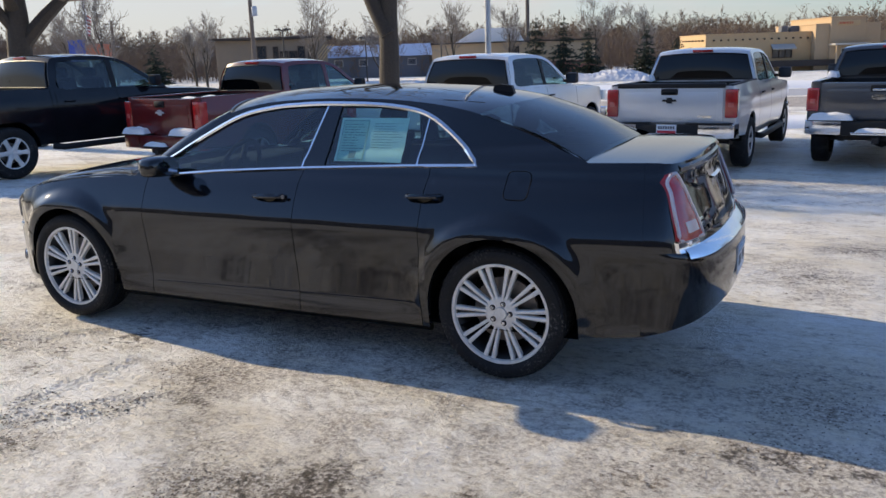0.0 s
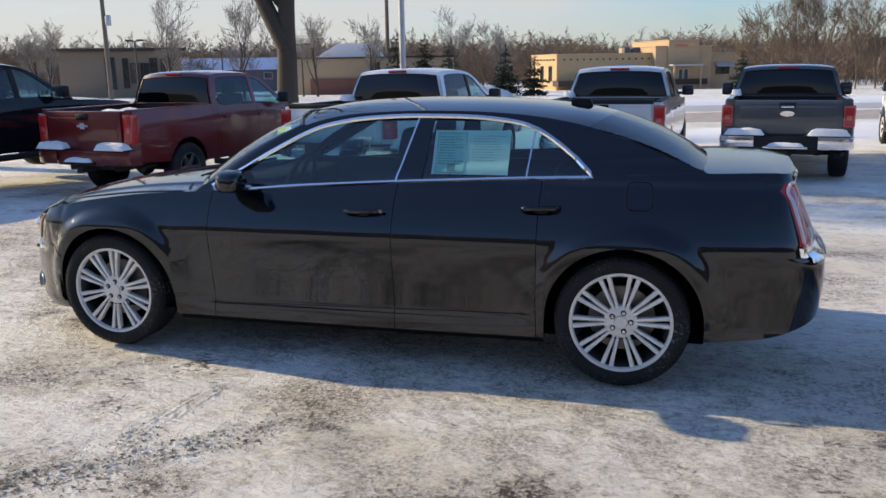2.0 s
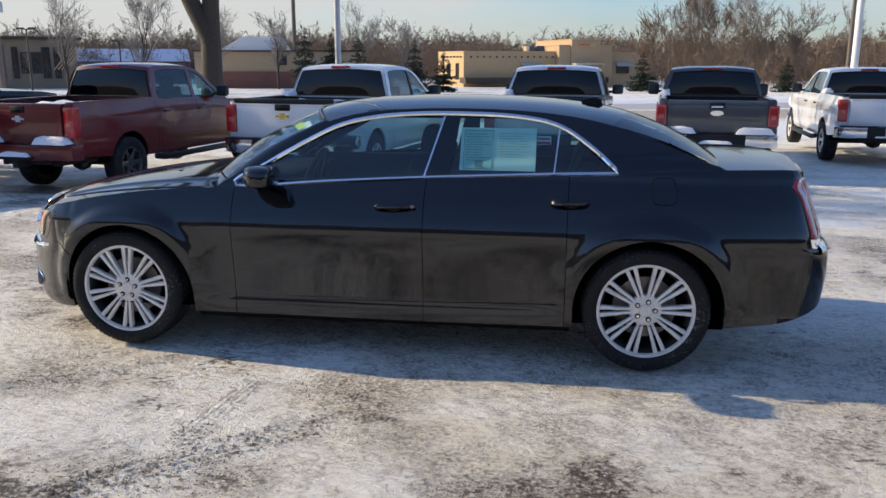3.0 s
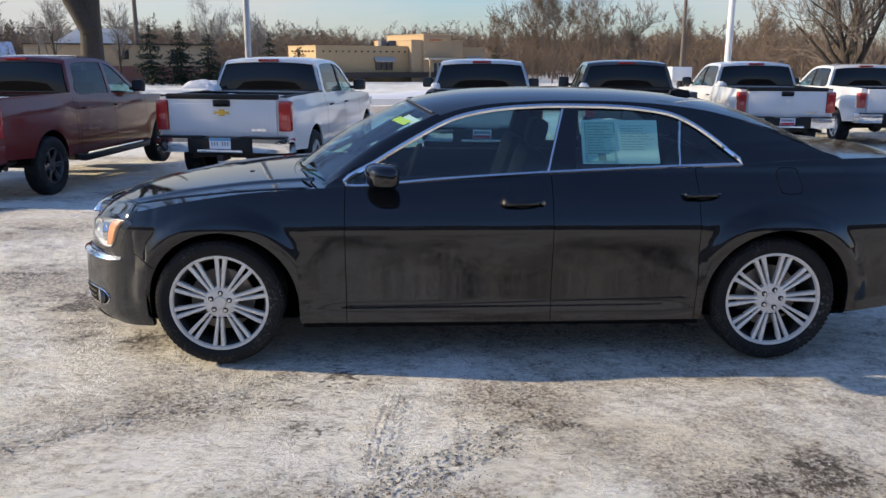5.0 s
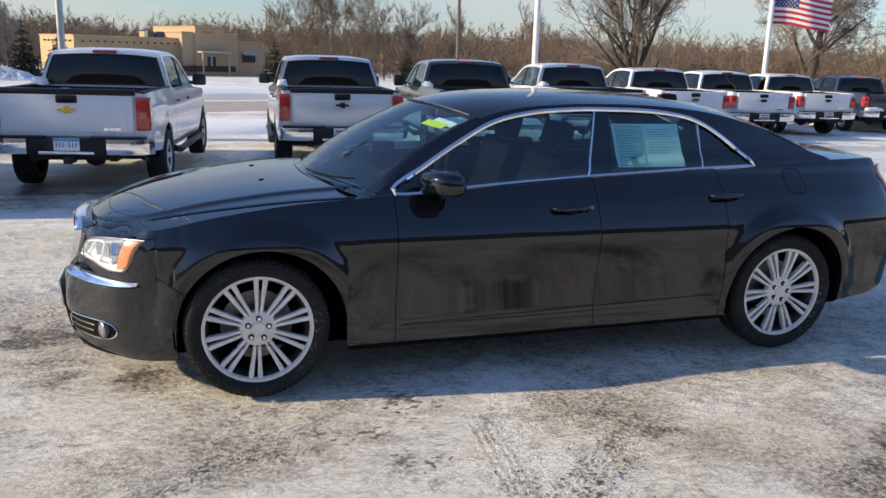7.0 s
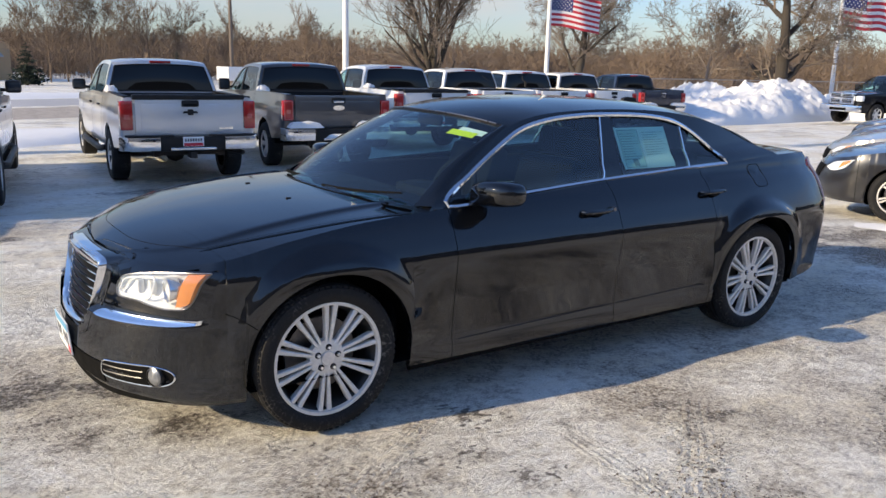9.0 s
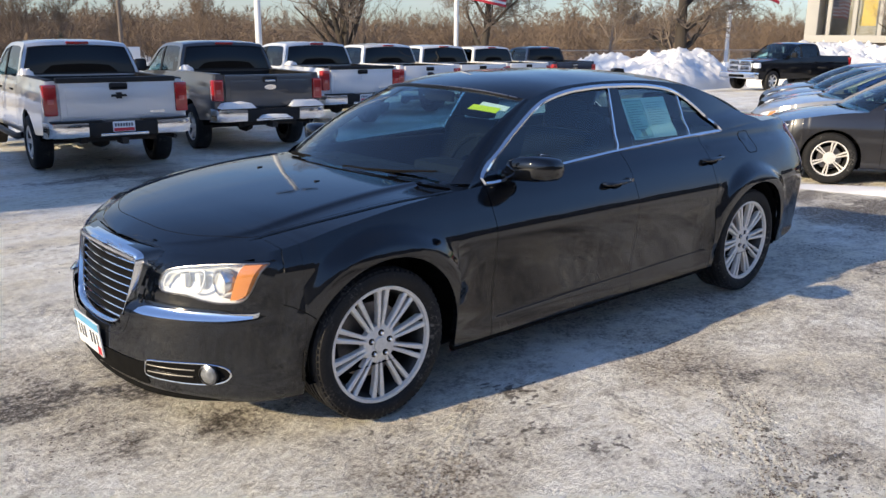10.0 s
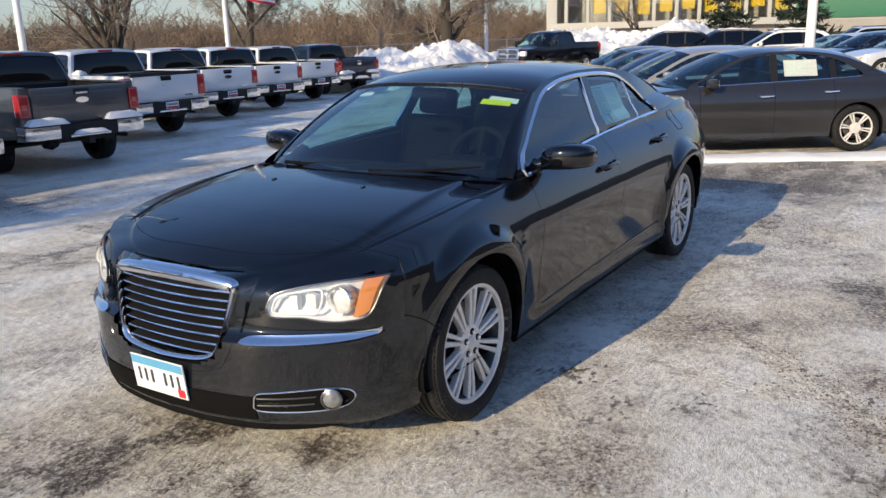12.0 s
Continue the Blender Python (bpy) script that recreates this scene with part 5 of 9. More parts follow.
def skin_patch(sh, where, poly, out, n=1):
    """A patch that follows the skin: poly in (y or x, z)."""
    bm = BM()
    pts = [where(u, v, -out) for u, v in poly]
    back = [where(u, v, 0.012) for u, v in poly]
    f = bm.faces.new([bm.verts.new(p) for p in pts])
    vb = [bm.verts.new(p) for p in back]
    vf = list(f.verts)
    k = len(pts)
    for i in range(k):
        bm.faces.new((vf[i], vf[(i + 1) % k], vb[(i + 1) % k], vb[i]))
    bmesh.ops.triangulate(bm, faces=[f])
    return bm


def patch_grid(where, left, right, out, rows=8, cols=14, sink=0.012):
    """A curved patch between two edge lines of (u, v) points."""
    bm = BM()
    L, R = even(left, rows), even(right, rows)
    body = []
    for a, b in zip(L, R):
        body.append([where(*(a + (b - a) * (c / cols)), -out) for c in range(cols + 1)])
    vs = grid(bm, body)
    edge = [v for v in vs[0]] + [r[-1] for r in vs[1:]] + list(reversed(vs[-1][:-1])) + [r[0] for r in reversed(vs[1:-1])]
    e2 = [where(*(L[0] + (R[0] - L[0]) * (c / cols)), sink) for c in range(cols + 1)] + [where(*b, sink) for b in R[1:]] + [where(*(L[-1] + (R[-1] - L[-1]) * (c / cols)), sink) for c in range(cols - 1, -1, -1)] + [where(*a, sink) for a in reversed(L[1:-1])]
    vb = [bm.verts.new(p) for p in e2]
    k = len(edge)
    for i in range(k):
        bm.faces.new((edge[i], edge[(i + 1) % k], vb[(i + 1) % k], vb[i]))
    return bm


def sedan_front(car, sh, front):
    def nose(y, z, d=0.0):
        p = sh.front(-abs(y), z, d)
        return Vector((p.x, -p.y if y > 0 else p.y, p.z))

    # grille: frame, dark mouth and slats
    gr = new("grille")
    gr.parent = car
    half = spline(GRILLE, 6)
    loop = [(-a[0], a[1]) for a in half] + [(a[0], a[1]) for a in reversed(half[1:-1])]
    loop = even(loop, 96, True)

    def gp(y, z, d=0.0):
        return Vector((-2.428 + 0.068 * (z - 0.452) / 0.378 + 0.30 * y * y + d, y, z))

    c = np.array([0.0, 0.64])
    bm = BM()
    rows = []
    n = len(loop)
    for w, d in ((0.0, 0.03), (0.0, -0.014), (0.010, -0.028), (0.022, -0.026), (0.030, -0.010), (0.034, 0.04)):
        row = []
        for i, p in enumerate(loop):
            t = loop[(i + 1) % n] - loop[i - 1]
            nn = np.array([t[1], -t[0]]) / np.linalg.norm(t)
            if np.dot(nn, p - c) > 0:
                nn = -nn
            k = 0.55 + 1.15 * max(0.0, -nn[1]) ** 3
            q = p + nn * w * k
            row.append(gp(q[0], q[1], d))
        rows.append(row)
    grid(bm, rows, wrap=True)
    part("grille_frame", bm, "chrome", gr, "polished chrome grille surround", angle=60)
    # painted collar between the frame and the nose
    bm = BM()
    far, near = [], []
    for p in loop:
        q = c + (p - c) * 1.19
        far.append(nose(q[0], min(q[1], 0.795), -0.0015))
        near.append(gp(p[0], p[1], 0.004))
    grid(bm, [far, near], wrap=True)
    part("grille_collar", bm, "black_paint", gr)
    # this sheet's near-black colour paints the shade behind the slats
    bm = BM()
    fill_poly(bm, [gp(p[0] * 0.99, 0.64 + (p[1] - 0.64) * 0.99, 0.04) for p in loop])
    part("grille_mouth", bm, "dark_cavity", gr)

    def halfw(z):
        zs = [(p[1], p[0]) for p in half]
        zs.sort()
        return float(np.interp(z, [a for a, _ in zs], [b for _, b in zs]))

    for k in range(8):
        z = 0.490 + k * 0.0345
        w = halfw(z) - 0.03
        bm = BM()
        secs = []
        for j in range(17):
            y = -w + 2 * w * j / 16
            p = gp(y, z, 0.006)
            secs.append([p + Vector(o) for o in ((0.030, 0, 0.010), (0.0, 0, 0.0045), (-0.006, 0, 0.001), (-0.002, 0, -0.003), (0.030, 0, 0.004))])
        grid(bm, secs, wrap=True)
        sl = part("grille_slat", bm, "black_plastic", gr, "black curved slat with a bright edge")
        bm = BM()
        tube(bm, [gp(-w + 2 * w * j / 16, z + 0.001, -0.001) for j in range(17)], 0.0046, 6)
        part("slat_edge", bm, "chrome", sl)
    # badge
    bm = BM()
    secs = [[gp(0.10 * a, 0.787 + 0.010 * b * (1 - abs(a) * 0.5), d) for d, b in ((-0.024, 1), (-0.034, 0), (-0.024, -1))] for a in np.linspace(-1, 1, 11)]
    grid(bm, secs)
    part("badge", bm, "chrome", gr)
    # plate
    tag_plate(car, lambda u, v, d: Vector((-2.475 + 0.10 * u * u - d - 0.10 * v, u, 0.372 + v)), 0.305, 0.152)
    bm = BM()
    prism(bm, [(0.105, -0.07), (0.143, -0.07), (0.143, -0.035), (0.105, -0.035)], 0.0015, lambda u, v, d: Vector((-2.475 + 0.10 * u * u - d - 0.0065 - 0.10 * v, -u, 0.372 + v)))
    part("registration_sticker", bm, "plate_red", car)
    # lower intake: a flat sheet with the hollow's shade as its colour
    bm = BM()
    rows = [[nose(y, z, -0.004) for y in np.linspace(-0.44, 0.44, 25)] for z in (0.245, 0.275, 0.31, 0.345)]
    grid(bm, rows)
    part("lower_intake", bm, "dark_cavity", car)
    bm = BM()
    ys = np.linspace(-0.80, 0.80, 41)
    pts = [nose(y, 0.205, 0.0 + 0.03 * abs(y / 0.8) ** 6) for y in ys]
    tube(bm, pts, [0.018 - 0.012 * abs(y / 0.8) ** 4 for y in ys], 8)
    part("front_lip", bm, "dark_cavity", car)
    for s in (-1, 1):
        def wh(u, v, d=0.0, s=s):
            return nose(s * u, v, d)

        # headlamp
        hl = new("headlamp")
        hl.parent = car
        top, bot = spline(LAMP_TOP, 6), spline(LAMP_LOW, 6)
        bm = BM()
        T, B = even(top, 25), even(bot, 25)
        rows = []
        for i in range(25):
            r = i / 24
            rows.append([wh(*(T[i] + (B[i] - T[i]) * k / 10), -0.004 + 0.055 * (math.sin(math.pi * r) * math.sin(math.pi * k / 10)) ** 0.45) for k in range(11)])
        grid(bm, rows)
        part("lamp_bowl", bm, "lamp_white", hl, "pale lamp bowl")
        # painted skirt round the lamp
        ring_pts = [np.array(p) for p in top] + [np.array(p) for p in reversed(bot)]
        mid = np.mean(ring_pts, axis=0)
        wide = []
        for i, p in enumerate(ring_pts):
            t = ring_pts[(i + 1) % len(ring_pts)] - ring_pts[i - 1]
            nn = np.array([t[1], -t[0]]) / (np.linalg.norm(t) + 1e-9)
            if np.dot(nn, p - mid) < 0:
                nn = -nn
            wide.append(p + nn * 0.030)
        part("lamp_skirt", ring(BM(), [wh(q[0], min(q[1], 0.796), -0.0014) for q in wide], [wh(p[0], p[1], -0.003) for p in ring_pts]), "black_paint", hl)
        bm = patch_grid(wh, top, bot, 0.012, 24, 8, 0.004)
        part("lens", bm, "lens_glass", hl, "clear plastic lens")
        bm = BM()
        loop2 = [wh(a, b, -0.006) for a, b in top] + [wh(a, b, -0.006) for a, b in reversed(bot)]
        tube(bm, loop2, 0.0036, 6)
        part("lamp_edge", bm, "dark_chrome", hl)
        bm = patch_grid(wh, spline([(0.778, 0.782), (0.800, 0.784), (0.826, 0.786)], 4), spline([(0.752, 0.642), (0.775, 0.646), (0.797, 0.664)], 4), 0.008, 8, 10, 0.02)
        part("turn_lens", bm, "amber_lens", hl, "amber side lens")
        o = wh(0.700, 0.704, 0.028)
        r = 0.056
        bm = BM()
        lathe(bm, [(r, 0.02), (r, -0.026), (r * 0.90, -0.028), (r * 0.80, -0.012), (r * 0.76, 0.004)], 32, "x", o)
        part("projector_ring", bm, "reflector", hl)
        bm = BM()
        lathe(bm, [(r * 0.78, 0.002), (r * 0.6, -0.016), (r * 0.3, -0.026), (0.0005, -0.028)], 24, "x", o)
        part("projector_lens", bm, "pale_reflector", hl)
        for cu, cv in ((0.545, 0.700), (0.605, 0.702)):
            o = wh(cu, cv, 0.034)
            bm = BM()
            box(bm, o, (0.03, 0.050, 0.062), 0.012)
            part("reflector_cup", bm, "pale_reflector", hl)
        bm = BM()
        pts = [wh(a, b, -0.001) for a, b in spline([(0.488, 0.680), (0.505, 0.724), (0.56, 0.742), (0.64, 0.752), (0.655, 0.72), (0.64, 0.665), (0.60, 0.662), (0.505, 0.666), (0.488, 0.680)], 5)]
        tube(bm, pts, 0.0045, 6)
        part("light_guide", bm, "lamp_white", hl)
        # bumper chrome
        bm = patch_grid(wh, spline([(0.395, 0.572), (0.44, 0.585), (0.6, 0.588), (0.75, 0.588), (0.818, 0.588)], 5), spline([(0.395, 0.562), (0.44, 0.558), (0.6, 0.558), (0.75, 0.562), (0.818, 0.570)], 5), 0.014, 20, 6)
        part("bumper_trim", bm, "chrome", car, "chrome bumper strip")
        # fog lamp bay: flat backing, the hollow's shade painted near-black
        fg = new("fog_lamp")
        fg.parent = car
        lp = spline([(0.455, 0.358), (0.440, 0.325), (0.448, 0.290), (0.56, 0.282), (0.68, 0.284), (0.735, 0.300), (0.752, 0.330), (0.735, 0.360), (0.68, 0.372), (0.60, 0.370), (0.52, 0.365)], 5, True)
        bm = BM()
        fill_poly(bm, [wh(a, b, -0.002) for a, b in lp])
        part("fog_bay", bm, "dark_cavity", fg)
        bm = BM()
        tube(bm, [wh(a, b, -0.003) for a, b in lp + lp[:1]], 0.0032, 6, False)
        part("fog_trim", bm, "chrome", fg)
        for zf, uf in ((0.312, 0.64), (0.340, 0.645)):
            bm = BM()
            tube(bm, [wh(a, b, -0.004) for a, b in spline([(0.452, zf), (0.55, zf), (uf, zf + 0.002)], 4)], 0.0034, 6)
            part("fog_bar", bm, "worn_trim", fg)
        # the lamp faces out along the bumper's skin
        o = wh(0.690, 0.328, -0.004)
        out = (wh(0.71, 0.328) - wh(0.67, 0.328)).cross(wh(0.69, 0.345) - wh(0.69, 0.311)).normalized()
        out = out if out.x < 0 else -out
        out = (out + Vector((-0.5, 0, 0))).normalized()
        aim = Matrix.Translation(o) @ Vector((-1, 0, 0)).rotation_difference(out).to_matrix().to_4x4()
        for name, prof, mat in (("fog_rim", [(0.042, 0.02), (0.043, -0.008), (0.037, -0.011)], "dark_chrome"), ("fog_glass", [(0.038, -0.004), (0.030, -0.010), (0.0005, -0.014)], "fog_lens")):
            bm = lathe(BM(), prof, 24, "x")
            bm.transform(aim)
            part(name, bm, mat, fg)


def sedan_tail(car, sh, rear):
    def tail(y, z, d=0.0):
        p = sh.back(-abs(y), z, d)
        return Vector((p.x, -p.y if y > 0 else p.y, p.z))

    for s in (-1, 1):
        def wh(u, v, d=0.0, s=s):
            return tail(s * u, v, d)

        tl = new("tail_lamp")
        tl.parent = car
        a = spline([(0.700, 1.062), (0.738, 1.00), (0.785, 0.90), (0.820, 0.77)], 6)
        b = spline([(0.680, 1.068), (0.648, 1.00), (0.630, 0.90), (0.610, 0.765)], 6)
        part("tail_lens", patch_grid(wh, a, b, 0.018, 16, 6), "red_lens", tl, "red lens in a pale surround")
        bm = BM()
        lp = [wh(u, v, -0.016) for u, v in a] + [wh(u, v, -0.016) for u, v in reversed(b)]
        tube(bm, lp + lp[:1], 0.010, 6, False)
        part("tail_edge", bm, "pale_lens", tl)
        part("reverse_lens", patch_grid(wh, [(0.755, 0.85), (0.758, 0.80)], [(0.655, 0.85), (0.648, 0.80)], 0.0215, 3, 4), "pale_lens", tl)
        part("lamp_foot", patch_grid(wh, [(0.826, 0.762), (0.826, 0.715)], [(0.66, 0.762), (0.66, 0.715)], 0.014, 4, 5), "chrome", tl)
    # chrome strip along the bumper
    bm = BM()
    rows = [[tail(y, z, -o) for y in np.linspace(-0.80, 0.80, 41)] for z, o in ((0.725, -0.03), (0.735, 0.012), (0.710, 0.017), (0.686, 0.010), (0.680, 0.0))]
    grid(bm, rows)
    part("rear_bumper_trim", bm, "chrome", car, "chrome strip along the bumper")
    # boot lip, badges, plate
    bm = BM()
    rows = [[tail(y, z, -o) for y in np.linspace(-0.62, 0.62, 31)] for z, o in ((1.065, 0.0), (1.085, 0.008), (1.096, 0.004), (1.100, -0.04))]
    grid(bm, rows)
    part("boot_lip", bm, "black_paint", car)
    bm = BM()
    rows = [[tail(y, z, -o) for y in np.linspace(-0.13, 0.13, 13)] for z, o in ((0.962, 0.0), (0.975, 0.016), (0.982, 0.0))]
    grid(bm, rows)
    part("boot_badge", bm, "chrome", car)
    bm = BM()
    bars(bm, lambda u, v: tail(u, v, -0.006), -0.62, 0.80, -0.50, 0.845, 2, 0.6, 3)
    part("model_badge", bm, "chrome", car)
    tag_plate(car, lambda u, v, d: Vector((2.586 + d, u, 0.53 + v)), 0.305, 0.152)
    for s in (-1, 1):
        bm = BM()
        tube(bm, [(2.1, s * 0.56, 0.335), (2.40, s * 0.56, 0.345)], 0.032, 14, False)
        part("exhaust_tip", bm, "chrome", car)
    bm = BM()
    tube(bm, [tail(y, 0.43, 0.06) for y in np.linspace(-0.66, 0.66, 21)], 0.05, 8)
    part("rear_valance", bm, "black_plastic", car)


def sedan_stickers(car, skin, top_row, base):
    # paper sheet in the rear side window
    def on(u, v, d=0.021):
        return skin(u, v, d)

    bm = BM()
    grid(bm, [[on(x, z) for x in np.linspace(0.468, 0.898, 9)] for z in np.linspace(1.083, 1.313, 15)])
    st = part("window_sheet", bm, "sticker_green", car, "pale green printed vehicle sheet")
    bm = BM()
    grid(bm, [[on(x, z, 0.0195) for x in np.linspace(0.485, 0.655, 5)] for z in np.linspace(1.09, 1.302, 15)])
    part("printed_form", bm, "sticker_mid", st)
    bm = BM()
    bars(bm, lambda u, v: on(u, v, 0.018), 0.50, 1.13, 0.645, 1.285, 11, 0.30, 5, 4)
    bars(bm, lambda u, v: on(u, v, 0.018), 0.69, 1.15, 0.88, 1.29, 10, 0.18, 8, 3)
    part("print_bar", bm, "sticker_ink", st)
    bm = BM()
    for a, b, c, d in ((0.487, 1.092, 0.653, 1.095), (0.487, 1.297, 0.653, 1.300), (0.487, 1.092, 0.490, 1.30), (0.650, 1.092, 0.653, 1.30), (0.555, 1.10, 0.60, 1.138)):
        bm.faces.new([bm.verts.new(on(u, v, 0.0175)) for u, v in ((a, b), (c, b), (c, d), (a, d))])
    part("print_frame", bm, "sticker_ink", st)

    # windshield labels
    def ws(q, t, o=0.006):
        k = (1 - q) / 2 * 24
        i = min(int(k), 23)
        f = k - i
        b = base[i].lerp(base[i + 1], f)
        p = top_row[i].lerp(top_row[i + 1], f)
        return b.lerp(p, t) + Vector((-0.03, 0, 0.022)) * math.sin(math.pi * t) + Vector((0.004, 0, -0.004))

    def label(name, q0, q1, t0, t1, mat, skew=0.0, off=0.0):
        bm = BM()
        grid(bm, [[ws(q, t + skew * (q - q0)) + Vector((-off, 0, off)) for q in np.linspace(q0, q1, 6)] for t in np.linspace(t0, t1, 4)])
        return part(name, bm, mat, car)

    label("windshield_label", 0.92, 0.70, 0.82, 0.885, "sticker_white")
    y = label("price_label", 0.88, 0.66, 0.775, 0.84, "sticker_yellow", 0.03, 0.0025)
    bm = BM()
    bars(bm, lambda u, v: ws(u, v) + Vector((-0.005, 0, 0.005)), 0.85, 0.785, 0.69, 0.835, 2, 0.4, 4)
    part("print_bar", bm, "sticker_ink", y)
    label("windshield_label", -0.48, -0.66, 0.84, 0.89, "sticker_white")


black_sedan()

# ---- pickup trucks: local tail plane at x = 0, nose towards -x ----
TRUCK_SI = [(0.42, 0.06), (0.50, 0.03), (0.62, 0.008), (0.82, 0.0), (1.0, 0.006), (1.14, 0.022), (1.22, 0.045), (1.29, 0.062), (1.36, 0.078)]
TRUCK_FI = [(0.42, 0.08), (0.52, 0.01), (0.66, 0.0), (0.90, 0.03), (1.06, 0.05), (1.14, 0.11), (1.4, 0.2)]
TRUCK_RI = [(0.42, 0.0), (0.8, 0.0), (1.2, 0.004), (1.34, 0.012)]


def lumpy(bm, c, s, seed, amp=0.25, n=10):
    """A soft heap of snow on a flat top."""
    rows = []
    for i in range(n + 1):
        row = []
        for j in range(n + 1):
            u, v = i / n * 2 - 1, j / n * 2 - 1
            e = max(0.0, 1 - abs(u) ** 5) * max(0.0, 1 - abs(v) ** 5)
            h = e ** 0.5 * (1 + amp * noise.noise((u * 2.3 + seed, v * 2.3, seed * 1.7)))
            row.append((c[0] + u * s[0] / 2, c[1] + v * s[1] / 2, c[2] + s[2] * h))
        rows.append(row)
    grid(bm, rows)
    return bm


def bowtie(w, h):
    return [(-w / 2, -h * 0.18), (-w * 0.20, -h * 0.18), (-w * 0.16, -h / 2), (w * 0.2, -h / 2), (w * 0.16, -h * 0.18), (w / 2, -h * 0.18), (w * 0.44, h * 0.18), (w * 0.20, h * 0.18), (w * 0.16, h / 2), (-w * 0.2, h / 2), (-w * 0.16, h * 0.18), (-w * 0.44, h * 0.18)]


def oval(w, h, n=20):
    return [(w / 2 * math.cos(2 * math.pi * k / n), h / 2 * math.sin(2 * math.pi * k / n)) for k in range(n)]


def pickup(name, label, paint, m, maker="bowtie", badge="black_plastic", bumper="chrome", cap=True, snow=(), plate="blue", cab_back=-1.95, lamp="tall", steps=True, group="pickup trucks parked in a row", tow_mirrors=False, cover=None, rim="worn_alloy", heavy=False):
    CORE[0] = Vector((-3.0, 0, 1.15))
    t = thing(name, label, "pickup truck", m, group)
    cb = cab_back
    out = [(-5.72, 0.0), (-5.70, -0.45), (-5.62, -0.76), (-5.42, -0.92), (-4.85, -0.995), (-3.4, -0.985), (-2.0, -0.985), (-1.2, -1.0), (-0.35, -0.992), (-0.08, -0.975), (-0.01, -0.90), (0.0, -0.6), (0.0, 0.0)]
    top = [(-5.8, 1.10), (-5.5, 1.13), (-4.9, 1.19), (-4.2, 1.225), (-3.0, 1.255), (cb - 0.03, 1.275), (cb + 0.03, 1.335), (0.0, 1.33)]
    low = [(-5.8, 0.46), (-5.2, 0.44), (-4.2, 0.46), (-1.8, 0.47), (-0.6, 0.56), (0.0, 0.60)]
    sh = Shell(out, TRUCK_FI, TRUCK_SI, TRUCK_RI, low, top, [(-4.84, 0.42, 0.46), (-1.19, 0.42, 0.46)], 5)
    G = 0.004
    cuts = (-4.22, -3.12, cb - 0.06, cb + 0.02)
    for x in cuts:
        sh.split(x - G)
        sh.split(x + G)
    part("front_end", join_sides(lambda: sh.panel(-9, cuts[0] - G, 12)), paint, t)
    fd = both("front_door", lambda: sh.panel(cuts[0] + G, cuts[1] - G, 12), paint, t)
    rd = both("rear_door", lambda: sh.panel(cuts[1] + G, cuts[2] - G, 12), paint, t)
    both("cab_corner", lambda: sh.panel(cuts[2] + G, cuts[3] - G, 12), paint, t)
    bed = part("bed", join_sides(lambda: sh.panel(cuts[3] + G, 9, 12)), paint, t)
    part("inner_body", join_sides(lambda: sh.panel(-9, 9, 6, extra=0.03, lip=0)), "dark_cavity", t)
    # bed inside: floor, walls and rails
    bm = BM()
    x0, x1 = cb + 0.05, -0.05
    box(bm, ((x0 + x1) / 2, 0, 0.86), (x1 - x0, 1.66, 0.04))
    for s in (-1, 1):
        box(bm, ((x0 + x1) / 2, s * 0.83, 1.08), (x1 - x0, 0.04, 0.46))
    box(bm, (x0, 0, 1.08), (0.04, 1.66, 0.46))
    part("bed_liner", bm, "black_plastic", t)
    for s in (-1, 1):
        part("bed_rail", box(BM(), ((x0 + x1) / 2, s * 0.872, 1.335), (x1 - x0 + 0.06, 0.095, 0.028), 0.010), "black_plastic" if cap else paint, t)
    if cover:
        part("bed_cover", box(BM(), ((x0 + x1) / 2, 0, 1.345), (x1 - x0, 1.70, 0.03), 0.01), cover, t)
    elif "bed" in snow:
        part("snow_in_bed", lumpy(BM(), ((x0 + x1) / 2 - 0.1, 0, 0.90), (x1 - x0 - 0.3, 1.5, 0.38), 3.1), "snow", t, "soft snow lying in the bed")
    # hood and cowl
    ih = sh.index(-4.12)
    part("hood", sh.deck(-9, sh.pts[ih][0], [(-5.61, 1.10), (-5.45, 1.17), (-5.0, 1.225), (-4.4, 1.27), (-4.16, 1.275)], 10, 2.6), paint, t, angle=50)

    def gy(x, z):
        return 0.925 - max(0.0, z - 1.25) * 0.27 - 0.30 * max(0.0, z - 1.66) ** 1.2

    outer = [(-4.15, 1.228), (-3.85, 1.44), (-3.52, 1.66), (-3.30, 1.765), (-3.0, 1.812), (-2.6, 1.822), (cb - 0.28, 1.812), (cb - 0.13, 1.775), (cb - 0.05, 1.62), (cb - 0.01, 1.40), (cb, 1.275), (-2.7, 1.262), (-3.4, 1.247)]
    dlo = [(-3.98, 1.27), (-3.76, 1.42), (-3.48, 1.615), (-3.27, 1.72), (-2.95, 1.757), (-2.6, 1.762), (cb - 0.36, 1.752), (cb - 0.22, 1.715), (cb - 0.18, 1.55), (cb - 0.16, 1.325), (-2.7, 1.305), (-3.4, 1.287)]
    hs = House(outer, dlo, gy, 72)

    def frame_mesh():
        bm = BM()
        grid(bm, [[hs.at(*(a + (b - a) * f)) for a, b in zip(hs.outer2, hs.dlo2)] for f in (0, 0.5, 1.0)] + [[hs.at(*p, 0.03) for p in hs.dlo2]], wrap=True)
        return bm

    both("side_frame", frame_mesh, paint, t)

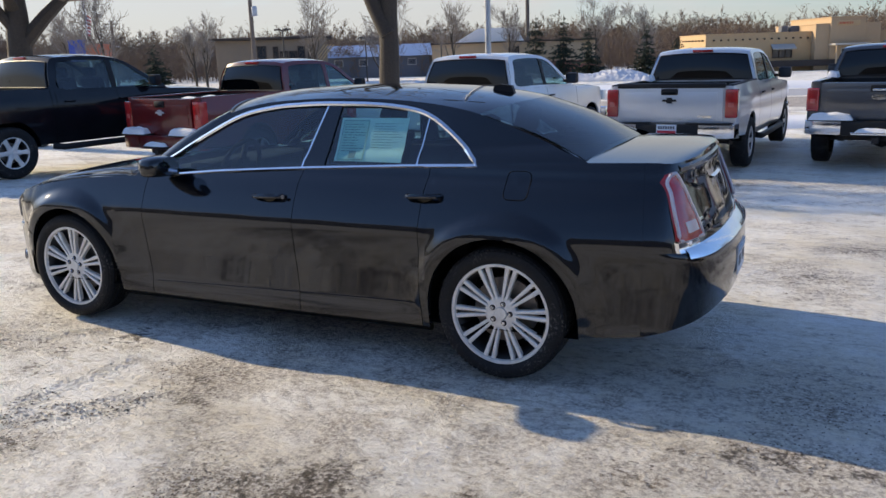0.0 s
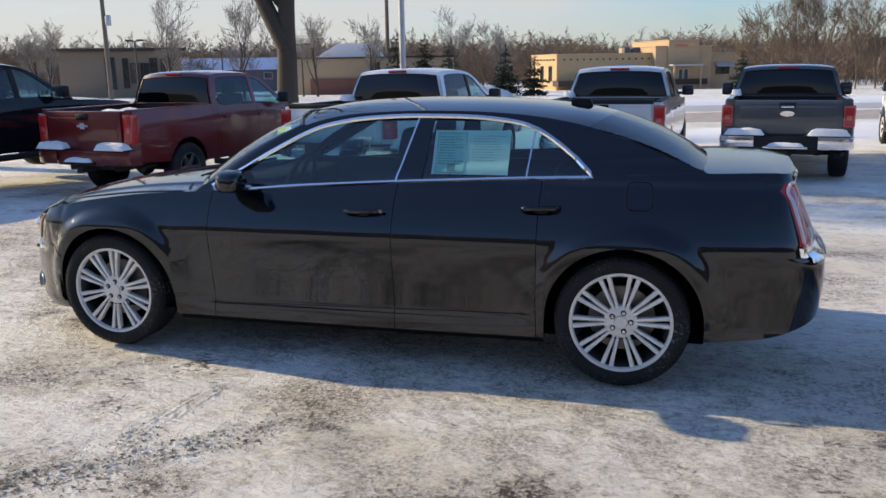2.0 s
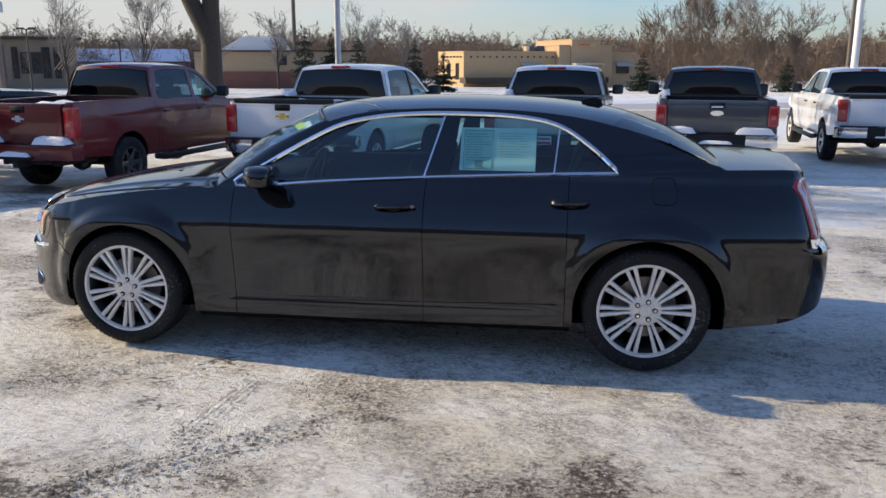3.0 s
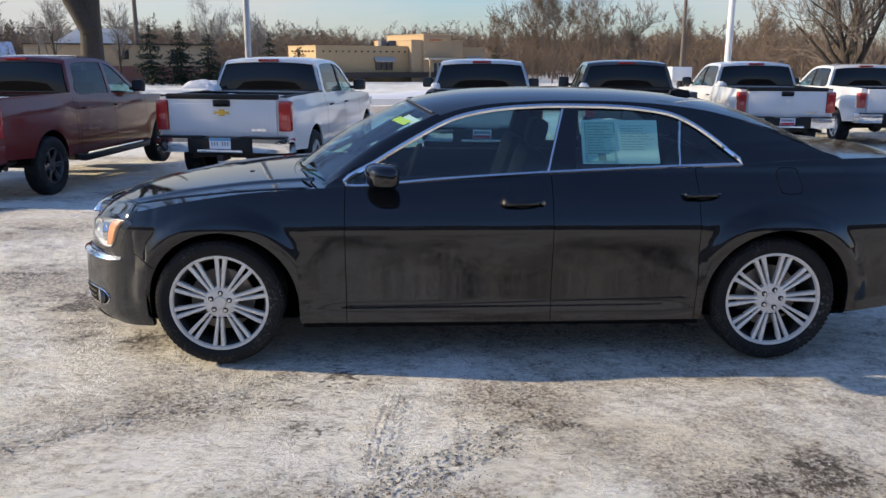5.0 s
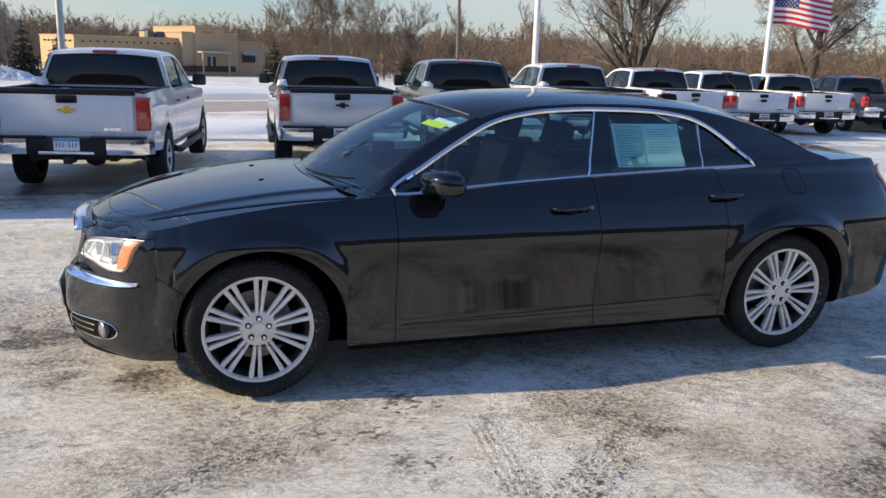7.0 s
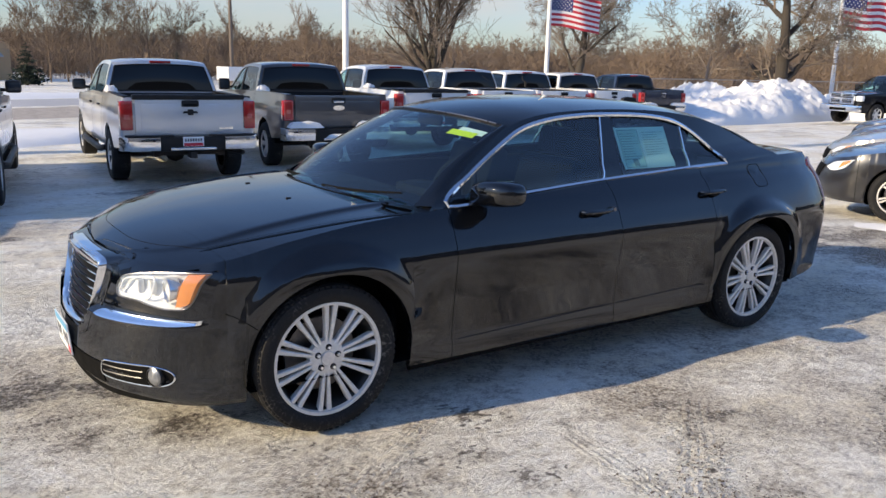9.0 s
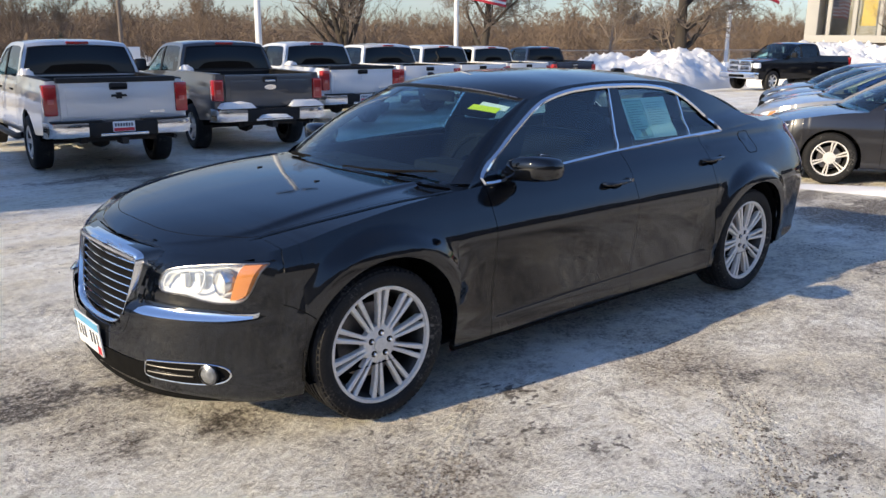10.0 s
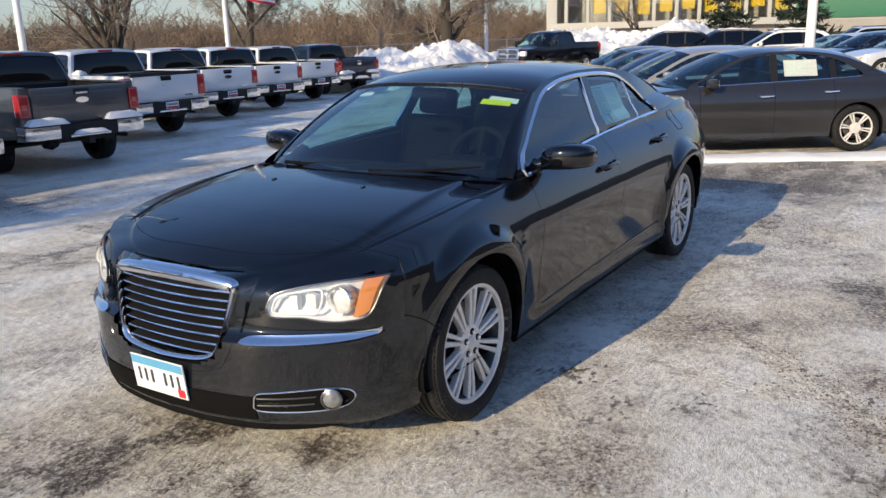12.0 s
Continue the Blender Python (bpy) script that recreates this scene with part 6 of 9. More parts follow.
    def pane(xa, xb):
        def make():
            bm = BM()
            cols = []
            n = len(hs.dlo2)
            for k in range(17):
                x = xa + (xb - xa) * k / 16
                zs = []
                for i in range(n):
                    a, b = hs.dlo2[i], hs.dlo2[(i + 1) % n]
                    if (a[0] - x) * (b[0] - x) <= 0 and a[0] != b[0]:
                        zs.append(a[1] + (b[1] - a[1]) * (x - a[0]) / (b[0] - a[0]))
                if len(zs) > 1:
                    cols.append([hs.at(x, min(zs) + (max(zs) - min(zs)) * j / 6, 0.012) for j in range(7)])
            grid(bm, cols)
            return bm
        return make

    both("front_window", pane(-3.97, -3.10), "tinted_glass", t)
    both("rear_door_window", pane(-3.10, cb - 0.165), "dark_glass", t)

    def pillar():
        bm = BM()
        grid(bm, [[hs.at(x, z, d) for x, d in ((-3.15, 0.02), (-3.15, 0.002), (-3.06, 0.002), (-3.06, 0.02))] for z in np.linspace(1.275, 1.757, 6)])
        return bm

    both("door_pillar", pillar, "black_plastic" if paint != "red_paint" else paint, t)
    # roof, windshield, cab back
    rl = sorted([p for p in hs.outer2 if p[1] > 1.755 and p[0] < cb - 0.1], key=lambda p: p[0])
    rows = []
    for i, p in enumerate(rl):
        f = i / (len(rl) - 1)
        y = gy(*p)
        rows.append([Vector((p[0] - 0.10 * (1 - f) ** 2 * (1 - q * q) + 0.05 * f * f * (1 - q * q), -y * q, p[1] + (1 - abs(q) ** 3) * 0.045)) for q in np.linspace(1, -1, 17)])
    bm = BM()
    grid(bm, rows)
    part("roof", bm, paint, t, angle=60)
    base = [Vector((-4.15 - 0.20 * (1 - q * q), -0.93 * q, 1.235 + 0.03 * (1 - q * q))) for q in np.linspace(1, -1, 17)]
    bm = BM()
    grid(bm, [[a.lerp(b, f) + Vector((-0.03, 0, 0.02)) * math.sin(math.pi * f) for a, b in zip(base, rows[0])] for f in np.linspace(0, 1, 8)])
    part("windshield", bm, "tinted_glass", t, angle=80)
    br = rows[-1]
    brw = []
    for f in (0.0, 0.14, 0.5, 0.85, 1.0):
        brw.append([Vector((p.x + (cb + 0.0 - p.x) * f ** 0.7 + 0.02 * math.sin(math.pi * f), p.y + (math.copysign(0.925, -q) * abs(q) - p.y) * f if abs(q) > 0.01 else 0.0, p.z + (1.27 - p.z) * f)) for p, q in zip(br, np.linspace(1, -1, 17))])
    bm = BM()
    grid(bm, brw + [[Vector((cb + 0.005, p.y, 0.9)) for p in brw[-1]]])
    back = part("cab_back", bm, paint, t, angle=60)

    def backp(q, f, o):
        """On the cab's back: q across, f downwards."""
        k = (1 - q) / 2 * 16
        i = min(int(k), 15)
        w = k - i
        lo = [r[i].lerp(r[i + 1], w) for r in brw]
        fs = (0.0, 0.14, 0.5, 0.85, 1.0)
        j = max(a for a in range(4) if fs[a] <= f + 1e-9)
        p = lo[j].lerp(lo[j + 1], (f - fs[j]) / (fs[j + 1] - fs[j]))
        return p + Vector((o, 0, 0))

    bm = BM()
    grid(bm, [[backp(q, f, 0.012) for q in np.linspace(0.93, -0.93, 13)] for f in np.linspace(0.11, 0.86, 8)])
    part("rear_window", bm, "dark_window", t, "dark tinted rear window", angle=80)
    bm = BM()
    edge = [backp(q, 0.11, 0.013) for q in np.linspace(0.93, -0.93, 13)] + [backp(-0.93, f, 0.013) for f in np.linspace(0.2, 0.86, 7)] + [backp(q, 0.86, 0.013) for q in np.linspace(-0.86, 0.93, 13)] + [backp(0.93, f, 0.013) for f in np.linspace(0.8, 0.11, 7)]
    tube(bm, edge, 0.012, 5, False)
    part("window_seal", bm, "black_plastic", t)
    part("brake_light", box(BM(), backp(0, 0.035, 0.012), (0.03, 0.34, 0.045), 0.012), "red_lens", t, "red high brake light")
    # tailgate
    tg = part("tailgate", box(BM(), (0.012, 0, 1.055), (0.05, 1.56, 0.545), 0.014), paint, t)
    part("tailgate_panel", box(BM(), (0.038, 0, 1.035), (0.012, 1.40, 0.40), 0.006), paint, tg)
    if cap:
        part("tailgate_cap", box(BM(), (0.004, 0, 1.335), (0.10, 1.62, 0.075), 0.02), "black_plastic", tg)
    hz = 1.245
    part("tailgate_handle", box(BM(), (0.048, 0, hz), (0.03, 0.25, 0.095), 0.02), "black_plastic", tg)
    part("handle_pocket", box(BM(), (0.060, 0, hz - 0.02), (0.012, 0.19, 0.03), 0.006), "chrome" if maker == "oval" and badge == "chrome" else "dark_cavity", tg)
    shape = bowtie(0.22, 0.085) if maker == "bowtie" else oval(0.21, 0.088)
    part("tailgate_badge", prism(BM(), shape, 0.02, lambda u, v, d: Vector((0.042 + d, u, 1.118 + v))), badge, tg)
    bm = BM()
    bars(bm, lambda u, v: Vector((0.0465, u, v)), 0.42, 0.86, 0.66, 0.90, 1, 0.8, 5)
    part("tailgate_lettering", bm, "chrome", tg)
    # tail lamps
    for s in (-1, 1):
        tl = new("tail_lamp")
        tl.parent = t
        z0, z1 = (0.86, 1.285) if lamp == "tall" else (0.90, 1.25)
        part("lens", box(BM(), (-0.055, s * 0.893, (z0 + z1) / 2), (0.17, 0.178, z1 - z0), 0.03), "red_lens", tl, "red tail lamp lens")
        if lamp == "ford":
            bm = BM()
            for yy, zz, sy, sz in ((0.0, z1 - 0.025, 0.15, 0.014), (0.0, z0 + 0.025, 0.15, 0.014), (-0.07, (z0 + z1) / 2, 0.014, z1 - z0 - 0.05), (0.07, (z0 + z1) / 2, 0.014, z1 - z0 - 0.05)):
                box(bm, (0.028, s * 0.893 + yy, zz), (0.012, sy, sz), 0.004)
            part("lamp_surround", bm, "pale_red_lens", tl)
        part("reverse_lens", box(BM(), (0.024, s * 0.893, (z0 + z1) / 2 - 0.02), (0.02, 0.08, 0.07), 0.008), "pale_red_lens", tl)
    # bumper
    bp = new("rear_bumper")
    bp.parent = t
    bmat = bumper
    for s in (-1, 1):
        bm = BM()
        secs = []
        for y, xo in ((0.47, 0.175), (0.66, 0.185), (0.86, 0.165), (0.97, 0.09), (1.0, -0.10)):
            secs.append([(xo - 0.10 if y < 0.9 else xo - 0.03, s * y, 0.775), (xo, s * y, 0.765), (xo + 0.012, s * y, 0.68), (xo - 0.005, s * y, 0.575), (xo - 0.08, s * y, 0.56)])
        grid(bm, secs)
        part("bumper_corner", bm, bmat, bp)
        part("step_pad", box(BM(), (0.07, s * 0.60, 0.782), (0.20, 0.66, 0.02), 0.006), "black_plastic", bp)
    part("bumper_centre", box(BM(), (0.095, 0, 0.665), (0.15, 0.96, 0.215), 0.03), "black_plastic" if bumper == "chrome" else bmat, bp)
    part("bumper_step", box(BM(), (0.16, 0, 0.595), (0.09, 0.66, 0.04), 0.01), "chrome" if bumper == "chrome" else "black_plastic", bp)
    if plate == "blue":
        tag_plate(bp, lambda u, v, d: Vector((0.172 + d, u, 0.70 + v)), 0.305, 0.152, "plate_blue")
    elif plate:
        dp = part("dealer_plate", prism(BM(), [(-0.15, -0.07), (0.15, -0.07), (0.15, 0.07), (-0.15, 0.07)], 0.006, lambda u, v, d: Vector((0.172 + d, u, 0.70 + v))), "plate_white", bp, "white dealer plate with a red band")
        bm = BM()
        prism(bm, [(-0.14, -0.065), (0.14, -0.065), (0.14, -0.02), (-0.14, -0.02)], 0.0015, lambda u, v, d: Vector((0.1785 + d, u, 0.70 + v)))
        part("plate_band", bm, "plate_red", dp)
        bm = BM()
        for k in range(7):
            prism(bm, [(-0.125 + k * 0.037, 0.0), (-0.10 + k * 0.037, 0.0), (-0.10 + k * 0.037, 0.045), (-0.125 + k * 0.037, 0.045)], 0.0015, lambda u, v, d: Vector((0.1785 + d, u, 0.70 + v)))
        part("plate_bar", bm, "plate_ink", dp)
    if "bumper" in snow:
        for k, (y, w, hgt) in enumerate(((-0.62, 0.62, 0.10), (0.0, 0.56, 0.06), (0.62, 0.62, 0.10))):
            part("snow_cap", lumpy(BM(), (0.07 if k != 1 else 0.13, y, 0.785 if k != 1 else 0.615), (0.24, w, hgt), k * 2.3 + 1), "snow", t, "snow lying on the bumper")
    if "corner" in snow:
        part("snow_clump", lumpy(BM(), (cb + 0.22, -0.84, 1.335), (0.34, 0.18, 0.085), 5.7, 0.6), "snow", t, "snow left on the bed corner")
    # running gear
    bm = BM()
    tube(bm, [(-1.19, -0.8, 0.40), (-1.19, 0.8, 0.40)], 0.05, 8)
    lathe(bm, [(0.001, -0.16), (0.11, -0.11), (0.15, 0.0), (0.11, 0.11), (0.001, 0.16)], 14, "y", (-1.17, 0.0, 0.40))
    part("rear_axle", bm, "rusty_metal", t)
    bm = BM()
    for s in (-1, 1):
        box(bm, (-2.7, s * 0.48, 0.52), (5.2, 0.09, 0.13))
    box(bm, (-0.1, 0, 0.53), (0.12, 0.9, 0.1))
    box(bm, (0.06, 0, 0.50), (0.28, 0.09, 0.09))
    part("chassis", bm, "rusty_metal", t)
    part("floor_pan", box(BM(), (-3.4, 0, 0.56), (3.6, 1.7, 0.06)), "dark_cavity", t)
    bm = BM()
    tube(bm, [(-1.6, 0.62, 0.5), (-0.5, 0.70, 0.5), (-0.25, 0.86, 0.47)], 0.035, 10)
    part("exhaust", bm, "rusty_metal", t)
    for xc in (-4.84, -1.19):
        for s in (-1, 1):
            bm = BM()
            lathe(bm, [(0.475, 0.0), (0.475, 0.30), (0.001, 0.30)], 28, c=(xc, 0, 0.42))
            for v in bm.verts:
                v.co.y = s * (0.66 + (0.27 - v.co.y))
                v.co.z = max(v.co.z, 0.45)
            part("wheel_liner", bm, "dark_cavity", t)
            wheel_part(t, (xc, s * 0.865, 0.395), 0.397, 0.242, 0.27, 6, s, rim, "star", 0.03, hi=False)
    if steps:
        for s in (-1, 1):
            bm = BM()
            tube(bm, [(-4.25, s * 0.95, 0.44), (-4.1, s * 1.02, 0.41), (-2.0, s * 1.02, 0.41), (-1.85, s * 0.95, 0.44)], 0.05, 8)
            part("running_board", bm, "black_plastic", t)
    # mirrors, handles
    for s, dr in zip((-1, 1), fd):
        mr = new("door_mirror")
        mr.parent = t
        big = 1.25 if tow_mirrors else 1.0
        part("housing", box(BM(), (-3.80, s * 1.085, 1.38), (0.13, 0.22, 0.19 * big), 0.045), "black_plastic", mr)
        part("mirror_glass", box(BM(), (-3.737, s * 1.10, 1.38), (0.006, 0.17, 0.12 * big), 0.003), "window_far", mr)
        part("stalk", box(BM(), (-3.82, s * 0.965, 1.33), (0.07, 0.12, 0.05), 0.015), "black_plastic", mr)
        part("door_handle", box(BM(), (-3.22, s * 0.985, 1.11), (0.18, 0.03, 0.03), 0.01), "black_plastic" if paint in ("white_paint", "silver_paint") else paint, dr)
    for s, dr in zip((-1, 1), rd):
        part("door_handle", box(BM(), (cb - 0.28, s * 0.985, 1.12), (0.18, 0.03, 0.03), 0.01), "black_plastic" if paint in ("white_paint", "silver_paint") else paint, dr)
    # nose
    if heavy:
        # tall chrome grille with a cross, over a deep chrome bumper
        gr = part("grille", box(BM(), (-5.72, 0, 0.97), (0.12, 1.22, 0.44), 0.04), "chrome", t, "chrome grille with a cross")
        # openings are solid blocks, coloured as the shade of a hollow
        for s in (-1, 1):
            for dz in (-1, 1):
                part("grille_opening", box(BM(), (-5.775, s * 0.29, 0.97 + dz * 0.10), (0.02, 0.46, 0.135), 0.008), "dark_cavity", gr)
                for k in (-1, 1):
                    part("grille_bar", box(BM(), (-5.79, s * 0.29, 0.97 + dz * 0.10 + k * 0.03), (0.012, 0.45, 0.018), 0.004), "chrome", gr)
        part("front_bumper", box(BM(), (-5.78, 0, 0.60), (0.26, 1.94, 0.26), 0.07), "chrome", t, "deep chrome front bumper")
        # mouth drawn as a block in the same painted shade
        part("bumper_mouth", box(BM(), (-5.915, 0, 0.575), (0.02, 0.80, 0.10), 0.008), "dark_cavity", t)
    else:
        part("grille", box(BM(), (-5.70, 0, 0.93), (0.10, 1.10, 0.30), 0.03), "chrome", t)
        part("front_bumper", box(BM(), (-5.76, 0, 0.62), (0.20, 1.86, 0.22), 0.06), bumper, t)
    for s in (-1, 1):
        part("headlamp", box(BM(), (-5.60, s * 0.77, 0.98), (0.16, 0.30, 0.20), 0.04), "lamp_white", t)
    for s in (-1, 1):
        seat(t, -3.35, s * 0.42, 0.78, 0.55)
    part("rear_bench", box(BM(), (cb - 0.40, 0, 1.12), (0.16, 1.5, 0.6), 0.05), "seat_leather", t)
    part("dashboard", box(BM(), (-3.95, 0, 1.12), (0.4, 1.6, 0.22), 0.05), "interior_dark", t)
    bm = BM()
    grid(bm, [[(x, y, 1.775) for y in (-0.72, 0, 0.72)] for x in (-3.15, cb - 0.2)])
    part("headlining", bm, "interior_dark", t)
    return t


def truck_pose(x, y, turn=0.0, k=1.0, kz=None, ky=None):
    """Tail plane at x, y; the wheels stand on the ground."""
    a = radians(-90 + turn)
    ax, ay = x - math.cos(a) * 1.19 * k, y - math.sin(a) * 1.19 * k
    return pose(x, y, drop(ax, ay), 0, 0, -90 + turn) @ Matrix.Diagonal((k, ky or k, kz or k, 1))


pickup("pickup_truck", "white crew-cab pickup with a gold tailgate badge and chrome bumper", "white_paint", truck_pose(-3.10, 6.54, -9.5), badge="gold_badge", snow=("bed", "corner"))
pickup("pickup_truck", "silvery white crew-cab pickup with a dark tailgate badge", "silver_paint", truck_pose(0.69, 8.24, -4.4), plate="dealer", snow=("corner",))
pickup("pickup_truck", "dark grey pickup with snow on its chrome rear bumper", "grey_paint", truck_pose(3.53, 9.04, -6.3), maker="oval", badge="chrome", snow=("bumper", "corner"), plate="", cap=False, tow_mirrors=True, lamp="ford")
pickup("pickup_truck", "white pickup with a black tailgate cap and a dealer plate", "white_paint", truck_pose(7.17, 11.45, -4.4), badge="white_paint", plate="dealer", snow=("corner",))
fw = pickup("pickup_truck", "plain white crew-cab pickup with an oval tailgate badge", "white_paint", truck_pose(10.77, 13.43, -5.2), maker="oval", badge="navy_paint", cap=False, plate="dealer", lamp="ford")
for x, y, a in ((13.72, 14.5, -6.6), (17.39, 16.08, -6.4)):
    copy_thing(fw, truck_pose(x, y, a))
bl = pickup("pickup_truck", "dark blue pickup with snow on its rear bumper", "navy_paint", truck_pose(21.1, 17.2, -14), maker="oval", badge="chrome", cap=False, plate="", snow=("bumper",), lamp="ford")
copy_thing(bl, truck_pose(24.0, 23.5, -6))
pickup("pickup_truck", "dark red mid-size pickup with snow on bumper and bed", "red_paint", truck_pose(-6.23, 4.90, -7.5, 0.95, 0.975, 0.875), badge="silver_paint", bumper="red_paint", cap=False, snow=("bumper", "bed"), plate="", rim="dark_chrome")
pickup("pickup_truck", "black pickup with chrome mirrors parked in the row", "black_truck_paint", truck_pose(-9.52, 2.9, -9), cap=False, plate="")
# black heavy pickup that faces the lot
pickup("pickup_truck", "black heavy pickup facing out before the snow heap", "black_truck_paint", pose(35.2, 13.9, drop(33, 14), 0, 0, -13.5) @ Matrix.Diagonal((1.0, 1.03, 1.08, 1)), cap=False, plate="", group="", steps=False, heavy=True)

# ---- other cars ----
ALT_OUT = [(-2.36, 0.0), (-2.33, -0.26), (-2.25, -0.50), (-2.10, -0.70), (-1.88, -0.84), (-1.40, -0.90), (-0.7, -0.905), (0.2, -0.905), (0.9, -0.905), (1.40, -0.91), (1.9, -0.89), (2.22, -0.82), (2.40, -0.68), (2.48, -0.40), (2.50, 0.0)]
ALT_FI = [(0.17, 0.10), (0.25, 0.02), (0.40, 0.0), (0.55, 0.03), (0.66, 0.09), (0.74, 0.17), (1.1, 0.3)]
ALT_SI = [(0.17, 0.06), (0.24, 0.02), (0.36, 0.012), (0.55, 0.0), (0.70, 0.008), (0.80, 0.03), (0.90, 0.07), (0.97, 0.12), (1.05, 0.15)]
ALT_RI = [(0.22, 0.2), (0.35, 0.03), (0.55, 0.0), (0.70, 0.02), (0.85, 0.07), (1.0, 0.12), (1.1, 0.13)]
ALT_LOW = [(-2.4, 0.20), (-1.9, 0.2), (0, 0.22), (1.0, 0.23), (2.0, 0.28), (2.5, 0.33)]
ALT_TOP = [(-2.4, 0.70), (-2.1, 0.745), (-1.7, 0.83), (-1.2, 0.905), (-0.85, 0.925), (0.0, 0.955), (0.9, 0.99), (1.7, 1.03), (2.2, 1.035), (2.5, 1.03)]


def family_sedan(label, paint, m, sheet=True, category="car", group="sedans parked side by side"):
    CORE[0] = Vector((0, 0, 0.85))
    car = thing("sedan", label, category, m, group)
    sh = Shell(ALT_OUT, ALT_FI, ALT_SI, ALT_RI, ALT_LOW, ALT_TOP, [(-1.385, 0.33, 0.365), (1.39, 0.33, 0.365)], 6)
    G = 0.0025
    cuts = (-1.86, -0.80, 0.235, 1.06, 2.2)
    for x in cuts:
        sh.split(x - G)
        sh.split(x + G)
    part("front_bumper", join_sides(lambda: sh.panel(-9, cuts[0] - G, 16)), paint, car)
    both("front_fender", lambda: sh.panel(cuts[0] + G, cuts[1] - G, 16), paint, car)
    fd = both("front_door", lambda: sh.panel(cuts[1] + G, cuts[2] - G, 16), paint, car)
    rd = both("rear_door", lambda: sh.panel(cuts[2] + G, cuts[3] - G, 16), paint, car)
    both("rear_quarter_panel", lambda: sh.panel(cuts[3] + G, cuts[4] - G, 16), paint, car)
    part("rear_bumper", join_sides(lambda: sh.panel(cuts[4] + G, 9, 16)), paint, car)
    part("inner_body", join_sides(lambda: sh.panel(-9, 9, 8, extra=0.022, lip=0)), "dark_cavity", car)
    part("floor_pan", box(BM(), (0, 0, 0.23), (4.2, 1.2, 0.04)), "dark_cavity", car)
    part("hood", sh.deck(-9, sh.pts[sh.index(-0.98)][0], [(-2.19, 0.70), (-2.05, 0.79), (-1.8, 0.86), (-1.5, 0.92), (-1.14, 0.965)], 12, 2.3), paint, car, angle=50)
    part("trunk_lid", sh.deck(sh.pts[sh.index(1.80)][0], 9, [(1.85, 1.07), (2.1, 1.085), (2.37, 1.06)], 10, 2.2), paint, car, angle=50)

    def gy(x, z):
        return 0.775 - (z - 0.95) * 0.47 - 0.08 * max(0.0, min(1.0, (x - 1.0) / 0.8)) ** 1.5

    outer = [(-1.0, 0.915), (-0.72, 1.075), (-0.45, 1.22), (-0.18, 1.33), (0.10, 1.385), (0.42, 1.400), (0.75, 1.390), (1.1, 1.345), (1.4, 1.26), (1.65, 1.15), (1.84, 1.035), (1.4, 1.018), (0.9, 0.99), (0.0, 0.955), (-0.6, 0.932)]
    dlo = [(-0.82, 0.955), (-0.60, 1.085), (-0.36, 1.21), (-0.10, 1.31), (0.14, 1.352), (0.42, 1.362), (0.75, 1.35), (1.02, 1.305), (1.26, 1.22), (1.45, 1.115), (1.50, 1.05), (1.3, 1.030), (0.9, 1.012), (0.0, 0.978)]
    hs = House(outer, dlo, gy, 84)

    def frame_mesh():
        bm = BM()
        rows = []
        for f in (0, 0.33, 0.66, 1.0):
            row = []
            for a, b in zip(hs.outer2, hs.dlo2):
                p = a + (b - a) * f
                zb = curve_at(ALT_TOP, p[0])
                k = max(0.0, min(1.0, 1 - (p[1] - zb) / 0.08))
                v = hs.at(*p)
                v.y = v.y * (1 - k) + sh.near(p[0], zb).y * k
                row.append(v)
            rows.append(row)
        rows.append([p + Vector((0, 0.03, 0)) for p in rows[-1]])
        grid(bm, rows, wrap=True)
        return bm

    both("side_frame", frame_mesh, paint, car)

    def trim():
        bm = BM()
        pts = [hs.at(*p, -0.006) for p in hs.dlo2 if p[1] < 0.955 + 0.03 * (p[0] + 0.9) + 0.03]
        pts = sorted(pts, key=lambda p: p.x)
        tube(bm, pts, 0.008, 6)
        return bm

    both("window_trim", trim, "chrome", car)

    def pane(xa, xb):
        def make():
            bm = BM()
            cols = []
            n = len(hs.dlo2)
            for k in range(21):
                x = xa + (xb - xa) * k / 20
                zs = []
                for i in range(n):
                    a, b = hs.dlo2[i], hs.dlo2[(i + 1) % n]
                    if (a[0] - x) * (b[0] - x) <= 0 and a[0] != b[0]:
                        zs.append(a[1] + (b[1] - a[1]) * (x - a[0]) / (b[0] - a[0]))
                if len(zs) > 1:
                    cols.append([hs.at(x, min(zs) + (max(zs) - min(zs)) * j / 6, 0.012) for j in range(7)])
            grid(bm, cols)
            return bm
        return make

    both("front_window", pane(-0.81, 0.26), "tinted_glass", car)
    both("rear_door_window", pane(0.26, 1.08), "tinted_glass", car)
    both("quarter_window", pane(1.08, 1.49), "tinted_glass", car)
    for xa, xb in ((0.21, 0.31), (1.04, 1.12)):
        def bar(xa=xa, xb=xb):
            bm = BM()
            hi = 1.36 if xa < 0.5 else 1.28
            lo = 0.985 if xa < 0.5 else 1.02
            grid(bm, [[hs.at(x, z, d) for x, d in ((xa, 0.02), (xa, 0.003), (xb, 0.003), (xb, 0.02))] for z in np.linspace(lo, hi, 5)])
            return bm
        both("door_pillar", bar, "black_plastic", car)
    rl = sorted([p for p in hs.outer2 if p[1] > 1.30 and -0.22 < p[0] < 1.28], key=lambda p: p[0])
    rows = []
    for i, p in enumerate(rl):
        f = i / (len(rl) - 1)
        y = gy(*p)
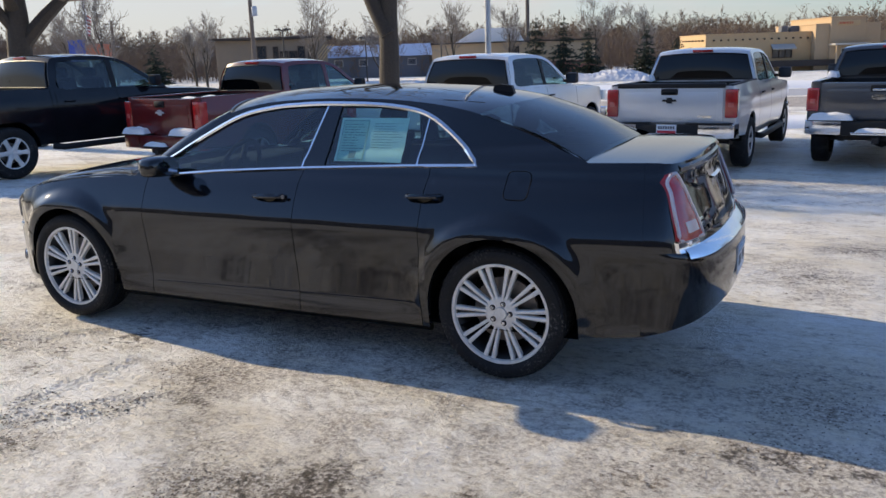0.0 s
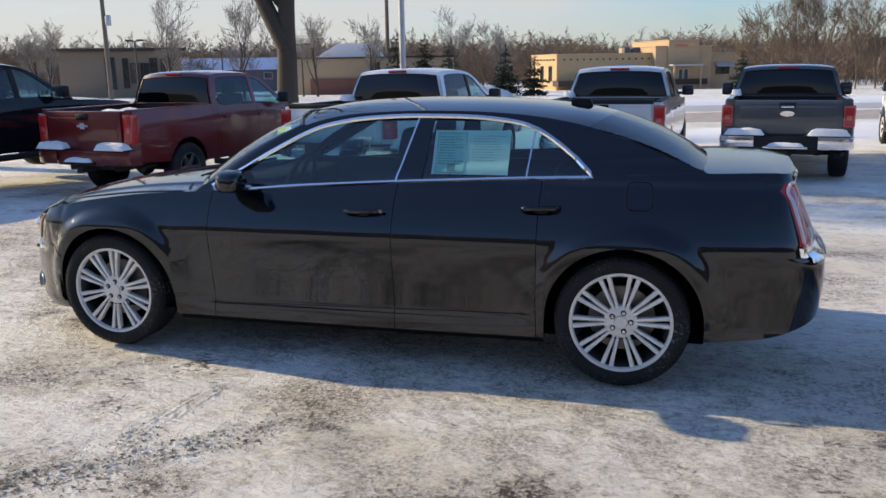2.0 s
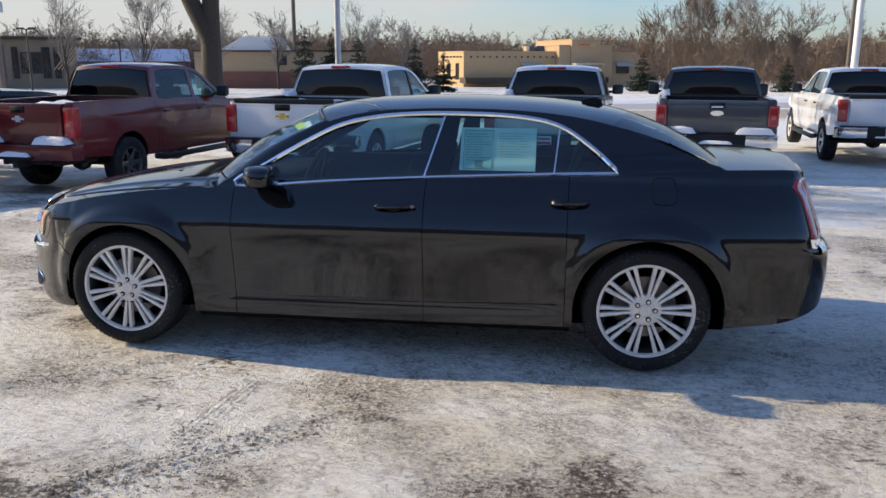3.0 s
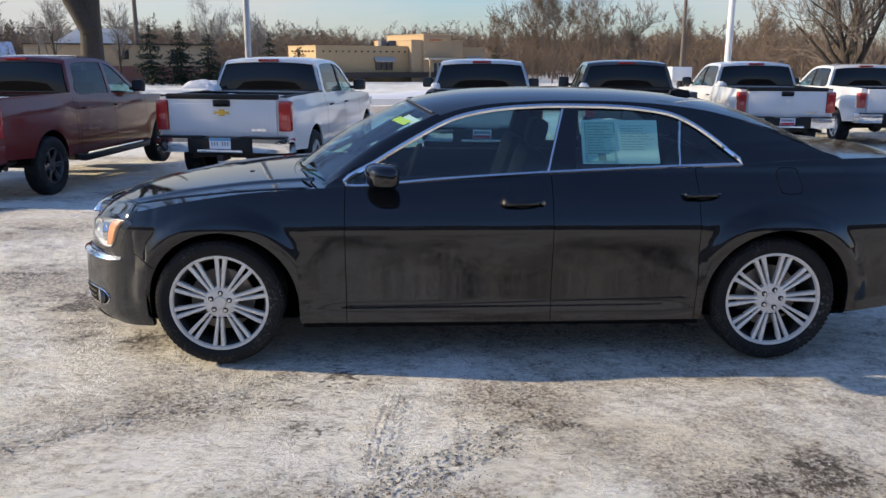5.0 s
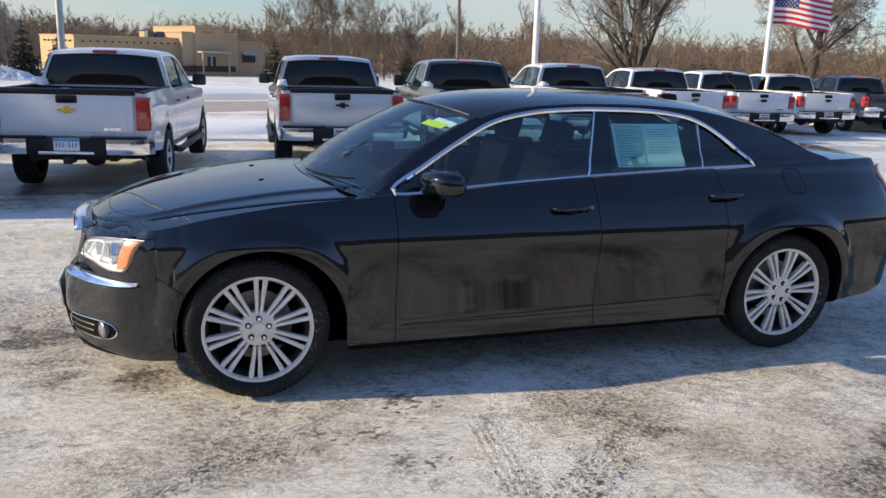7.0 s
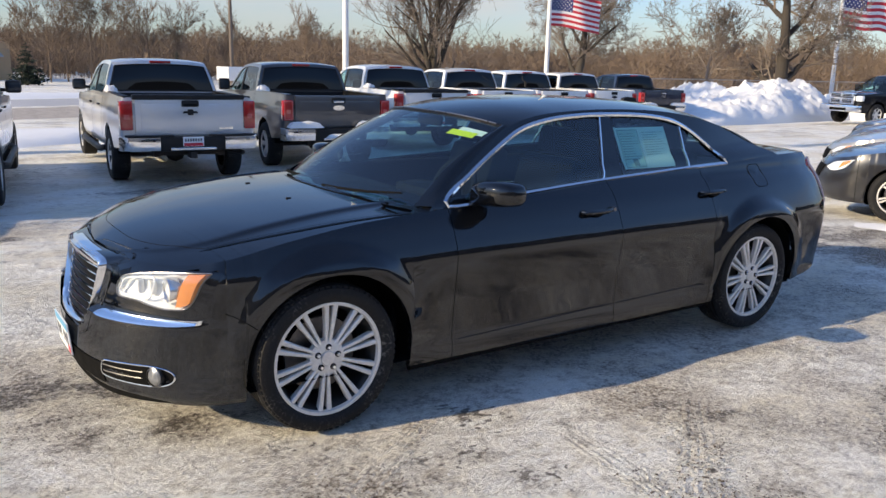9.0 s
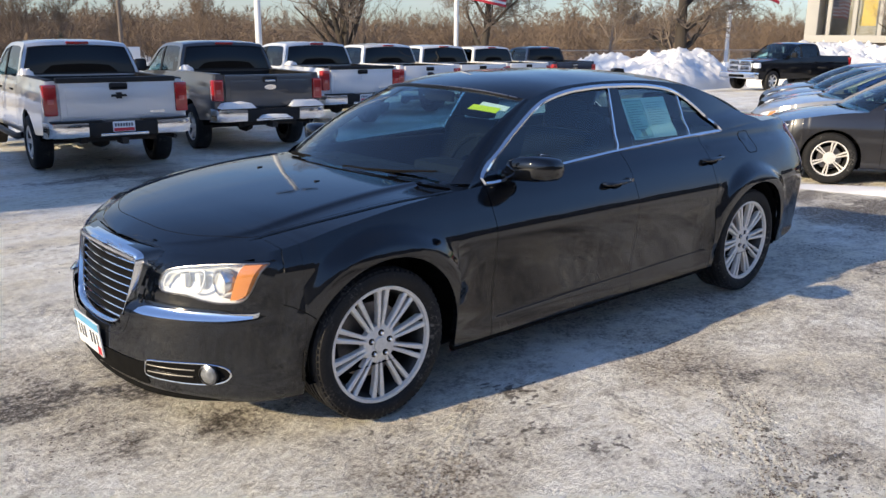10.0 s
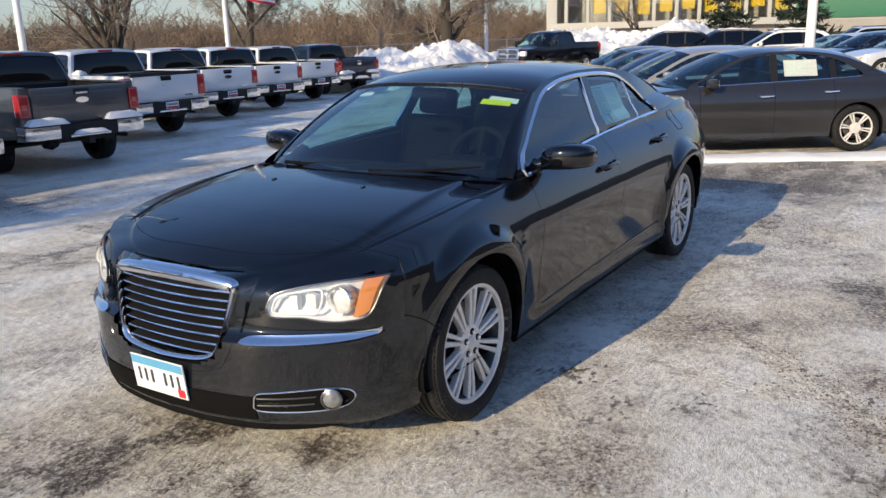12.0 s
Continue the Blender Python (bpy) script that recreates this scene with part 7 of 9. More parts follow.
        rows.append([Vector((p[0] + (-0.15 * (1 - f) ** 2.5 + 0.1 * f**2.5) * (1 - q * q), -y * q, p[1] + (1 - abs(q) ** 2.6) * 0.06)) for q in np.linspace(1, -1, 17)])
    bm = BM()
    grid(bm, rows)
    part("roof", bm, paint, car, angle=60)
    zb = 0.918
    base = [Vector((-1.0 - 0.24 * (1 - abs(q) ** 2.2), -0.78 * q, zb + 0.045 * (1 - q * q))) for q in np.linspace(1, -1, 17)]
    bm = BM()
    grid(bm, [[a.lerp(b, f) + Vector((-0.03, 0, 0.022)) * math.sin(math.pi * f) for a, b in zip(base, rows[0])] for f in np.linspace(0, 1, 9)])
    part("windshield", bm, "tinted_glass", car, angle=80)
    rb = [Vector((1.83 + 0.05 * (1 - q * q), -0.66 * q, 1.04 + 0.035 * (1 - q * q))) for q in np.linspace(1, -1, 17)]
    bm = BM()
    grid(bm, [[a.lerp(b, f) + Vector((0.02, 0, 0.02)) * math.sin(math.pi * f) for a, b in zip(rows[-1], rb)] for f in np.linspace(0, 1, 9)])
    part("rear_window", bm, "dark_glass", car, angle=80)
    bm = BM()
    grid(bm, [[p + Vector((-0.05, 0, 0.0)) for p in base], [p + Vector((0.02, 0, -0.02)) for p in base]])
    part("cowl", bm, "black_plastic", car)
    for s in (-1, 1):
        bm = BM()
        tube(bm, [(-1.12 + 0.02, s * 0.15 - 0.35, 0.985), (-1.06, s * 0.15 + 0.2, 0.99)], 0.008, 5)
        part("wiper", bm, "black_plastic", car)
    for s, (f, r) in zip((-1, 1), zip(fd, rd)):
        for x0, d, z in ((0.02, f, 0.80), (0.92, r, 0.845)):
            y = abs(sh.near(x0, z).y)
            bm = BM()
            tube(bm, spline([(x0, s * y, z), (x0 + 0.03, s * (y + 0.035), z + 0.002), (x0 + 0.17, s * (y + 0.035), z + 0.008), (x0 + 0.2, s * y, z + 0.01)], 4), 0.014, 7)
            part("door_handle", bm, "chrome", d)
        mr = new("door_mirror")
        mr.parent = car
        part("housing", box(BM(), (-0.66, s * 0.93, 1.0), (0.14, 0.20, 0.13), 0.045), paint, mr)
        part("mirror_glass", box(BM(), (-0.588, s * 0.93, 1.0), (0.006, 0.15, 0.09), 0.002), "chrome", mr)
        part("stalk", box(BM(), (-0.66, s * 0.81, 0.965), (0.08, 0.10, 0.04), 0.015), paint, mr)

        def nose(u, v, d=0.0, s=s):
            p = sh.front(-u, v, d)
            return Vector((p.x, p.y * -s, p.z))

        hl = new("headlamp")
        hl.parent = car
        part("lens", patch_grid(nose, spline([(0.50, 0.61), (0.60, 0.68), (0.74, 0.715), (0.80, 0.735)], 4), spline([(0.50, 0.60), (0.62, 0.57), (0.74, 0.61), (0.80, 0.73)], 4), 0.012, 12, 6), "pale_reflector", hl)
        part("turn_lens", patch_grid(nose, [(0.70, 0.695), (0.79, 0.725)], [(0.70, 0.61), (0.78, 0.69)], 0.016, 4, 4), "amber_lens", hl)
        tail = [(1.85, 0.98), (2.10, 0.99), (2.30, 0.985)]
        part("tail_lamp", patch_grid(lambda u, v, d=0.0, s=s: Vector((sh.near(u, v, d).x, sh.near(u, v, d).y * -s, v)), tail, [(1.98, 0.86), (2.15, 0.83), (2.30, 0.82)], 0.012, 6, 5), "red_lens", car)
        for x in (-1.385, 1.39):
            wheel_part(car, (x, s * 0.79, 0.325), 0.327, 0.225, 0.21, 6, s, "worn_alloy", "pairs", 0.02, hi=False, spin=11 if x < 0 else 40)
            bm = BM()
            lathe(bm, [(0.38, 0.0), (0.38, 0.28), (0.001, 0.28)], 28, c=(x, 0, 0.33))
            for v in bm.verts:
                v.co.y = s * (0.59 + (0.28 - v.co.y))
                v.co.z = max(v.co.z, 0.2)
            part("wheel_liner", bm, "dark_cavity", car)
        seat(car, -0.10, s * 0.36, 0.42, 0.5)
        seat(car, 0.80, s * 0.34, 0.42, 0.52)
    part("grille", patch_grid(lambda u, v, d=0.0: Vector((sh.front(-abs(u), v, d).x, u, v)), [(-0.42, 0.62), (-0.36, 0.46)], [(0.42, 0.62), (0.36, 0.46)], 0.008, 4, 12), "dark_cavity", car)
    part("dashboard", box(BM(), (-0.86, 0, 0.85), (0.42, 1.40, 0.16), 0.05), "interior_dark", car)
    part("parcel_shelf", box(BM(), (1.5, 0, 0.96), (0.5, 1.2, 0.03), 0.01), "interior_dark", car)
    steering(car, (-0.48, -0.36, 0.92))
    bm = BM()
    grid(bm, [[(x, y, 1.355) for y in (-0.5, 0, 0.5)] for x in (-0.1, 1.1)])
    part("headlining", bm, "interior_dark", car)
    if sheet:
        bm = BM()
        grid(bm, [[hs.at(x, z, 0.009) for x in np.linspace(0.40, 0.86, 5)] for z in (1.06, 1.17, 1.28)])
        st = part("window_sheet", bm, "sheet_paper", car, "white printed sheet in the rear window")
        bm = BM()
        bars(bm, lambda u, v: hs.at(u, v, 0.006), 0.43, 1.08, 0.84, 1.26, 9, 0.25, 12, 4)
        part("print_bar", bm, "sticker_mid", st)
    return car


HEAD = Vector((-0.5, 0.866))
SIDE = Vector((0.866, 0.5))


def car_pose(k, ahead, c=(8.62, 0.21)):
    p = Vector(c) + SIDE * k + HEAD * ahead
    return at_ground(p.x, p.y, -60)


family_sedan("dark grey four-door sedan with a white sheet in its window", "charcoal_paint", car_pose(0, 0.1))
family_sedan("pale beige sedan parked beside the dark grey one", "beige_paint", car_pose(2.75, 0.1), False)
family_sedan("blue sedan in the parked row", "blue_paint", car_pose(5.5, -0.2), False)
gs = family_sedan("charcoal grey sedan in the parked row", "grey_paint", car_pose(8.3, -0.2), False)
copy_thing(gs, car_pose(11.1, -0.3))

# ---- cars farther down the lot ----
SUV_OUT = [(-2.30, 0.0), (-2.27, -0.30), (-2.18, -0.58), (-2.02, -0.78), (-1.7, -0.88), (-0.8, -0.91), (0.9, -0.91), (1.7, -0.90), (2.1, -0.86), (2.28, -0.70), (2.33, -0.35), (2.34, 0.0)]
SUV_FI = [(0.25, 0.08), (0.35, 0.01), (0.55, 0.0), (0.80, 0.03), (0.95, 0.10), (1.1, 0.2)]
SUV_SI = [(0.25, 0.06), (0.35, 0.01), (0.60, 0.0), (0.85, 0.01), (1.0, 0.05), (1.12, 0.10)]
SUV_RI = [(0.3, 0.1), (0.45, 0.0), (0.8, 0.0), (1.0, 0.03), (1.15, 0.06)]
SUV_TOP = [(-2.4, 0.93), (-2.0, 0.98), (-1.3, 1.04), (-0.9, 1.06), (0.5, 1.09), (2.4, 1.12)]
SUV_LOW = [(-2.4, 0.30), (0.0, 0.32), (2.4, 0.38)]


def suv(label, paint, m, snow=True):
    CORE[0] = Vector((0, 0, 1.0))
    car = thing("suv", label, "suv", m, "suvs parked at the far side of the lot")
    sh = Shell(SUV_OUT, SUV_FI, SUV_SI, SUV_RI, SUV_LOW, SUV_TOP, [(-1.38, 0.37, 0.41), (1.36, 0.37, 0.41)], 5)
    cuts = (-1.82, -0.78, 0.25, 1.05, 1.95)
    for x in cuts:
        sh.split(x - 0.003)
        sh.split(x + 0.003)
    part("front_bumper", join_sides(lambda: sh.panel(-9, cuts[0] - 0.003, 10)), paint, car)
    for name, a, b in (("front_fender", 0, 1), ("front_door", 1, 2), ("rear_door", 2, 3), ("rear_quarter_panel", 3, 4)):
        both(name, lambda: sh.panel(cuts[a] + 0.003, cuts[b] - 0.003, 10), paint, car)
    part("tailgate", join_sides(lambda: sh.panel(cuts[4] + 0.003, 9, 10)), paint, car)
    part("inner_body", join_sides(lambda: sh.panel(-9, 9, 6, extra=0.025, lip=0)), "dark_cavity", car)
    part("hood", sh.deck(-9, sh.pts[sh.index(-0.95)][0], [(-2.18, 0.95), (-1.9, 1.03), (-1.5, 1.08), (-1.05, 1.12)], 8, 2.3), paint, car, angle=50)

    def gy(x, z):
        return 0.80 - (z - 1.08) * 0.34

    outer = [(-0.98, 1.055), (-0.62, 1.30), (-0.30, 1.50), (-0.02, 1.62), (0.4, 1.665), (1.2, 1.66), (1.85, 1.60), (2.10, 1.42), (2.25, 1.12), (1.2, 1.105), (0.0, 1.08)]
    dlo = [(-0.78, 1.10), (-0.50, 1.30), (-0.22, 1.47), (0.02, 1.56), (0.4, 1.60), (1.2, 1.59), (1.70, 1.53), (1.92, 1.38), (2.0, 1.17), (1.2, 1.14), (0.0, 1.115)]
    hs = House(outer, dlo, gy, 72)

    def frame_mesh():
        bm = BM()
        rows = [[hs.at(*(a + (b - a) * f)) for a, b in zip(hs.outer2, hs.dlo2)] for f in (0, 0.5, 1.0)]
        rows.append([p + Vector((0, 0.03, 0)) for p in rows[-1]])
        grid(bm, rows, wrap=True)
        return bm

    def pane():
        bm = BM()
        fill_poly(bm, [hs.at(*p, 0.012) for p in hs.dlo2])
        return bm

    both("side_frame", frame_mesh, paint, car)
    both("side_window", pane, "dark_window", car)
    for xa in (0.22, 1.02):
        both("door_pillar", lambda: grid_mesh([[hs.at(x, z, d) for x, d in ((xa, 0.02), (xa, 0.003), (xa + 0.08, 0.003), (xa + 0.08, 0.02))] for z in (1.12, 1.35, 1.59)]), "black_plastic", car)
    rl = sorted([p for p in hs.outer2 if p[1] > 1.56 and -0.2 < p[0] < 2.0], key=lambda p: p[0])
    rows = [[Vector((p[0] - 0.1 * (1 - i / (len(rl) - 1)) * (1 - q * q), -gy(*p) * q, p[1] + (1 - abs(q) ** 2.6) * 0.05)) for q in np.linspace(1, -1, 11)] for i, p in enumerate(rl)]
    part("roof", grid_mesh(rows), paint, car, angle=60)
    base = [Vector((-1.0 - 0.16 * (1 - q * q), -0.80 * q, 1.07 + 0.05 * (1 - q * q))) for q in np.linspace(1, -1, 11)]
    part("windshield", grid_mesh([[a.lerp(b, f) for a, b in zip(base, rows[0])] for f in (0, 0.5, 1.0)]), "dark_glass", car, angle=80)
    rb = [Vector((2.25 + 0.04 * (1 - q * q), -0.76 * q, 1.12)) for q in np.linspace(1, -1, 11)]
    part("rear_window", grid_mesh([[a.lerp(b, f) for a, b in zip(rows[-1], rb)] for f in (0, 0.5, 1.0)]), "dark_window", car, angle=80)
    for s in (-1, 1):
        part("roof_rail", tube(BM(), [(-0.05, s * 0.60, 1.66), (0.1, s * 0.60, 1.71), (1.6, s * 0.60, 1.70), (1.75, s * 0.60, 1.64)], 0.018, 6), "black_plastic", car)
        part("headlamp", box(BM(), (-2.10, s * 0.66, 0.84), (0.22, 0.26, 0.14), 0.04), "lamp_white", car)
        part("tail_lamp", box(BM(), (2.24, s * 0.76, 0.98), (0.12, 0.16, 0.26), 0.04), "red_lens", car)
        part("door_mirror", box(BM(), (-0.66, s * 0.98, 1.17), (0.13, 0.20, 0.15), 0.045), paint, car)
        for x in (-1.38, 1.36):
            wheel_part(car, (x, s * 0.79, 0.36), 0.36, 0.235, 0.22, 5, s, "worn_alloy", "star", 0.02, hi=False)
    part("grille", box(BM(), (-2.27, 0, 0.74), (0.06, 0.9, 0.20), 0.02), "chrome", car)
    if snow:
        bm = BM()
        top = [[p + Vector((0, 0, 0.05 + 0.05 * noise.noise((p.x * 2.2, p.y * 2.2, 4)))) for p in r[1:-1]] for r in rows[3:-2]]
        low = [[p + Vector((0, 0, -0.01)) for p in r[1:-1]] for r in rows[3:-2]]
        grid(bm, top)
        edge = lambda g: g[0] + [r[-1] for r in g[1:]] + g[-1][-2::-1] + [r[0] for r in g[-2:0:-1]]
        grid(bm, [edge(top), edge(low)], wrap=True)
        part("roof_snow", tidy(bm), "snow", car, "cap of old snow on the roof")
    return car


def grid_mesh(rows):
    bm = BM()
    grid(bm, rows)
    return bm


sv = suv("dark suv with a cap of snow on its roof", "black_truck_paint", at_ground(35.6, 10.1, -70))
copy_thing(sv, at_ground(36.3, 7.7, -66))
sw = suv("white suv with snow on its roof, far in the lot", "white_paint", at_ground(33.2, 4.6, -66))
suv("silver suv at the far side of the lot", "silver_paint", at_ground(41.0, 2.2, -60), False)
fs = family_sedan("dark blue sedan at the far side of the lot", "navy_paint", at_ground(31.0, 1.9, -60), False, group="sedans in the far row")
for x, y in ((27.2, 0.2), (33.5, -0.6)):
    copy_thing(fs, at_ground(x, y, -60))
fp = family_sedan("silver sedan at the far side of the lot", "silver_paint", at_ground(29.2, 1.1, -60), False, group="sedans in the far row")
for x, y in ((25.0, -1.2), (31.0, -1.8)):
    copy_thing(fp, at_ground(x, y, -60))

# ---- ground ----


def ground_sheet():
    """One sheet to the horizon, finest where the sedan stands."""
    bm = BM()
    def steps():
        xs = [0.0]
        d = 0.09
        while xs[-1] < 900:
            xs.append(xs[-1] + d)
            if xs[-1] > 7:
                d *= 1.09
        return [-x for x in reversed(xs[1:])] + xs
    xs = steps()
    rows = []
    for y in xs:
        row = []
        for x in xs:
            z = drop(x, y)
            r = math.hypot(x, y)
            if r < 60:
                f = min(1.0, 12 / (r + 1))
                z += f * (0.012 * (noise.noise((x * 0.9, y * 0.9, 3)) - 0.2) + 0.007 * noise.noise((x * 3.1, y * 3.1, 8)))

            row.append((x, y, z - 0.006))
        rows.append(row)
    grid(bm, rows)
    g = part("ground", bm, "packed_snow_lot", angle=60, normals=False)
    return tagged(g, "packed icy snow with gritty brown patches over asphalt", "ground", kind="structure")


ground_sheet()


# ---- the site: road, snow banks, poles, flags, fence ----
U = Vector((0.90, 0.436))
N = Vector((-0.436, 0.90))


def strip(name, n0, n1, mat, label, cat, lift=0.02, u0=-160, u1=160, wob=0.0, rise=0.0, seed=0):
    """A long band of ground along the road's direction."""
    bm = BM()
    rows = []
    for i in range(121):
        u = u0 + (u1 - u0) * i / 120
        row = []
        for j in range(13):
            f = j / 12
            w = wob * noise.noise((u * 0.25, seed, f * 2))
            n = n0 + (n1 - n0) * f + w
            p = U * u + N * n
            z = drop(p.x, p.y) + lift + rise * math.sin(math.pi * f) * (0.75 + 0.6 * noise.noise((u * 0.35, f * 2, seed)))
            if j in (0, 12):
                z -= 0.05
            row.append((p.x, p.y, z))
        rows.append(row)
    grid(bm, rows)
    return tagged(part(name, bm, mat, normals=False, angle=60), label, cat, kind="structure")


strip("verge", 24.0, 32.4, "stubble", "snowy verge with brown stubble", "ground", 0.015, wob=0.6)
strip("road", 33.0, 41.0, "road_slush", "salted grey road with slush", "road", 0.02)
strip("snow_bank", 14.8, 18.4, "snow", "smooth ploughed snow along the lot", "snow", 0.02, -30, 60, 0.8, 0.30, 4)
strip("snow_bank", 41.6, 46.5, "snow", "snow bank beyond the road", "snow", 0.02, -160, 160, 0.6, 0.35, 9)


def heap(name, c, size, label, seed, mat="snow", turn=0.0):
    bm = BM()
    rows = []
    n = 110
    ca, sa = math.cos(turn), math.sin(turn)
    for i in range(n + 1):
        row = []
        for j in range(n + 1):
            u, v = i / n * 2 - 1, j / n * 2 - 1
            e = max(0.0, 1 - (u * u) ** 1.6) * max(0.0, 1 - (v * v) ** 1.6)
            q = (u * size[0] * 0.35, v * size[1] * 0.35)
            h = e ** 0.6 * (0.78 + 0.45 * noise.noise((q[0] * 0.5 + seed, q[1] * 0.5, 0)) + 0.17 * noise.noise((q[0] * 1.7 + seed, q[1] * 1.7, 3)) + 0.12 * noise.noise((q[0] * 5 + seed, q[1] * 5, 7)) + 0.10 * abs(noise.noise((q[0] * 11 + seed, q[1] * 11, 5))))
            x, y = u * size[0] / 2, v * size[1] / 2
            X, Y = c[0] + x * ca - y * sa, c[1] + x * sa + y * ca
            row.append((X, Y, drop(X, Y) - 0.03 + size[2] * max(0.0, h)))
        rows.append(row)
    grid(bm, rows)
    return tagged(part(name, bm, mat, normals=False, angle=50), label, "snow heap")


heap("snow_mound", (30.4, 20.6), (17, 7, 1.65), "tall heap of ploughed snow at the lot's edge", 3, turn=0.10)
heap("snow_mound", (46.0, 15.0), (24, 8, 2.1), "long ploughed snow heap before the glazed building", 8, turn=-0.2)
heap("snow_ridge", (7.95, -1.4), (6.2, 0.62, 0.10), "low ridge of snow along the parked dark grey sedan", 12, turn=radians(-60.5))
heap("snow_mound", (-16.0, 69.0), (8, 4, 1.0), "grey snow heap across the road", 5, "dirty_snow")


def pole(name, x, y, z1, r0, r1, mat, label, cat, arms=None):
    t = thing(name, label, cat, at_ground(x, y))
    h = z1 - drop(x, y)
    bm = BM()
    tube(bm, [(0, 0, -0.05), (0, 0, h * 0.5), (0, 0, h)], [r0, (r0 + r1) / 2, r1], 14)
    part("shaft", bm, mat, t)
    if cat != "utility pole":
        bm = BM()
        lathe(bm, [(r0 * 2.2, 0.0), (r0 * 2.2, 0.03), (r0 * 1.3, 0.06)], 16, "z")
        part("base_plate", bm, mat, t)
    if arms == "lamp":
        for s in (-1, 1):
            part("lamp_head", box(BM(), (s * 0.55, 0, h + 0.05), (0.6, 0.35, 0.16), 0.04), "dark_pole", t)
        part("arm", box(BM(), (0, 0, h - 0.02), (0.9, 0.08, 0.08), 0.02), "dark_pole", t)
    if arms == "wires":
        for zz, w in ((h - 0.4, 1.1), (h - 3.2, 0.9)):
            part("crossarm", box(BM(), (0, 0, zz), (w * 2, 0.1, 0.12), 0.01), "old_wood", t)
            for k in (-0.9, -0.5, 0.5, 0.9):
                part("insulator", lathe(BM(), [(0.03, 0.0), (0.06, 0.05), (0.05, 0.15), (0.01, 0.18)], 8, "z", (k * w, 0, zz + 0.06)), "pale_wall", t)
    if arms == "drum":
        part("transformer", lathe(BM(), [(0.001, 0.0), (0.2, 0.0), (0.2, 0.6), (0.16, 0.68), (0.001, 0.7)], 14, "z", (0.33, 0, h - 5.0)), "galvanised", t)
        part("crossarm", box(BM(), (0, 0, h - 0.5), (2.2, 0.1, 0.12), 0.01), "old_wood", t)
    return t


pole("light_pole", -3.68, 11.69, 8.5, 0.066, 0.052, "galvanised", "tall grey steel light pole in the snow", "light pole", "lamp")
pole("light_pole", 8.65, 18.68, 9.0, 0.10, 0.075, "white_pole", "white light pole behind the trucks", "light pole", "lamp")
pole("light_pole", 21.3, 1.3, 9.0, 0.14, 0.11, "white_pole", "white light pole among the parked cars", "light pole", "lamp")
pole("light_pole", -29.06, 85.1, 13.5, 0.24, 0.19, "old_wood", "brown wooden pole beside the road", "utility pole")
pole("utility_pole", -35.5, 44.7, 9.5, 0.17, 0.12, "old_wood", "wooden utility pole with a grey drum", "utility pole", "drum")
pole("utility_pole", 29.0, 85.1, 11.0, 0.22, 0.16, "old_wood", "wooden utility pole with cross arms", "utility pole", "wires")
pole("utility_pole", -78.0, 72.0, 6.5, 0.2, 0.16, "old_wood", "far wooden utility pole", "utility pole", "wires")
for x, y, z in ((-34.5, 74.0, 3.7), (-47.0, 80.0, 3.4), (-44.0, 60.0, 4.0)):
    pole("street_lamp", x, y, z, 0.09, 0.07, "dark_pole", "dark square-headed lamp post", "street lamp", "lamp")


def flag(x, y, zpole, z0, z1, length, heading, seed):
    t = thing("flagpole", "white flagpole flying a striped flag", "flagpole", at_ground(x, y))
    base = drop(x, y)
    bm = BM()
    tube(bm, [(0, 0, -0.05), (0, 0, (zpole - base) * 0.5), (0, 0, zpole - base)], [0.12, 0.10, 0.07], 14)
    part("shaft", bm, "white_pole", t)
    part("finial", lathe(BM(), [(0.001, -0.1), (0.1, 0.0), (0.001, 0.1)], 12, "z", (0, 0, zpole - base + 0.08)), "gold_badge", t)
    fl = new("flag")
    fl.parent = t
    c, s = math.cos(heading), math.sin(heading)

    def at(u, v, d=0.0):
        """u along the flag, v up it."""
        amp = 0.26 * u
        off = amp * math.sin(u * 7.0 + v * 1.2 + seed) + d
        sag = -0.16 * u * u * 1.2 + 0.05 * math.sin(u * 9 + seed) * u
        return (0.1 * c + length * u * 0.94 * c - off * s, 0.1 * s + length * u * 0.94 * s + off * c, z0 - base + (z1 - z0) * v + sag * (z1 - z0) * 0.5 - 0.09 * u * (z1 - z0) + 0.07 * math.sin(u * 5.2 + seed * 2) * (z1 - z0) * u)

    for k in range(13):
        bm = BM()
        u0 = 0.4 if k > 5 else 0.0
        grid(bm, [[at(u, (k + f) / 13) for u in np.linspace(u0, 1, 22)] for f in (0, 1)])
        part("stripe", bm, "flag_red" if k % 2 == 0 else "flag_white", fl, angle=80)
    bm = BM()
    grid(bm, [[at(u, v) for u in np.linspace(0, 0.4, 10)] for v in np.linspace(6 / 13, 1, 5)])
    part("canton", bm, "flag_blue", fl, angle=80)
    star = None
    for i in range(9):
        for j in range(6 if i % 2 == 0 else 5):
            u = 0.4 * (j + (0.5 if i % 2 == 0 else 1.0)) / 6
            v = 6 / 13 + 7 / 13 * (i + 0.5) / 9
            bm = BM()
            for sd in (-0.004, 0.004):
                bm.faces.new([bm.verts.new(at(u + 0.017 * math.cos(a) * 0.6, v + 0.021 * math.sin(a), sd)) for a in np.linspace(0, 2 * math.pi, 6)[:-1]])
            part("star", bm, "flag_white", fl, angle=0)
    return t


flag(22.9, 25.95, 9.0, 3.35, 4.85, 2.7, -0.35, 0.4)
flag(41.4, 22.9, 11.0, 4.05, 6.30, 3.8, -0.35, 1.7)
flag(-52.8, 45.5, 8.0, 3.9, 5.7, 2.4, 2.3, 2.2)


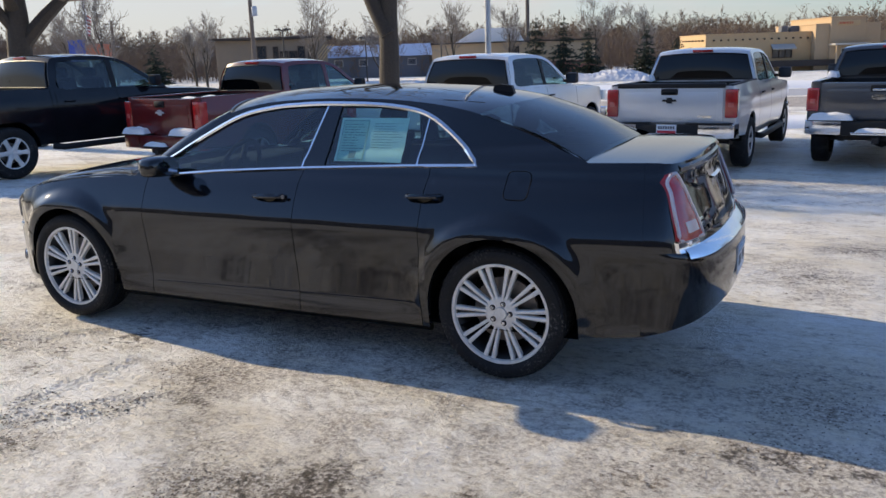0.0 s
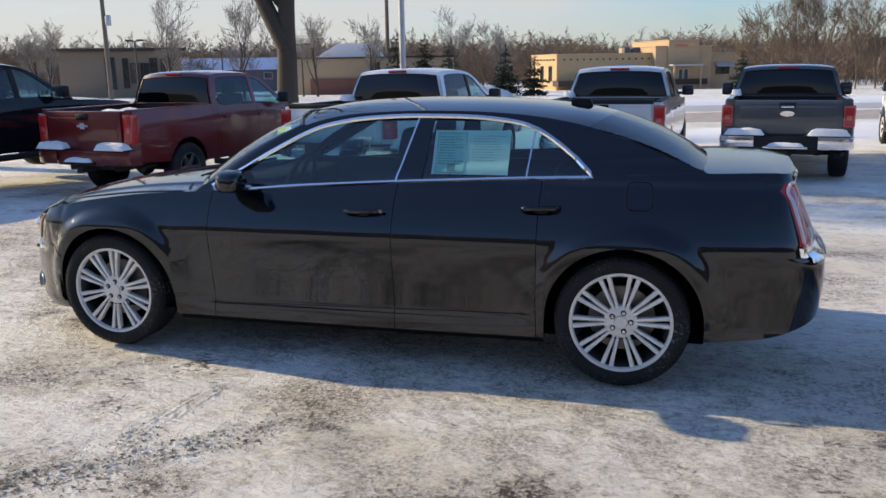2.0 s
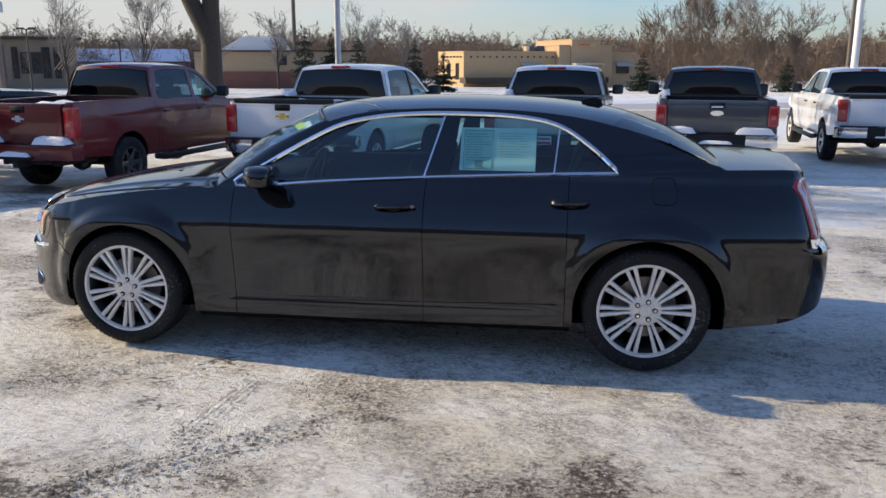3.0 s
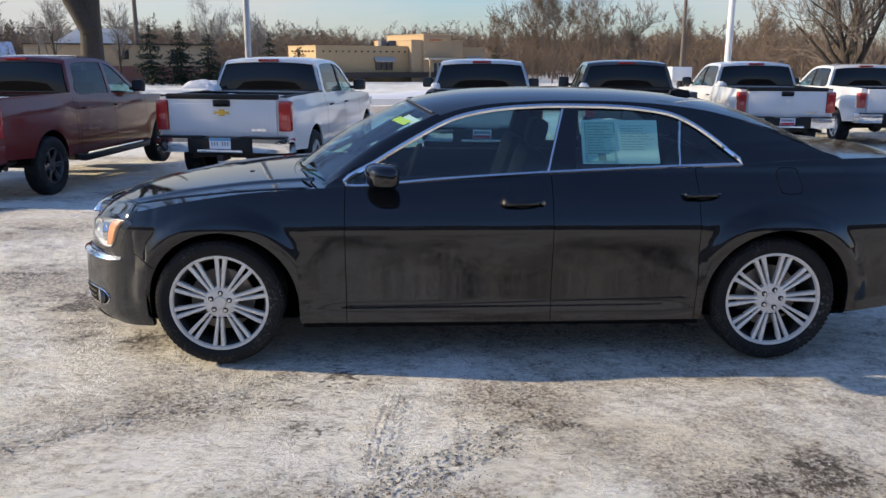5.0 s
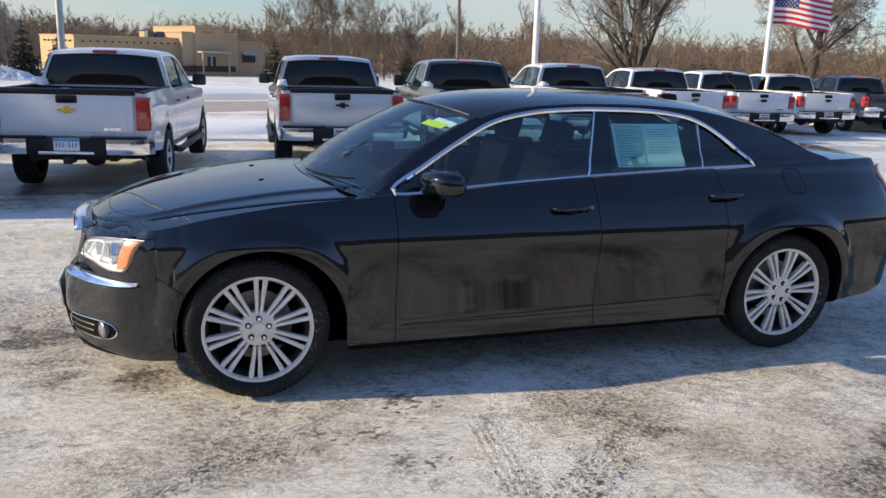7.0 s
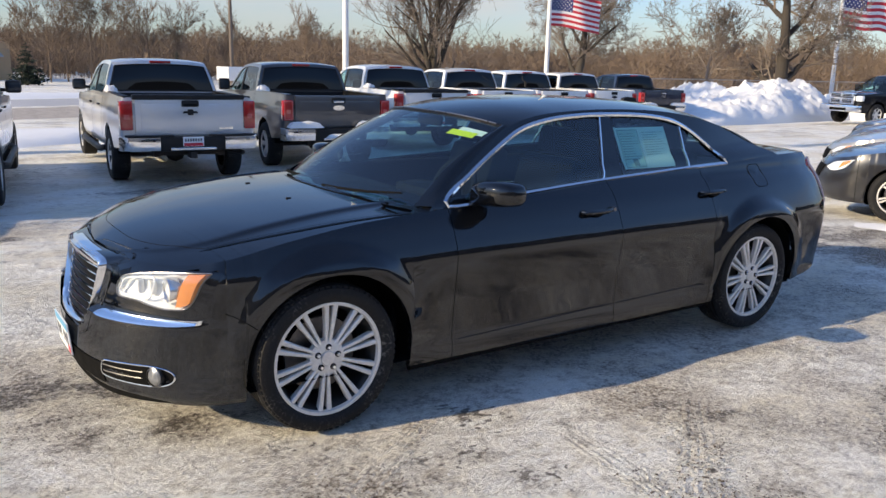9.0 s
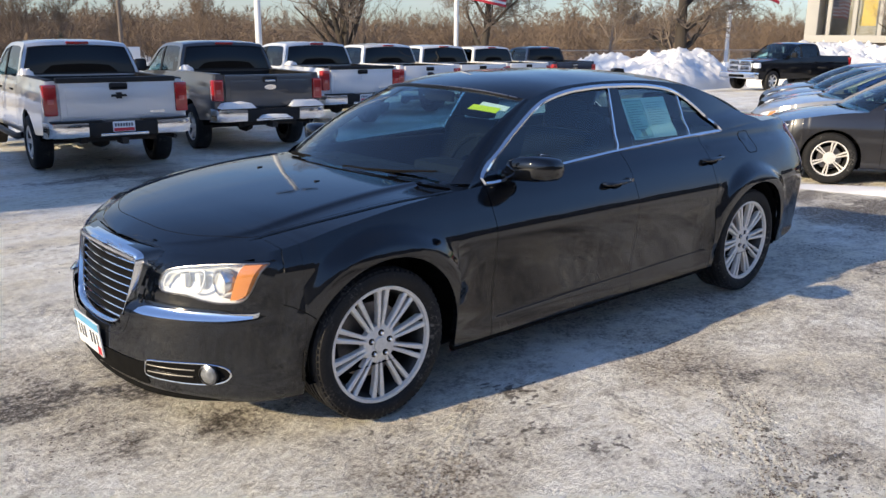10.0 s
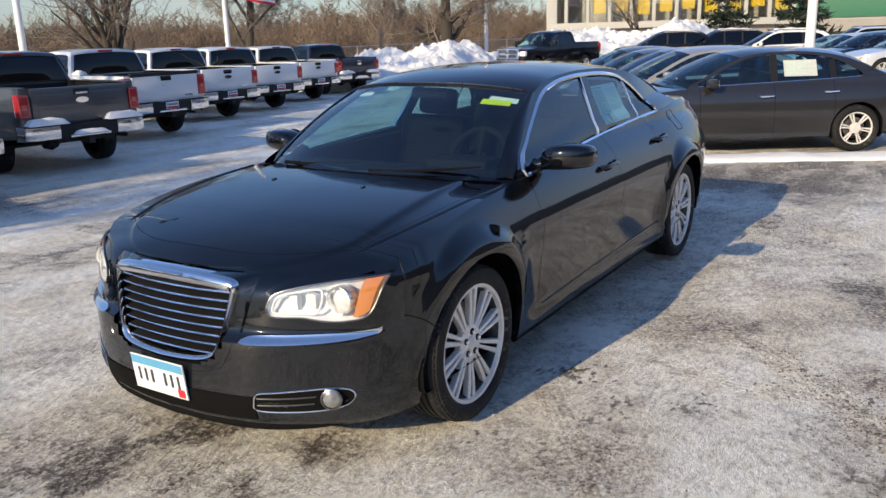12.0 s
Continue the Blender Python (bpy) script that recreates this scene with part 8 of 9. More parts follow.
def fence():
    t = thing("fence", "grey chain-link fence with a top rail beyond the lot", "fence", pose(0, 0, 0))
    a, b = Vector((20.0, 33.0)), Vector((60.0, 26.0))
    n = 17
    post = None
    for i in range(n):
        p = a.lerp(b, i / (n - 1))
        m = Matrix.Translation((p.x, p.y, drop(p.x, p.y)))
        if post is None:
            bm = BM()
            tube(bm, [(0, 0, -0.1), (0, 0, 1.75)], 0.035, 8)
            post = part("post", bm, "fence_metal", t)
            post.matrix_basis = m
        else:
            share(post, t, m)
    bm = BM()
    tube(bm, [(*a.lerp(b, i / 8), drop(*a.lerp(b, i / 8)) + 1.72) for i in range(9)], 0.03, 6)
    part("top_rail", bm, "fence_metal", t)
    bm = BM()
    d = (b - a).normalized()
    L = (b - a).length
    k = 0
    while k * 0.16 < L:
        for s in (-1, 1):
            x0 = k * 0.16
            x1 = x0 + s * 1.7
            if 0 <= x1 <= L:
                p, q = a + d * x0, a + d * x1
                w = Vector((d.x * 0.006, d.y * 0.006, 0))
                z0, z1 = drop(*p), drop(*q)
                P, Q = Vector((p.x, p.y, z0 + 0.03)), Vector((q.x, q.y, z1 + 1.70))
                bm.faces.new([bm.verts.new(v) for v in (P - w, P + w, Q + w, Q - w)])
        k += 1
    tagged(part("mesh_wire", bm, "fence_metal", t, angle=0, normals=False), kind="stuff")
    return t


fence()

# unseen wall added behind the viewer, keeps low sky out of the sedan's reflections
wall = part("unseen_south_wall", box(BM(), (10.0, -18.0, 2.9), (130.0, 0.4, 6.2), 0.02), "slate_siding")
tagged(wall, "unseen plain dark wall, added to darken the sedan's reflections", "wall", kind="structure")

# ---- buildings ----


def facade_pose(ax, ay, bx, by):
    """Local x runs from a to b along the front; local -y faces the viewer."""
    z = min(drop(ax, ay), drop(bx, by)) - 0.3
    return pose(ax, ay, z, 0, 0, math.degrees(math.atan2(by - ay, bx - ax))), math.hypot(bx - ax, by - ay), z


def window_in(parent, x, z, w, h, y=0.0, frame="dark_trim", depth=0.12, cols=1):
    wd = new("window")
    wd.parent = parent
    wd.matrix_basis = Matrix.Translation((x, y, z))
    part("pane", box(BM(), (0, 0.03, 0), (w, 0.02, h)), "window_far", wd)
    bm = BM()
    for s in (-1, 1):
        box(bm, (s * w / 2, -0.02, 0), (0.10, depth, h + 0.1))
        box(bm, (0, -0.02, s * h / 2), (w + 0.1, depth, 0.10))
    for k in range(1, cols):
        box(bm, (-w / 2 + w * k / cols, -0.02, 0), (0.07, depth, h))
    part("frame", bm, frame, wd)
    return wd


def restaurant():
    m, L, z0 = facade_pose(-7.36, 102.8, 16.74, 112.54)
    m = m @ Matrix.Diagonal((0.86, 1, 1, 1))
    t = thing("restaurant", "tan stucco restaurant with stepped parapets and wood beam ends", "building", m)
    B = lambda z: z - z0

    def block(name, x0, x1, y0, y1, top, mat):
        part(name, box(BM(), ((x0 + x1) / 2, (y0 + y1) / 2, B(top) / 2), (x1 - x0, y1 - y0, B(top)), 0.06), mat, t)
        part("coping", box(BM(), ((x0 + x1) / 2, (y0 + y1) / 2, B(top) + 0.04), (x1 - x0 + 0.16, y1 - y0 + 0.16, 0.14), 0.03), mat, t)

    block("wall", -6.0, 9.5, 0, 14, 2.45, "stucco_tan")
    block("wall", 8.4, 17.0, -1.2, 13, 3.25, "stucco_pink")
    block("wall", 10.2, 14.8, -1.6, 12, 3.98, "stucco_pink")
    block("wall", 16.5, 22.0, -0.4, 13, 2.35, "stucco_pink")
    for k in range(14):
        bm = BM()
        tube(bm, [(-4.9 + k * 0.98, 0.2, B(1.85)), (-4.9 + k * 0.98, -0.32, B(1.83))], 0.10, 8)
        part("beam_end", bm, "dark_trim", t)
    for k in range(7):
        bm = BM()
        tube(bm, [(-5.8, 1.0 + k * 1.7, B(1.85)), (-6.32, 1.0 + k * 1.7, B(1.83))], 0.10, 8)
        part("beam_end", bm, "dark_trim", t)
    window_in(t, 4.5, B(0.15), 2.6, 1.1, -0.04, cols=3)
    part("awning", box(BM(), (4.5, -0.5, B(0.85)), (3.2, 1.1, 0.18), 0.05, Matrix.Rotation(0.5, 3, "X")), "pale_wall", t)
    for y in (3.0, 7.5):
        w = window_in(t, -0.04, B(0.1), 1.4, 1.8)
        w.matrix_basis = pose(-6.05, y, B(0.1), 0, 0, -90)
    part("sign_panel", box(BM(), (12.5, -1.68, B(3.35)), (3.0, 0.12, 0.5), 0.05), "stucco_tan", t)
    bm = BM()
    bars(bm, lambda u, v: (u, -1.76, v), 11.2, B(3.2), 13.8, B(3.5), 1, 0.8, 4, 3)
    part("sign_bar", bm, "sign_orange", t)
    part("entrance_canopy", box(BM(), (12.5, -2.4, B(0.95)), (4.6, 1.8, 0.22), 0.05), "pale_wall", t)
    for x in (10.5, 14.5):
        bm = BM()
        tube(bm, [(x, -3.1, 0), (x, -3.1, B(0.9))], 0.14, 10)
        part("column", bm, "stucco_pink", t)
    d = new("door")
    d.parent = t
    for k in (0, 1):
        part("door_leaf", box(BM(), (12.1 + k * 0.85, -1.66, B(-0.45)), (0.78, 0.08, 2.0), 0.02), "pale_wall", d)
        part("door_pane", box(BM(), (12.1 + k * 0.85, -1.71, B(-0.35)), (0.5, 0.03, 1.5)), "window_far", d)
    part("dark_base", box(BM(), (5, -0.35, B(-1.1)), (22.5, 2.9, 0.7)), "dark_trim", t)
    for x, w in ((6.4, 0.9), (7.9, 1.3)):
        part("roof_unit", box(BM(), (x, 5, B(2.9)), (w, 1.2, 0.8), 0.05), "slate_siding", t)
    window_in(t, 19.2, B(0.3), 2.0, 1.0, -0.45, cols=2)
    part("awning", box(BM(), (19.2, -0.9, B(0.95)), (2.6, 1.0, 0.16), 0.05, Matrix.Rotation(0.5, 3, "X")), "pale_wall", t)


def brick_block():
    m, L, z0 = facade_pose(-58.9, 68.1, -48.9, 74.8)
    t = thing("brick_building", "low brown brick building with a flat roof and tall dark windows", "building", m)
    B = lambda z: z - z0
    part("wall", box(BM(), (L / 2, 6, B(3.45) / 2), (L, 12, B(3.45)), 0.04), "brick_brown", t)
    part("roof", box(BM(), (L / 2, 6, B(3.6)), (L + 1.2, 13.2, 0.28), 0.05), "dark_trim", t)
    for x, w, h in ((4.9, 0.9, 3.2), (6.4, 0.5, 3.0), (7.3, 0.8, 2.0), (8.3, 0.8, 2.0), (9.2, 0.7, 3.0), (10.2, 0.5, 3.0)):
        window_in(t, x, B(1.15), w, h, -0.02)
    for k in range(4):
        part("lattice", box(BM(), (10.8 + k * 0.35, -0.2, B(1.6)), (0.12, 0.1, 3.0), 0.01, Matrix.Rotation(0.7, 3, "Y")), "stucco_tan", t)


def blue_roof_house():
    m, L, z0 = facade_pose(-66.0, 100.2, -52.5, 107.5)
    t = thing("blue_roof_building", "low slate building under a long blue metal roof", "building", m)
    B = lambda z: z - z0
    part("wall", box(BM(), (L / 2, 5, B(1.2) / 2), (L, 10, B(1.2)), 0.03), "slate_siding", t)
    bm = BM()
    prism(bm, [(-0.6, B(1.15)), (5, B(2.9)), (10.6, B(1.15))], L + 1.0, lambda u, v, d: (d - 0.5, u, v))
    part("roof", bm, "metal_roof_blue", t, angle=0)
    for k in range(4):
        window_in(t, 2.0 + k * 3.6, B(0.3), 1.2, 0.9, -0.02, "pale_wall")


def tan_hall():
    m, L, z0 = facade_pose(-39.0, 81.0, -22.0, 87.5)
    t = thing("tan_building", "tan and brick building with a snowy gable roof", "building", m)
    B = lambda z: z - z0
    part("wall", box(BM(), (L / 2, 6, B(2.35) / 2), (L, 12, B(2.35)), 0.03), "stucco_pink", t)
    part("brick_base", box(BM(), (L / 2 + 1.0, -0.08, B(0.2) / 2), (L - 2.0, 0.3, B(0.2)), 0.03), "brick_red", t)
    part("parapet", box(BM(), (L / 2, -0.05, B(2.42)), (L + 0.3, 0.4, 0.16), 0.02), "dark_trim", t)
    bm = BM()
    prism(bm, [(2.2, B(2.3)), (5.2, B(4.0)), (9.5, B(4.0)), (10.5, B(2.3))], 8.0, lambda u, v, d: (u, 1.5 + d, v))
    part("snowy_roof", bm, "snow", t, angle=0)
    window_in(t, 9.3, B(1.4), 0.9, 0.9, -0.02)
    window_in(t, 14.5, B(1.3), 0.8, 1.1, -0.02)


def glazed_hall():
    m, L, z0 = facade_pose(63.8, 29.0, 70.5, 9.0)
    m = Matrix.Translation((0, 0, -0.35)) @ m
    t = thing("glazed_building", "pale building with a long window band over yellow panels", "building", m)
    B = lambda z: z - z0
    part("wall", box(BM(), (L / 2, 7, B(1.75) / 2), (L, 13.6, B(1.75)), 0.04), "concrete_wall", t)
    part("end_wall", box(BM(), (0.2, 6.6, B(7.5) / 2), (0.9, 14, B(7.5)), 0.05), "pale_wall", t)
    part("ledge", box(BM(), (L / 2, -0.05, B(2.1)), (L + 0.2, 1.0, 0.55), 0.05), "pale_wall", t)
    part("upper_wall", box(BM(), (L / 2, 8, B(5.2)), (L - 1.0, 9, 6.5)), "pale_wall", t)
    part("roof", box(BM(), (L / 2, 6.5, B(8.2)), (L + 1.2, 15, 0.5), 0.05), "pale_wall", t)
    n = 11
    for k in range(n):
        x = 1.4 + (L - 2.6) * k / (n - 1)
        part("mullion", box(BM(), (x, 0.2, B(5.1)), (0.30, 0.35, 5.8), 0.03), "pale_wall", t)
        if k < n - 1:
            w = (L - 2.6) / (n - 1)
            wd = new("window")
            wd.parent = t
            wd.matrix_basis = Matrix.Translation((x + w / 2, 0.42, B(5.1)))
            part("pane", box(BM(), (0, 0, 0), (w - 0.3, 0.02, 5.6)), "building_glass", wd)
            if k > 0:
                part("yellow_panel", box(BM(), (0, 0.35, -1.05 + 0.5 * ((k * 7) % 3) / 3), (w - 0.7, 0.06, 2.2)), "yellow_panel", wd)


def white_hall():
    m, L, z0 = facade_pose(72.0, 12.0, 78.0, -14.0)
    t = thing("white_building", "pale building with a green band", "building", m)
    B = lambda z: z - z0
    part("wall", box(BM(), (L / 2, 6, B(5.5) / 2), (L, 12, B(5.5)), 0.04), "pale_wall", t)
    part("green_band", box(BM(), (L / 2, -0.06, B(2.6)), (L - 1, 0.2, 1.5), 0.03), "green_panel", t)
    part("base", box(BM(), (L / 2, -0.04, B(1.2)), (L - 0.5, 0.2, 1.0), 0.03), "concrete_wall", t)


restaurant()
brick_block()
blue_roof_house()
tan_hall()
glazed_hall()
white_hall()
# trailer and roadside sign
tr = thing("box_trailer", "white box trailer beyond the trees", "trailer", at_ground(24.3, 72.0, 100))
part("box", box(BM(), (0, 0, 1.45), (2.2, 2.0, 1.25), 0.05), "white_paint", tr)
for x in (-0.8, 0.8):
    part("wheel", lathe(BM(), [(0.001, -0.2), (0.42, -0.2), (0.45, 0.0), (0.42, 0.2), (0.001, 0.2)], 18, "y", (x, -0.95, 0.45)), "rubber", tr)
sg = thing("roadside_sign", "blue and orange roadside sign on a post", "sign", at_ground(-49.2, 42.0, 40))
part("post", tube(BM(), [(0, 0, 0), (0, 0, 3.0)], 0.12, 10), "dark_pole", sg)
part("panel", box(BM(), (-0.6, 0, 3.4), (1.2, 0.3, 1.6), 0.04), "sign_blue", sg)
part("panel", box(BM(), (0.9, 0, 3.25), (1.8, 0.25, 1.2), 0.04), "sign_orange", sg)

# ---- trees ----


def limb_set(rnd, h, r, spread, levels, lean=0.0, fork=0.35, first=0.3, density=1.0, up=0.35):
    """Branches of a bare tree as (points, radii) from trunk to twigs."""
    out = []

    def grow(p, d, length, rad, lev):
        n = 4 if lev < 2 else 3
        pts, rs = [p.copy()], [rad]
        q = p.copy()
        dd = d.copy()
        for i in range(n):
            j = Vector((rnd.gauss(0, 1), rnd.gauss(0, 1), rnd.gauss(0, 0.6))) * (0.035 if lev == 0 else 0.10 + 0.06 * lev)
            dd = (dd + j + Vector((0, 0, up * 0.25))).normalized()
            q = q + dd * (length / n)
            pts.append(q.copy())
            rs.append(rad * (1 - (0.55 if lev == 0 else 0.7) * (i + 1) / n))
        out.append((pts, rs, lev))
        if lev >= levels:
            return
        kids = int((5 if lev == 0 else 4) * density) + rnd.randint(0, 1)
        for k in range(kids):
            f = first + (1 - first) * (k + rnd.random()) / kids if lev == 0 else 0.25 + 0.75 * (k + rnd.random()) / kids
            i = min(int(f * n), n - 1)
            w = f * n - i
            o = pts[i].lerp(pts[i + 1], w)
            rr = (rs[i] + (rs[i + 1] - rs[i]) * w)
            ax = dd.cross(Vector((rnd.gauss(0, 1), rnd.gauss(0, 1), rnd.gauss(0, 1)))).normalized()
            nd = (dd * (1 - spread) + ax * spread + Vector((0, 0, 0.12))).normalized()
            grow(o, nd, length * rnd.uniform(0.45, 0.72), rr * rnd.uniform(0.5, 0.72), lev + 1)

    grow(Vector((0, 0, -0.1)), Vector((lean, 0, 1)).normalized(), h, r, 0)
    return out


def bare_tree(x, y, h, r, seed, label, spread=0.55, levels=4, lean=0.0, mat="twigs", first=0.3, density=1.0, fork=None, trunk_h=0.55, twig=0.006):
    rnd = random.Random(seed)
    t = thing("bare_tree", label, "tree", at_ground(x, y, rnd.uniform(0, 360) if not fork else 0))
    limbs = limb_set(rnd, h * trunk_h, r, spread, levels, lean, first=first, density=density)
    if fork:
        for dx, dy, k in fork:
            more = limb_set(rnd, h * 0.5, r * k, spread, levels, 0, first=0.25, density=density)
            z = h * (0.20 if len(fork) > 1 else 0.235)
            tilt = Matrix.Rotation(dx, 3, "Y") @ Matrix.Rotation(dy, 3, "X")
            for pts, rs, lev in more:
                limbs.append(([tilt @ p + Vector((0, 0, z)) for p in pts], rs, lev + (0 if lev else 0.5)))
    bm = BM()
    for pts, rs, lev in limbs:
        if lev < 1:
            tube(bm, pts, rs, 12)
    if r > 0.2:
        bmesh.ops.subdivide_edges(bm, edges=bm.edges, cuts=2, use_grid_fill=True)
        for v in bm.verts:
            k = 1 + 0.10 * noise.noise((v.co.x * 3, v.co.y * 3, v.co.z * 0.8))
            v.co.x *= k
            v.co.y *= k
    part("trunk", bm, "bark" if r > 0.12 else mat, t, normals=True)
    for name, lo, hi, n in (("limb", 1, 1.9, 7), ("crown", 2, 9, 3)):
        bm = BM()
        for pts, rs, lev in limbs:
            if lo <= lev <= hi:
                tube(bm, pts, [max(v, twig) for v in rs], n, False)
        if len(bm.faces):
            o = part(name, bm, "bark" if name == "limb" and r > 0.12 else mat, t, normals=False)
            if name == "crown":
                o["kind"] = "stuff"
    return t


def evergreen(x, y, h, w, seed, label, loose=0.0):
    rnd = random.Random(seed)
    t = thing("evergreen_tree", label, "tree", at_ground(x, y))
    bm = BM()
    tube(bm, [(0, 0, -0.1), (0, 0, h * 0.5), (0, 0, h * 0.97)], [h * 0.022, h * 0.014, 0.012], 8)
    part("trunk", bm, "bark", t)
    bm = BM()
    rings = int(11 + h)
    for i in range(rings):
        f = i / (rings - 1)
        z = h * (0.08 + 0.9 * min(1.0, max(0.0, f + rnd.uniform(-0.03, 0.03))))
        rad = w / 2 * (1 - f) ** (0.8 if not loose else 0.55) * rnd.uniform(0.8, 1.12)
        n = max(5, int(13 * (1 - f * 0.6)))
        for k in range(n):
            a = 2 * math.pi * (k + rnd.random()) / n
            L = rad * rnd.uniform(0.65, 1.15)
            if loose and rnd.random() < loose:
                continue
            m = 5
            for j in range(m):
                s = (j + 0.6) / m
                c = Vector((math.cos(a) * L * s, math.sin(a) * L * s, z + rnd.uniform(-0.12, 0.12) - L * 0.28 * s + L * 0.10 * s * s))
                ln = L * 0.30 + 0.05
                for q in range(4):
                    d = Vector((rnd.gauss(0, 1), rnd.gauss(0, 1), rnd.gauss(0, 0.5)))
                    d = (d.normalized() + Vector((math.cos(a), math.sin(a), -0.1))).normalized()
                    sd = d.cross(Vector((rnd.gauss(0, 1), rnd.gauss(0, 1), 1))).normalized() * ln * 0.17
                    tip = c + d * ln
                    bm.faces.new([bm.verts.new(v) for v in (c - sd, c + sd, tip)])
    o = part("crown", bm, "needles", t, angle=0, normals=False)
    o["kind"] = "stuff"
    return t


bare_tree(-8.1, 15.35, 11.0, 0.32, 4, "thick-trunked bare tree behind the trucks", 0.6, 4, fork=((-0.44, 0.03, 0.74),), first=0.5)
bare_tree(-14.6, 9.1, 10.0, 0.36, 9, "thick bare tree with drooping twigs", 0.65, 5, first=0.35, density=1.2, twig=0.008)
bare_tree(14.5, 22.8, 7.2, 0.16, 21, "broad bare tree with many upswept branches", 0.50, 4, first=0.1, density=1.3, trunk_h=0.55, fork=((0.32, 0.05, 0.7), (-0.30, 0.1, 0.75), (0.12, -0.22, 0.65), (-0.13, 0.25, 0.7)))
bare_tree(34.2, 36.3, 11.5, 0.33, 22, "leaning bare tree behind the flagpole", 0.62, 5, first=0.2, lean=0.2, density=1.3, twig=0.010)
bare_tree(32.7, 24.8, 6.6, 0.10, 23, "slim bare tree by the fence", 0.5, 5, first=0.25, density=1.2, twig=0.009)
bare_tree(34.7, 21.6, 10.5, 0.38, 24, "large dark bare tree behind the snow heap", 0.66, 5, first=0.15, density=1.35, twig=0.010)
bare_tree(54.5, 17.7, 8.0, 0.20, 25, "bare tree before the glazed building", 0.55, 4, first=0.2)
for i, (x, y, top) in enumerate(((-41.9, 62.0, 7.2), (-34.1, 60.9, 7.0), (-32.4, 72.8, 6.8), (-29.1, 79.5, 6.6), (-23.3, 91.7, 7.3), (-50.0, 56.1, 5.4), (-53.0, 58.0, 5.0), (-41.0, 36.1, 5.8), (-60.0, 50.0, 6.5), (-18.0, 95.0, 5.6))):
    bare_tree(x, y, (top - drop(x, y)) * 0.98, 0.13, 40 + i, "slim upright bare tree with pale twigs", 0.36, 4, mat="pale_twigs", first=0.12, density=1.3, trunk_h=0.6, twig=0.011)
for i, (x, y, top) in enumerate(((10.5, 102.0, 7.2), (13.0, 99.0, 8.6), (15.5, 103.0, 9.2), (17.5, 100.0, 9.8), (19.5, 102.0, 9.4), (22.0, 99.0, 9.8), (24.5, 101.0, 9.0), (27.5, 99.0, 7.6), (33.0, 97.0, 7.0), (41.0, 92.0, 7.4))):
    bare_tree(x, y, top + 1.0, 0.10, 70 + i, "tall bare tree over the far woods", 0.36, 4, mat="far_twigs", first=0.15, density=1.25, trunk_h=0.62, twig=0.014)
for i, (x, y, top, w, lo) in enumerate(((-25.8, 78.5, 4.9, 3.2, 0.25), (-23.1, 79.3, 4.9, 3.4, 0.25), (-19.9, 77.1, 3.8, 3.4, 0.2), (-13.4, 73.4, 3.6, 3.2, 0.0), (-10.7, 73.9, 2.5, 2.8, 0.1), (8.7, 84.5, 2.5, 3.2, 0.0), (23.7, 87.1, 2.0, 2.6, 0.0), (-62.0, 62.0, 3.6, 3.4, 0.2), (55.8, 12.0, 5.5, 5.0, 0.0), (56.7, 7.2, 6.0, 5.4, 0.0))):
    evergreen(x, y, top - drop(x, y), w, 90 + i, "dark green conifer with ragged branches" if lo else "dense dark green conifer", lo)


